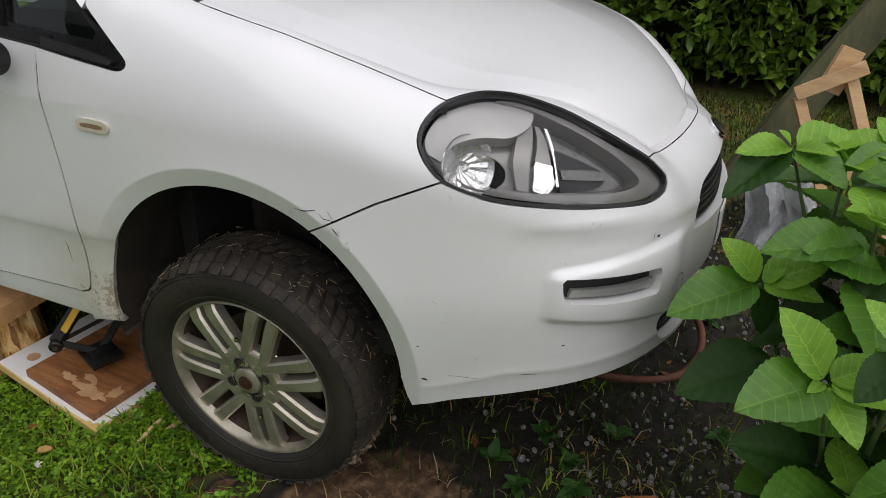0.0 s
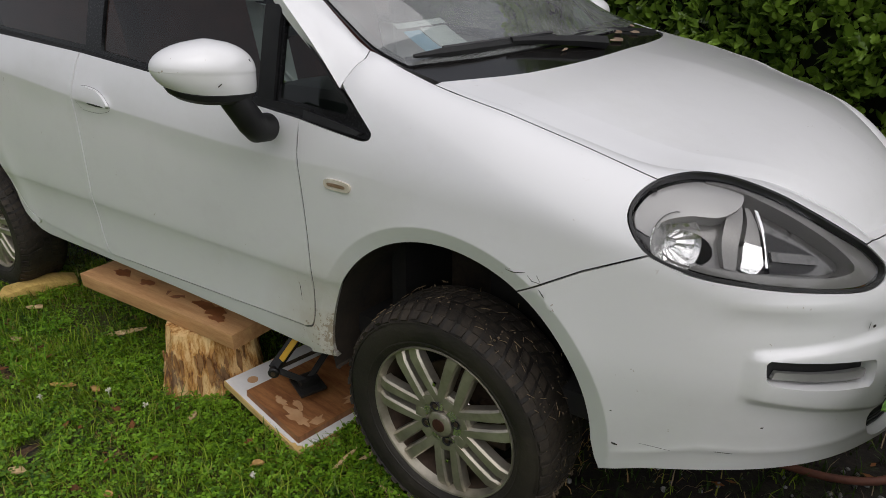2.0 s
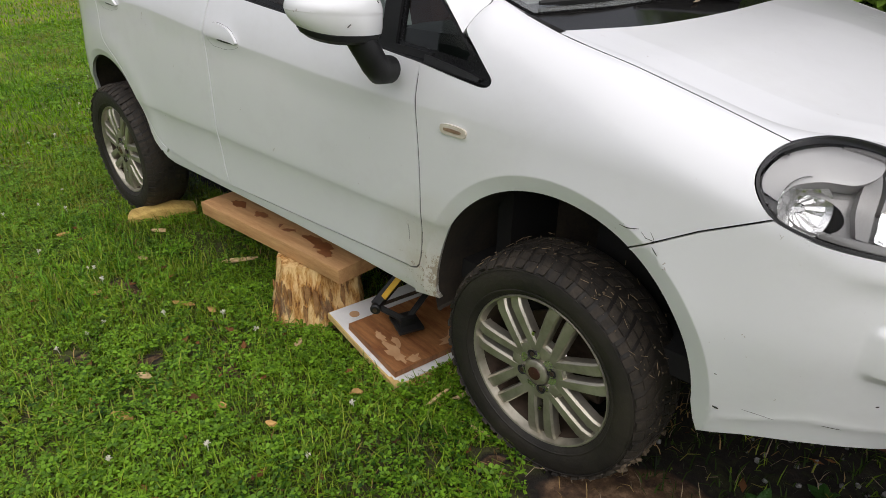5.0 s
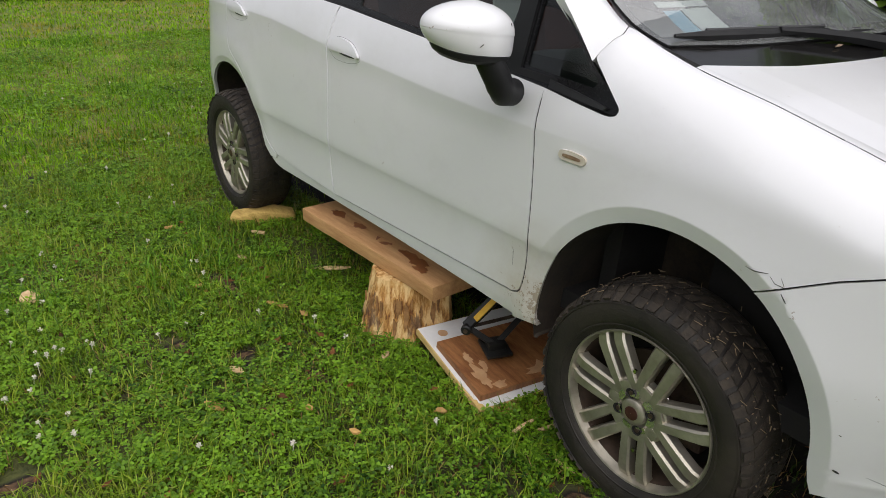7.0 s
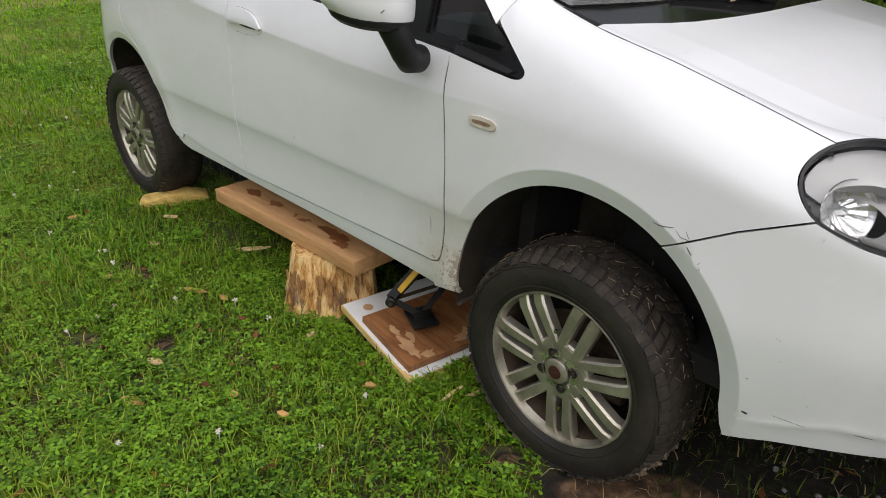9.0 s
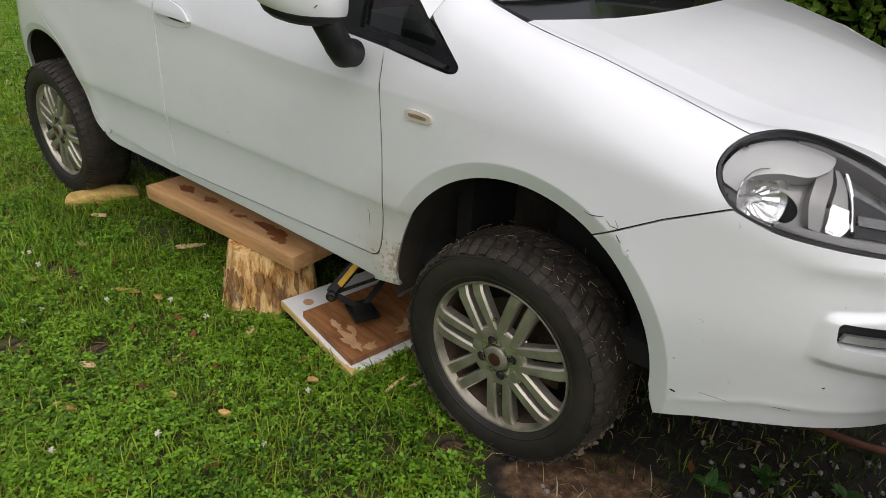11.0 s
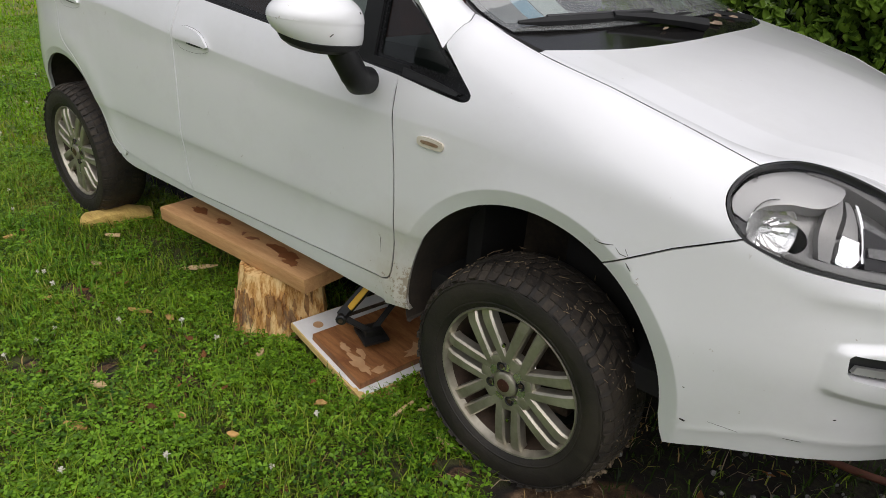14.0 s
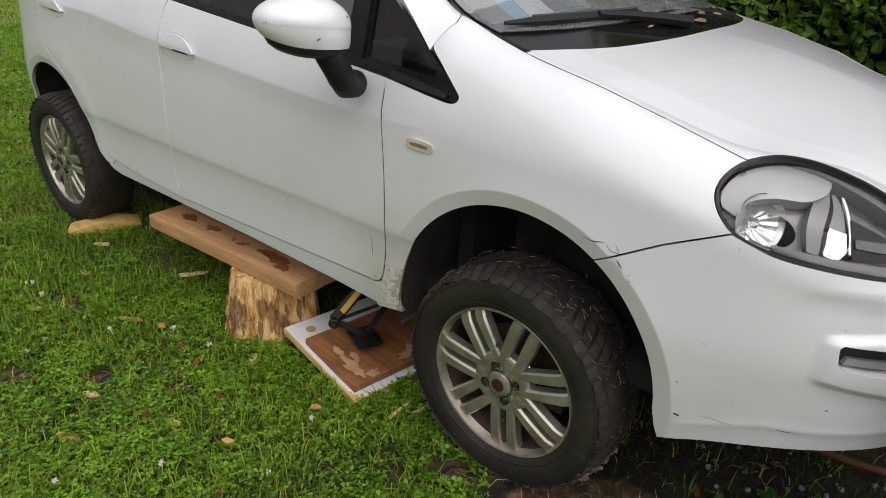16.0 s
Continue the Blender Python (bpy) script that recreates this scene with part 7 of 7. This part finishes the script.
RUST = surface("terracotta_pipe", (0.06, 0.018, 0.010), (0.16, 0.055, 0.028), 12, 0.75, grain=80)
bm = bmesh.new()
cp = [(0.90, 0.30), (0.945, 0.22), (0.978, 0.12), (0.975, 0.02), (0.93, -0.06), (0.86, -0.11), (0.77, -0.14), (0.66, -0.15)]
pts = rounded([(x, y) for x, y in cp], False, 0.02)
tube(bm, [(p[0], p[1], 0.03 + 0.05 * max(0, math.sin((p[1] + 0.05) * 6))) for p in pts], 0.0115, 10)
tagged(part("bent_pipe", bm, RUST, None, smooth=50), "bent rusty brown pipe lying under the bumper", "pipe")

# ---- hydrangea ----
# the third leaf green is a darkened copy: shade low in the bush, as colour
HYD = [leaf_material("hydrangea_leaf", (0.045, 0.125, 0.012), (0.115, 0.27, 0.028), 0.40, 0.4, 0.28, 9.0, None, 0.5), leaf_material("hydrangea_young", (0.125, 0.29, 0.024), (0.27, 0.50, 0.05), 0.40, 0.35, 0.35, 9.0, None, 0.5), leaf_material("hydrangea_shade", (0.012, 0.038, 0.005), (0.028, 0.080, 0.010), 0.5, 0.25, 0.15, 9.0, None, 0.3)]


def leaf_mesh(name, length, width, droop, fold):
    """A toothed oval leaf with sunken veins, stalk at the origin, pointing along +x."""
    bm = bmesh.new()
    rows_ = []
    N, Mc = 26, 5
    for i in range(N + 1):
        t = i / N
        h = width * 0.5 * (math.sin(math.pi * min(1, t ** 0.80)) ** 0.72) * (1 - 0.15 * t)
        h *= 1 + (0.035 if i % 2 else -0.02) if 1 < i < N - 1 else 1
        row = []
        for j in range(-Mc, Mc + 1):
            s = j / Mc
            y = s * max(h, 0.0004)
            vein = 0.5 + 0.5 * math.cos(2 * math.pi * (t * 7 - abs(s) * 1.6))
            z = fold * abs(s) * h + droop * (-(t ** 2)) * length + 0.0042 * vein * (1 - abs(s) * 0.4) - 0.003 * (1 if j == 0 else 0) + 0.05 * length * math.sin(t * 5 + s) * abs(s) * 0.5
            row.append(bm.verts.new((t * length * (1 - 0.12 * droop * t), y, z)))
        rows_.append(row)
    for r0, r1 in zip(rows_, rows_[1:]):
        for j in range(2 * Mc):
            bm.faces.new((r0[j], r1[j], r1[j + 1], r0[j + 1]))
    for f in bm.faces:
        f.smooth = True
    mesh = bpy.data.meshes.new(name)
    bm.to_mesh(mesh)
    bm.free()
    return mesh


hydrangea = thing("hydrangea", (1.25, -0.45, 0), "leafy green hydrangea bush with broad toothed leaves, not flowering", "shrub")
LEAVES = {}
for kind_ in range(3):
    LEAVES[kind_] = [leaf_mesh("leaf", 0.140 * k, 0.110 * k * w, dr, 0.28) for k, w, dr in ((1.0, 1.0, 0.28), (0.92, 1.08, 0.42), (1.08, 0.95, 0.12))]
    for me in LEAVES[kind_]:
        me.materials.append(HYD[kind_])
TIPS = [(1.3, -0.88, 0.58), (1.22, -0.7, 0.56), (1.35, -0.68, 0.84), (1.2, -0.52, 0.78), (1.15, -0.62, 0.84), (1.2, -0.82, 0.44), (1.28, -0.72, 0.72), (1.3, -0.55, 0.93), (1.12, -0.42, 0.86), (1.4, -0.75, 0.6), (1.42, -0.5, 0.85), (1.22, -0.3, 0.75), (1.36, -0.95, 0.45), (1.5, -0.62, 0.7), (1.18, -0.62, 0.3)]
hr = random.Random(4)
STEM_GREEN = surface("hydrangea_stem", (0.05, 0.10, 0.03), (0.13, 0.19, 0.06), 20, 0.6)
for i, tip in enumerate(TIPS):
    tip = Vector(tip)
    foot = Vector((1.25 + hr.uniform(-0.12, 0.15), -0.45 + hr.uniform(-0.15, 0.12), -0.01))
    mid = foot.lerp(tip, 0.55) + Vector((hr.uniform(-0.03, 0.03), hr.uniform(-0.03, 0.03), 0.05))
    path = [foot.lerp(mid, k / 5) * (1 - k / 5) + mid.lerp(tip, k / 5) * (k / 5) for k in range(6)]
    bm = bmesh.new()
    tube(bm, path, [0.006, 0.006, 0.0055, 0.005, 0.0045, 0.003], 6)
    part("stem", bm, STEM_GREEN, hydrangea, smooth=60)
    turn = hr.uniform(0, 90)
    # kind 2 gives the lower leaves their shade by colour
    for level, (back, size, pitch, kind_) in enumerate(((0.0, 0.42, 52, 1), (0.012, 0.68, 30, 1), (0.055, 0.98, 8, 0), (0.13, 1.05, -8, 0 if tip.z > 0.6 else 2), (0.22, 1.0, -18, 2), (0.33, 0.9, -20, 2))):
        k = 1 - back / max((tip - mid).length + (mid - foot).length, 0.1)
        if k < 0.25:
            continue
        x = k * 5
        p = path[min(int(x), 4)].lerp(path[min(int(x), 4) + 1], x - min(int(x), 4))
        for side in (0, 180):
            az_ = turn + 90 * level + side + hr.uniform(-14, 14)
            ob = new("leaf", LEAVES[kind_][hr.randrange(3)])
            ob.parent = hydrangea
            sc = size * hr.uniform(0.88, 1.12)
            ob.matrix_basis = Matrix.Translation(Vector(p) - hydrangea.location) @ pose(0, 0, 0, hr.uniform(-14, 14), -pitch + hr.uniform(-10, 10), az_) @ Matrix.Diagonal((sc, sc, sc, 1)) @ Matrix.Translation((0.018, 0, 0))


# shoots that lean out towards the lawn: each a stem with leaves set by direction, breadth and a colour for age and
# painted shade
def shoot(tip, leaves):
    tip = Vector(tip)
    foot = Vector((1.25 + hr.uniform(-0.1, 0.1), -0.45 + hr.uniform(-0.12, 0.1), -0.01))
    mid = foot.lerp(tip, 0.6) + Vector((0.03, 0, -0.02))
    bm = bmesh.new()
    tube(bm, [foot.lerp(mid, k / 5) * (1 - k / 5) + mid.lerp(tip, k / 5) * (k / 5) for k in range(6)], [0.006, 0.006, 0.0055, 0.005, 0.0045, 0.003], 6)
    part("stem", bm, STEM_GREEN, hydrangea, smooth=60)
    for dx, dy, dz, wide, kind_ in leaves:
        d = Vector((dx, dy, dz))
        x = d.normalized()
        n = Vector((0.10, -0.35, 0.9))
        z = (n - x * n.dot(x)).normalized()
        y = z.cross(x)
        size = d.length / 0.162
        ob = new("leaf", LEAVES[kind_][2])
        ob.parent = hydrangea
        m = Matrix((x * size, y * size * wide * 1.12, z * size)).transposed().to_4x4()
        m.translation = tip - hydrangea.location + x * 0.008
        ob.matrix_basis = m


shoot((1.01, -0.59, 0.675), [(-0.073, 0.01, 0.078, 0.9, 1), (0.11, 0.046, 0.053, 0.8, 1), (0.1, -0.033, 0.016, 0.8, 1), (-0.15, -0.11, -0.028, 0.75, 0), (0.032, 0.006, 0.034, 0.8, 1), (0.03, -0.021, -0.093, 0.8, 2)])
shoot((1.099, -0.85, 0.676), [(-0.075, 0.026, 0.101, 0.85, 1), (0.072, 0.016, 0.053, 0.8, 1), (0.051, -0.072, -0.042, 0.85, 1), (-0.12, -0.105, 0.002, 0.85, 0), (0.096, -0.023, 0.01, 0.8, 1), (-0.024, -0.036, 0.007, 0.6, 1), (0.077, 0.094, 0.004, 0.9, 2)])
shoot((1.02, -0.45, 0.89), [(-0.094, -0.067, 0.009, 0.7, 1), (0.135, 0.098, 0.017, 0.7, 1), (0.064, -0.034, 0.014, 0.8, 1), (-0.024, -0.014, 0.033, 0.7, 1), (0.094, -0.075, -0.026, 0.9, 0), (-0.106, -0.115, -0.062, 0.6, 2)])
shoot((1.223, -0.38, 0.866), [(-0.13, 0.007, 0.043, 0.75, 1), (-0.054, 0.063, 0.069, 0.8, 1), (0.063, 0.046, 0.037, 0.8, 1), (-0.01, -0.067, 0.025, 0.8, 1), (-0.114, -0.095, 0.018, 0.75, 0), (0.053, -0.086, -0.041, 0.9, 0)])
shoot((1.171, -0.88, 0.772), [(-0.058, 0.018, 0.062, 0.8, 1), (0.035, 0.042, 0.048, 0.9, 1), (-0.007, -0.05, 0.017, 0.8, 1), (0.049, -0.044, -0.021, 0.9, 0), (-0.054, -0.06, -0.05, 0.8, 2)])
shoot((1.183, -0.62, 0.758), [(-0.131, -0.059, 0.056, 1.0, 0), (-0.036, -0.071, -0.035, 1.0, 2), (0.075, 0.049, 0.055, 1.0, 0), (0.093, -0.032, -0.009, 1.0, 0)])
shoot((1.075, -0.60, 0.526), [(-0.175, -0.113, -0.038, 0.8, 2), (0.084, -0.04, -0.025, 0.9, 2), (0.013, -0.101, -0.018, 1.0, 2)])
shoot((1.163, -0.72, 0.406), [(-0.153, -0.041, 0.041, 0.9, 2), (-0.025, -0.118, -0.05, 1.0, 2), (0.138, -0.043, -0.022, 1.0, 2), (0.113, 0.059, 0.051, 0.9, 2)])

# broad-leaved weeds on the soil before the bumper
WEED = leaf_material("weed_leaf", (0.02, 0.07, 0.012), (0.07, 0.17, 0.03), 0.5, 0.3, 0.25, 4)
weed_leaf = leaf_mesh("weed_leaf", 0.05, 0.03, 0.3, 0.3)
weed_leaf.materials.append(WEED)
for x, y in ((0.62, -0.42), (0.70, -0.50), (0.80, -0.36), (0.52, -0.56), (1.0, 0.32), (0.90, -0.60), (1.06, -0.25), (0.74, -0.58), (0.60, -0.62)):
    weed = thing("weed", (x, y, lift(x, y)), "low green weed growing on bare soil", "weed", "weeds by the car")
    for k in range(9):
        ob = new("leaf", weed_leaf)
        ob.parent = weed
        sc = hr.uniform(0.5, 1.15)
        ob.matrix_basis = Matrix.Translation((0, 0, hr.uniform(0, 0.02))) @ pose(0, 0, 0, hr.uniform(-15, 15), -hr.uniform(15, 60), 40 * k + hr.uniform(-15, 15)) @ Matrix.Diagonal((sc, sc, sc, 1))
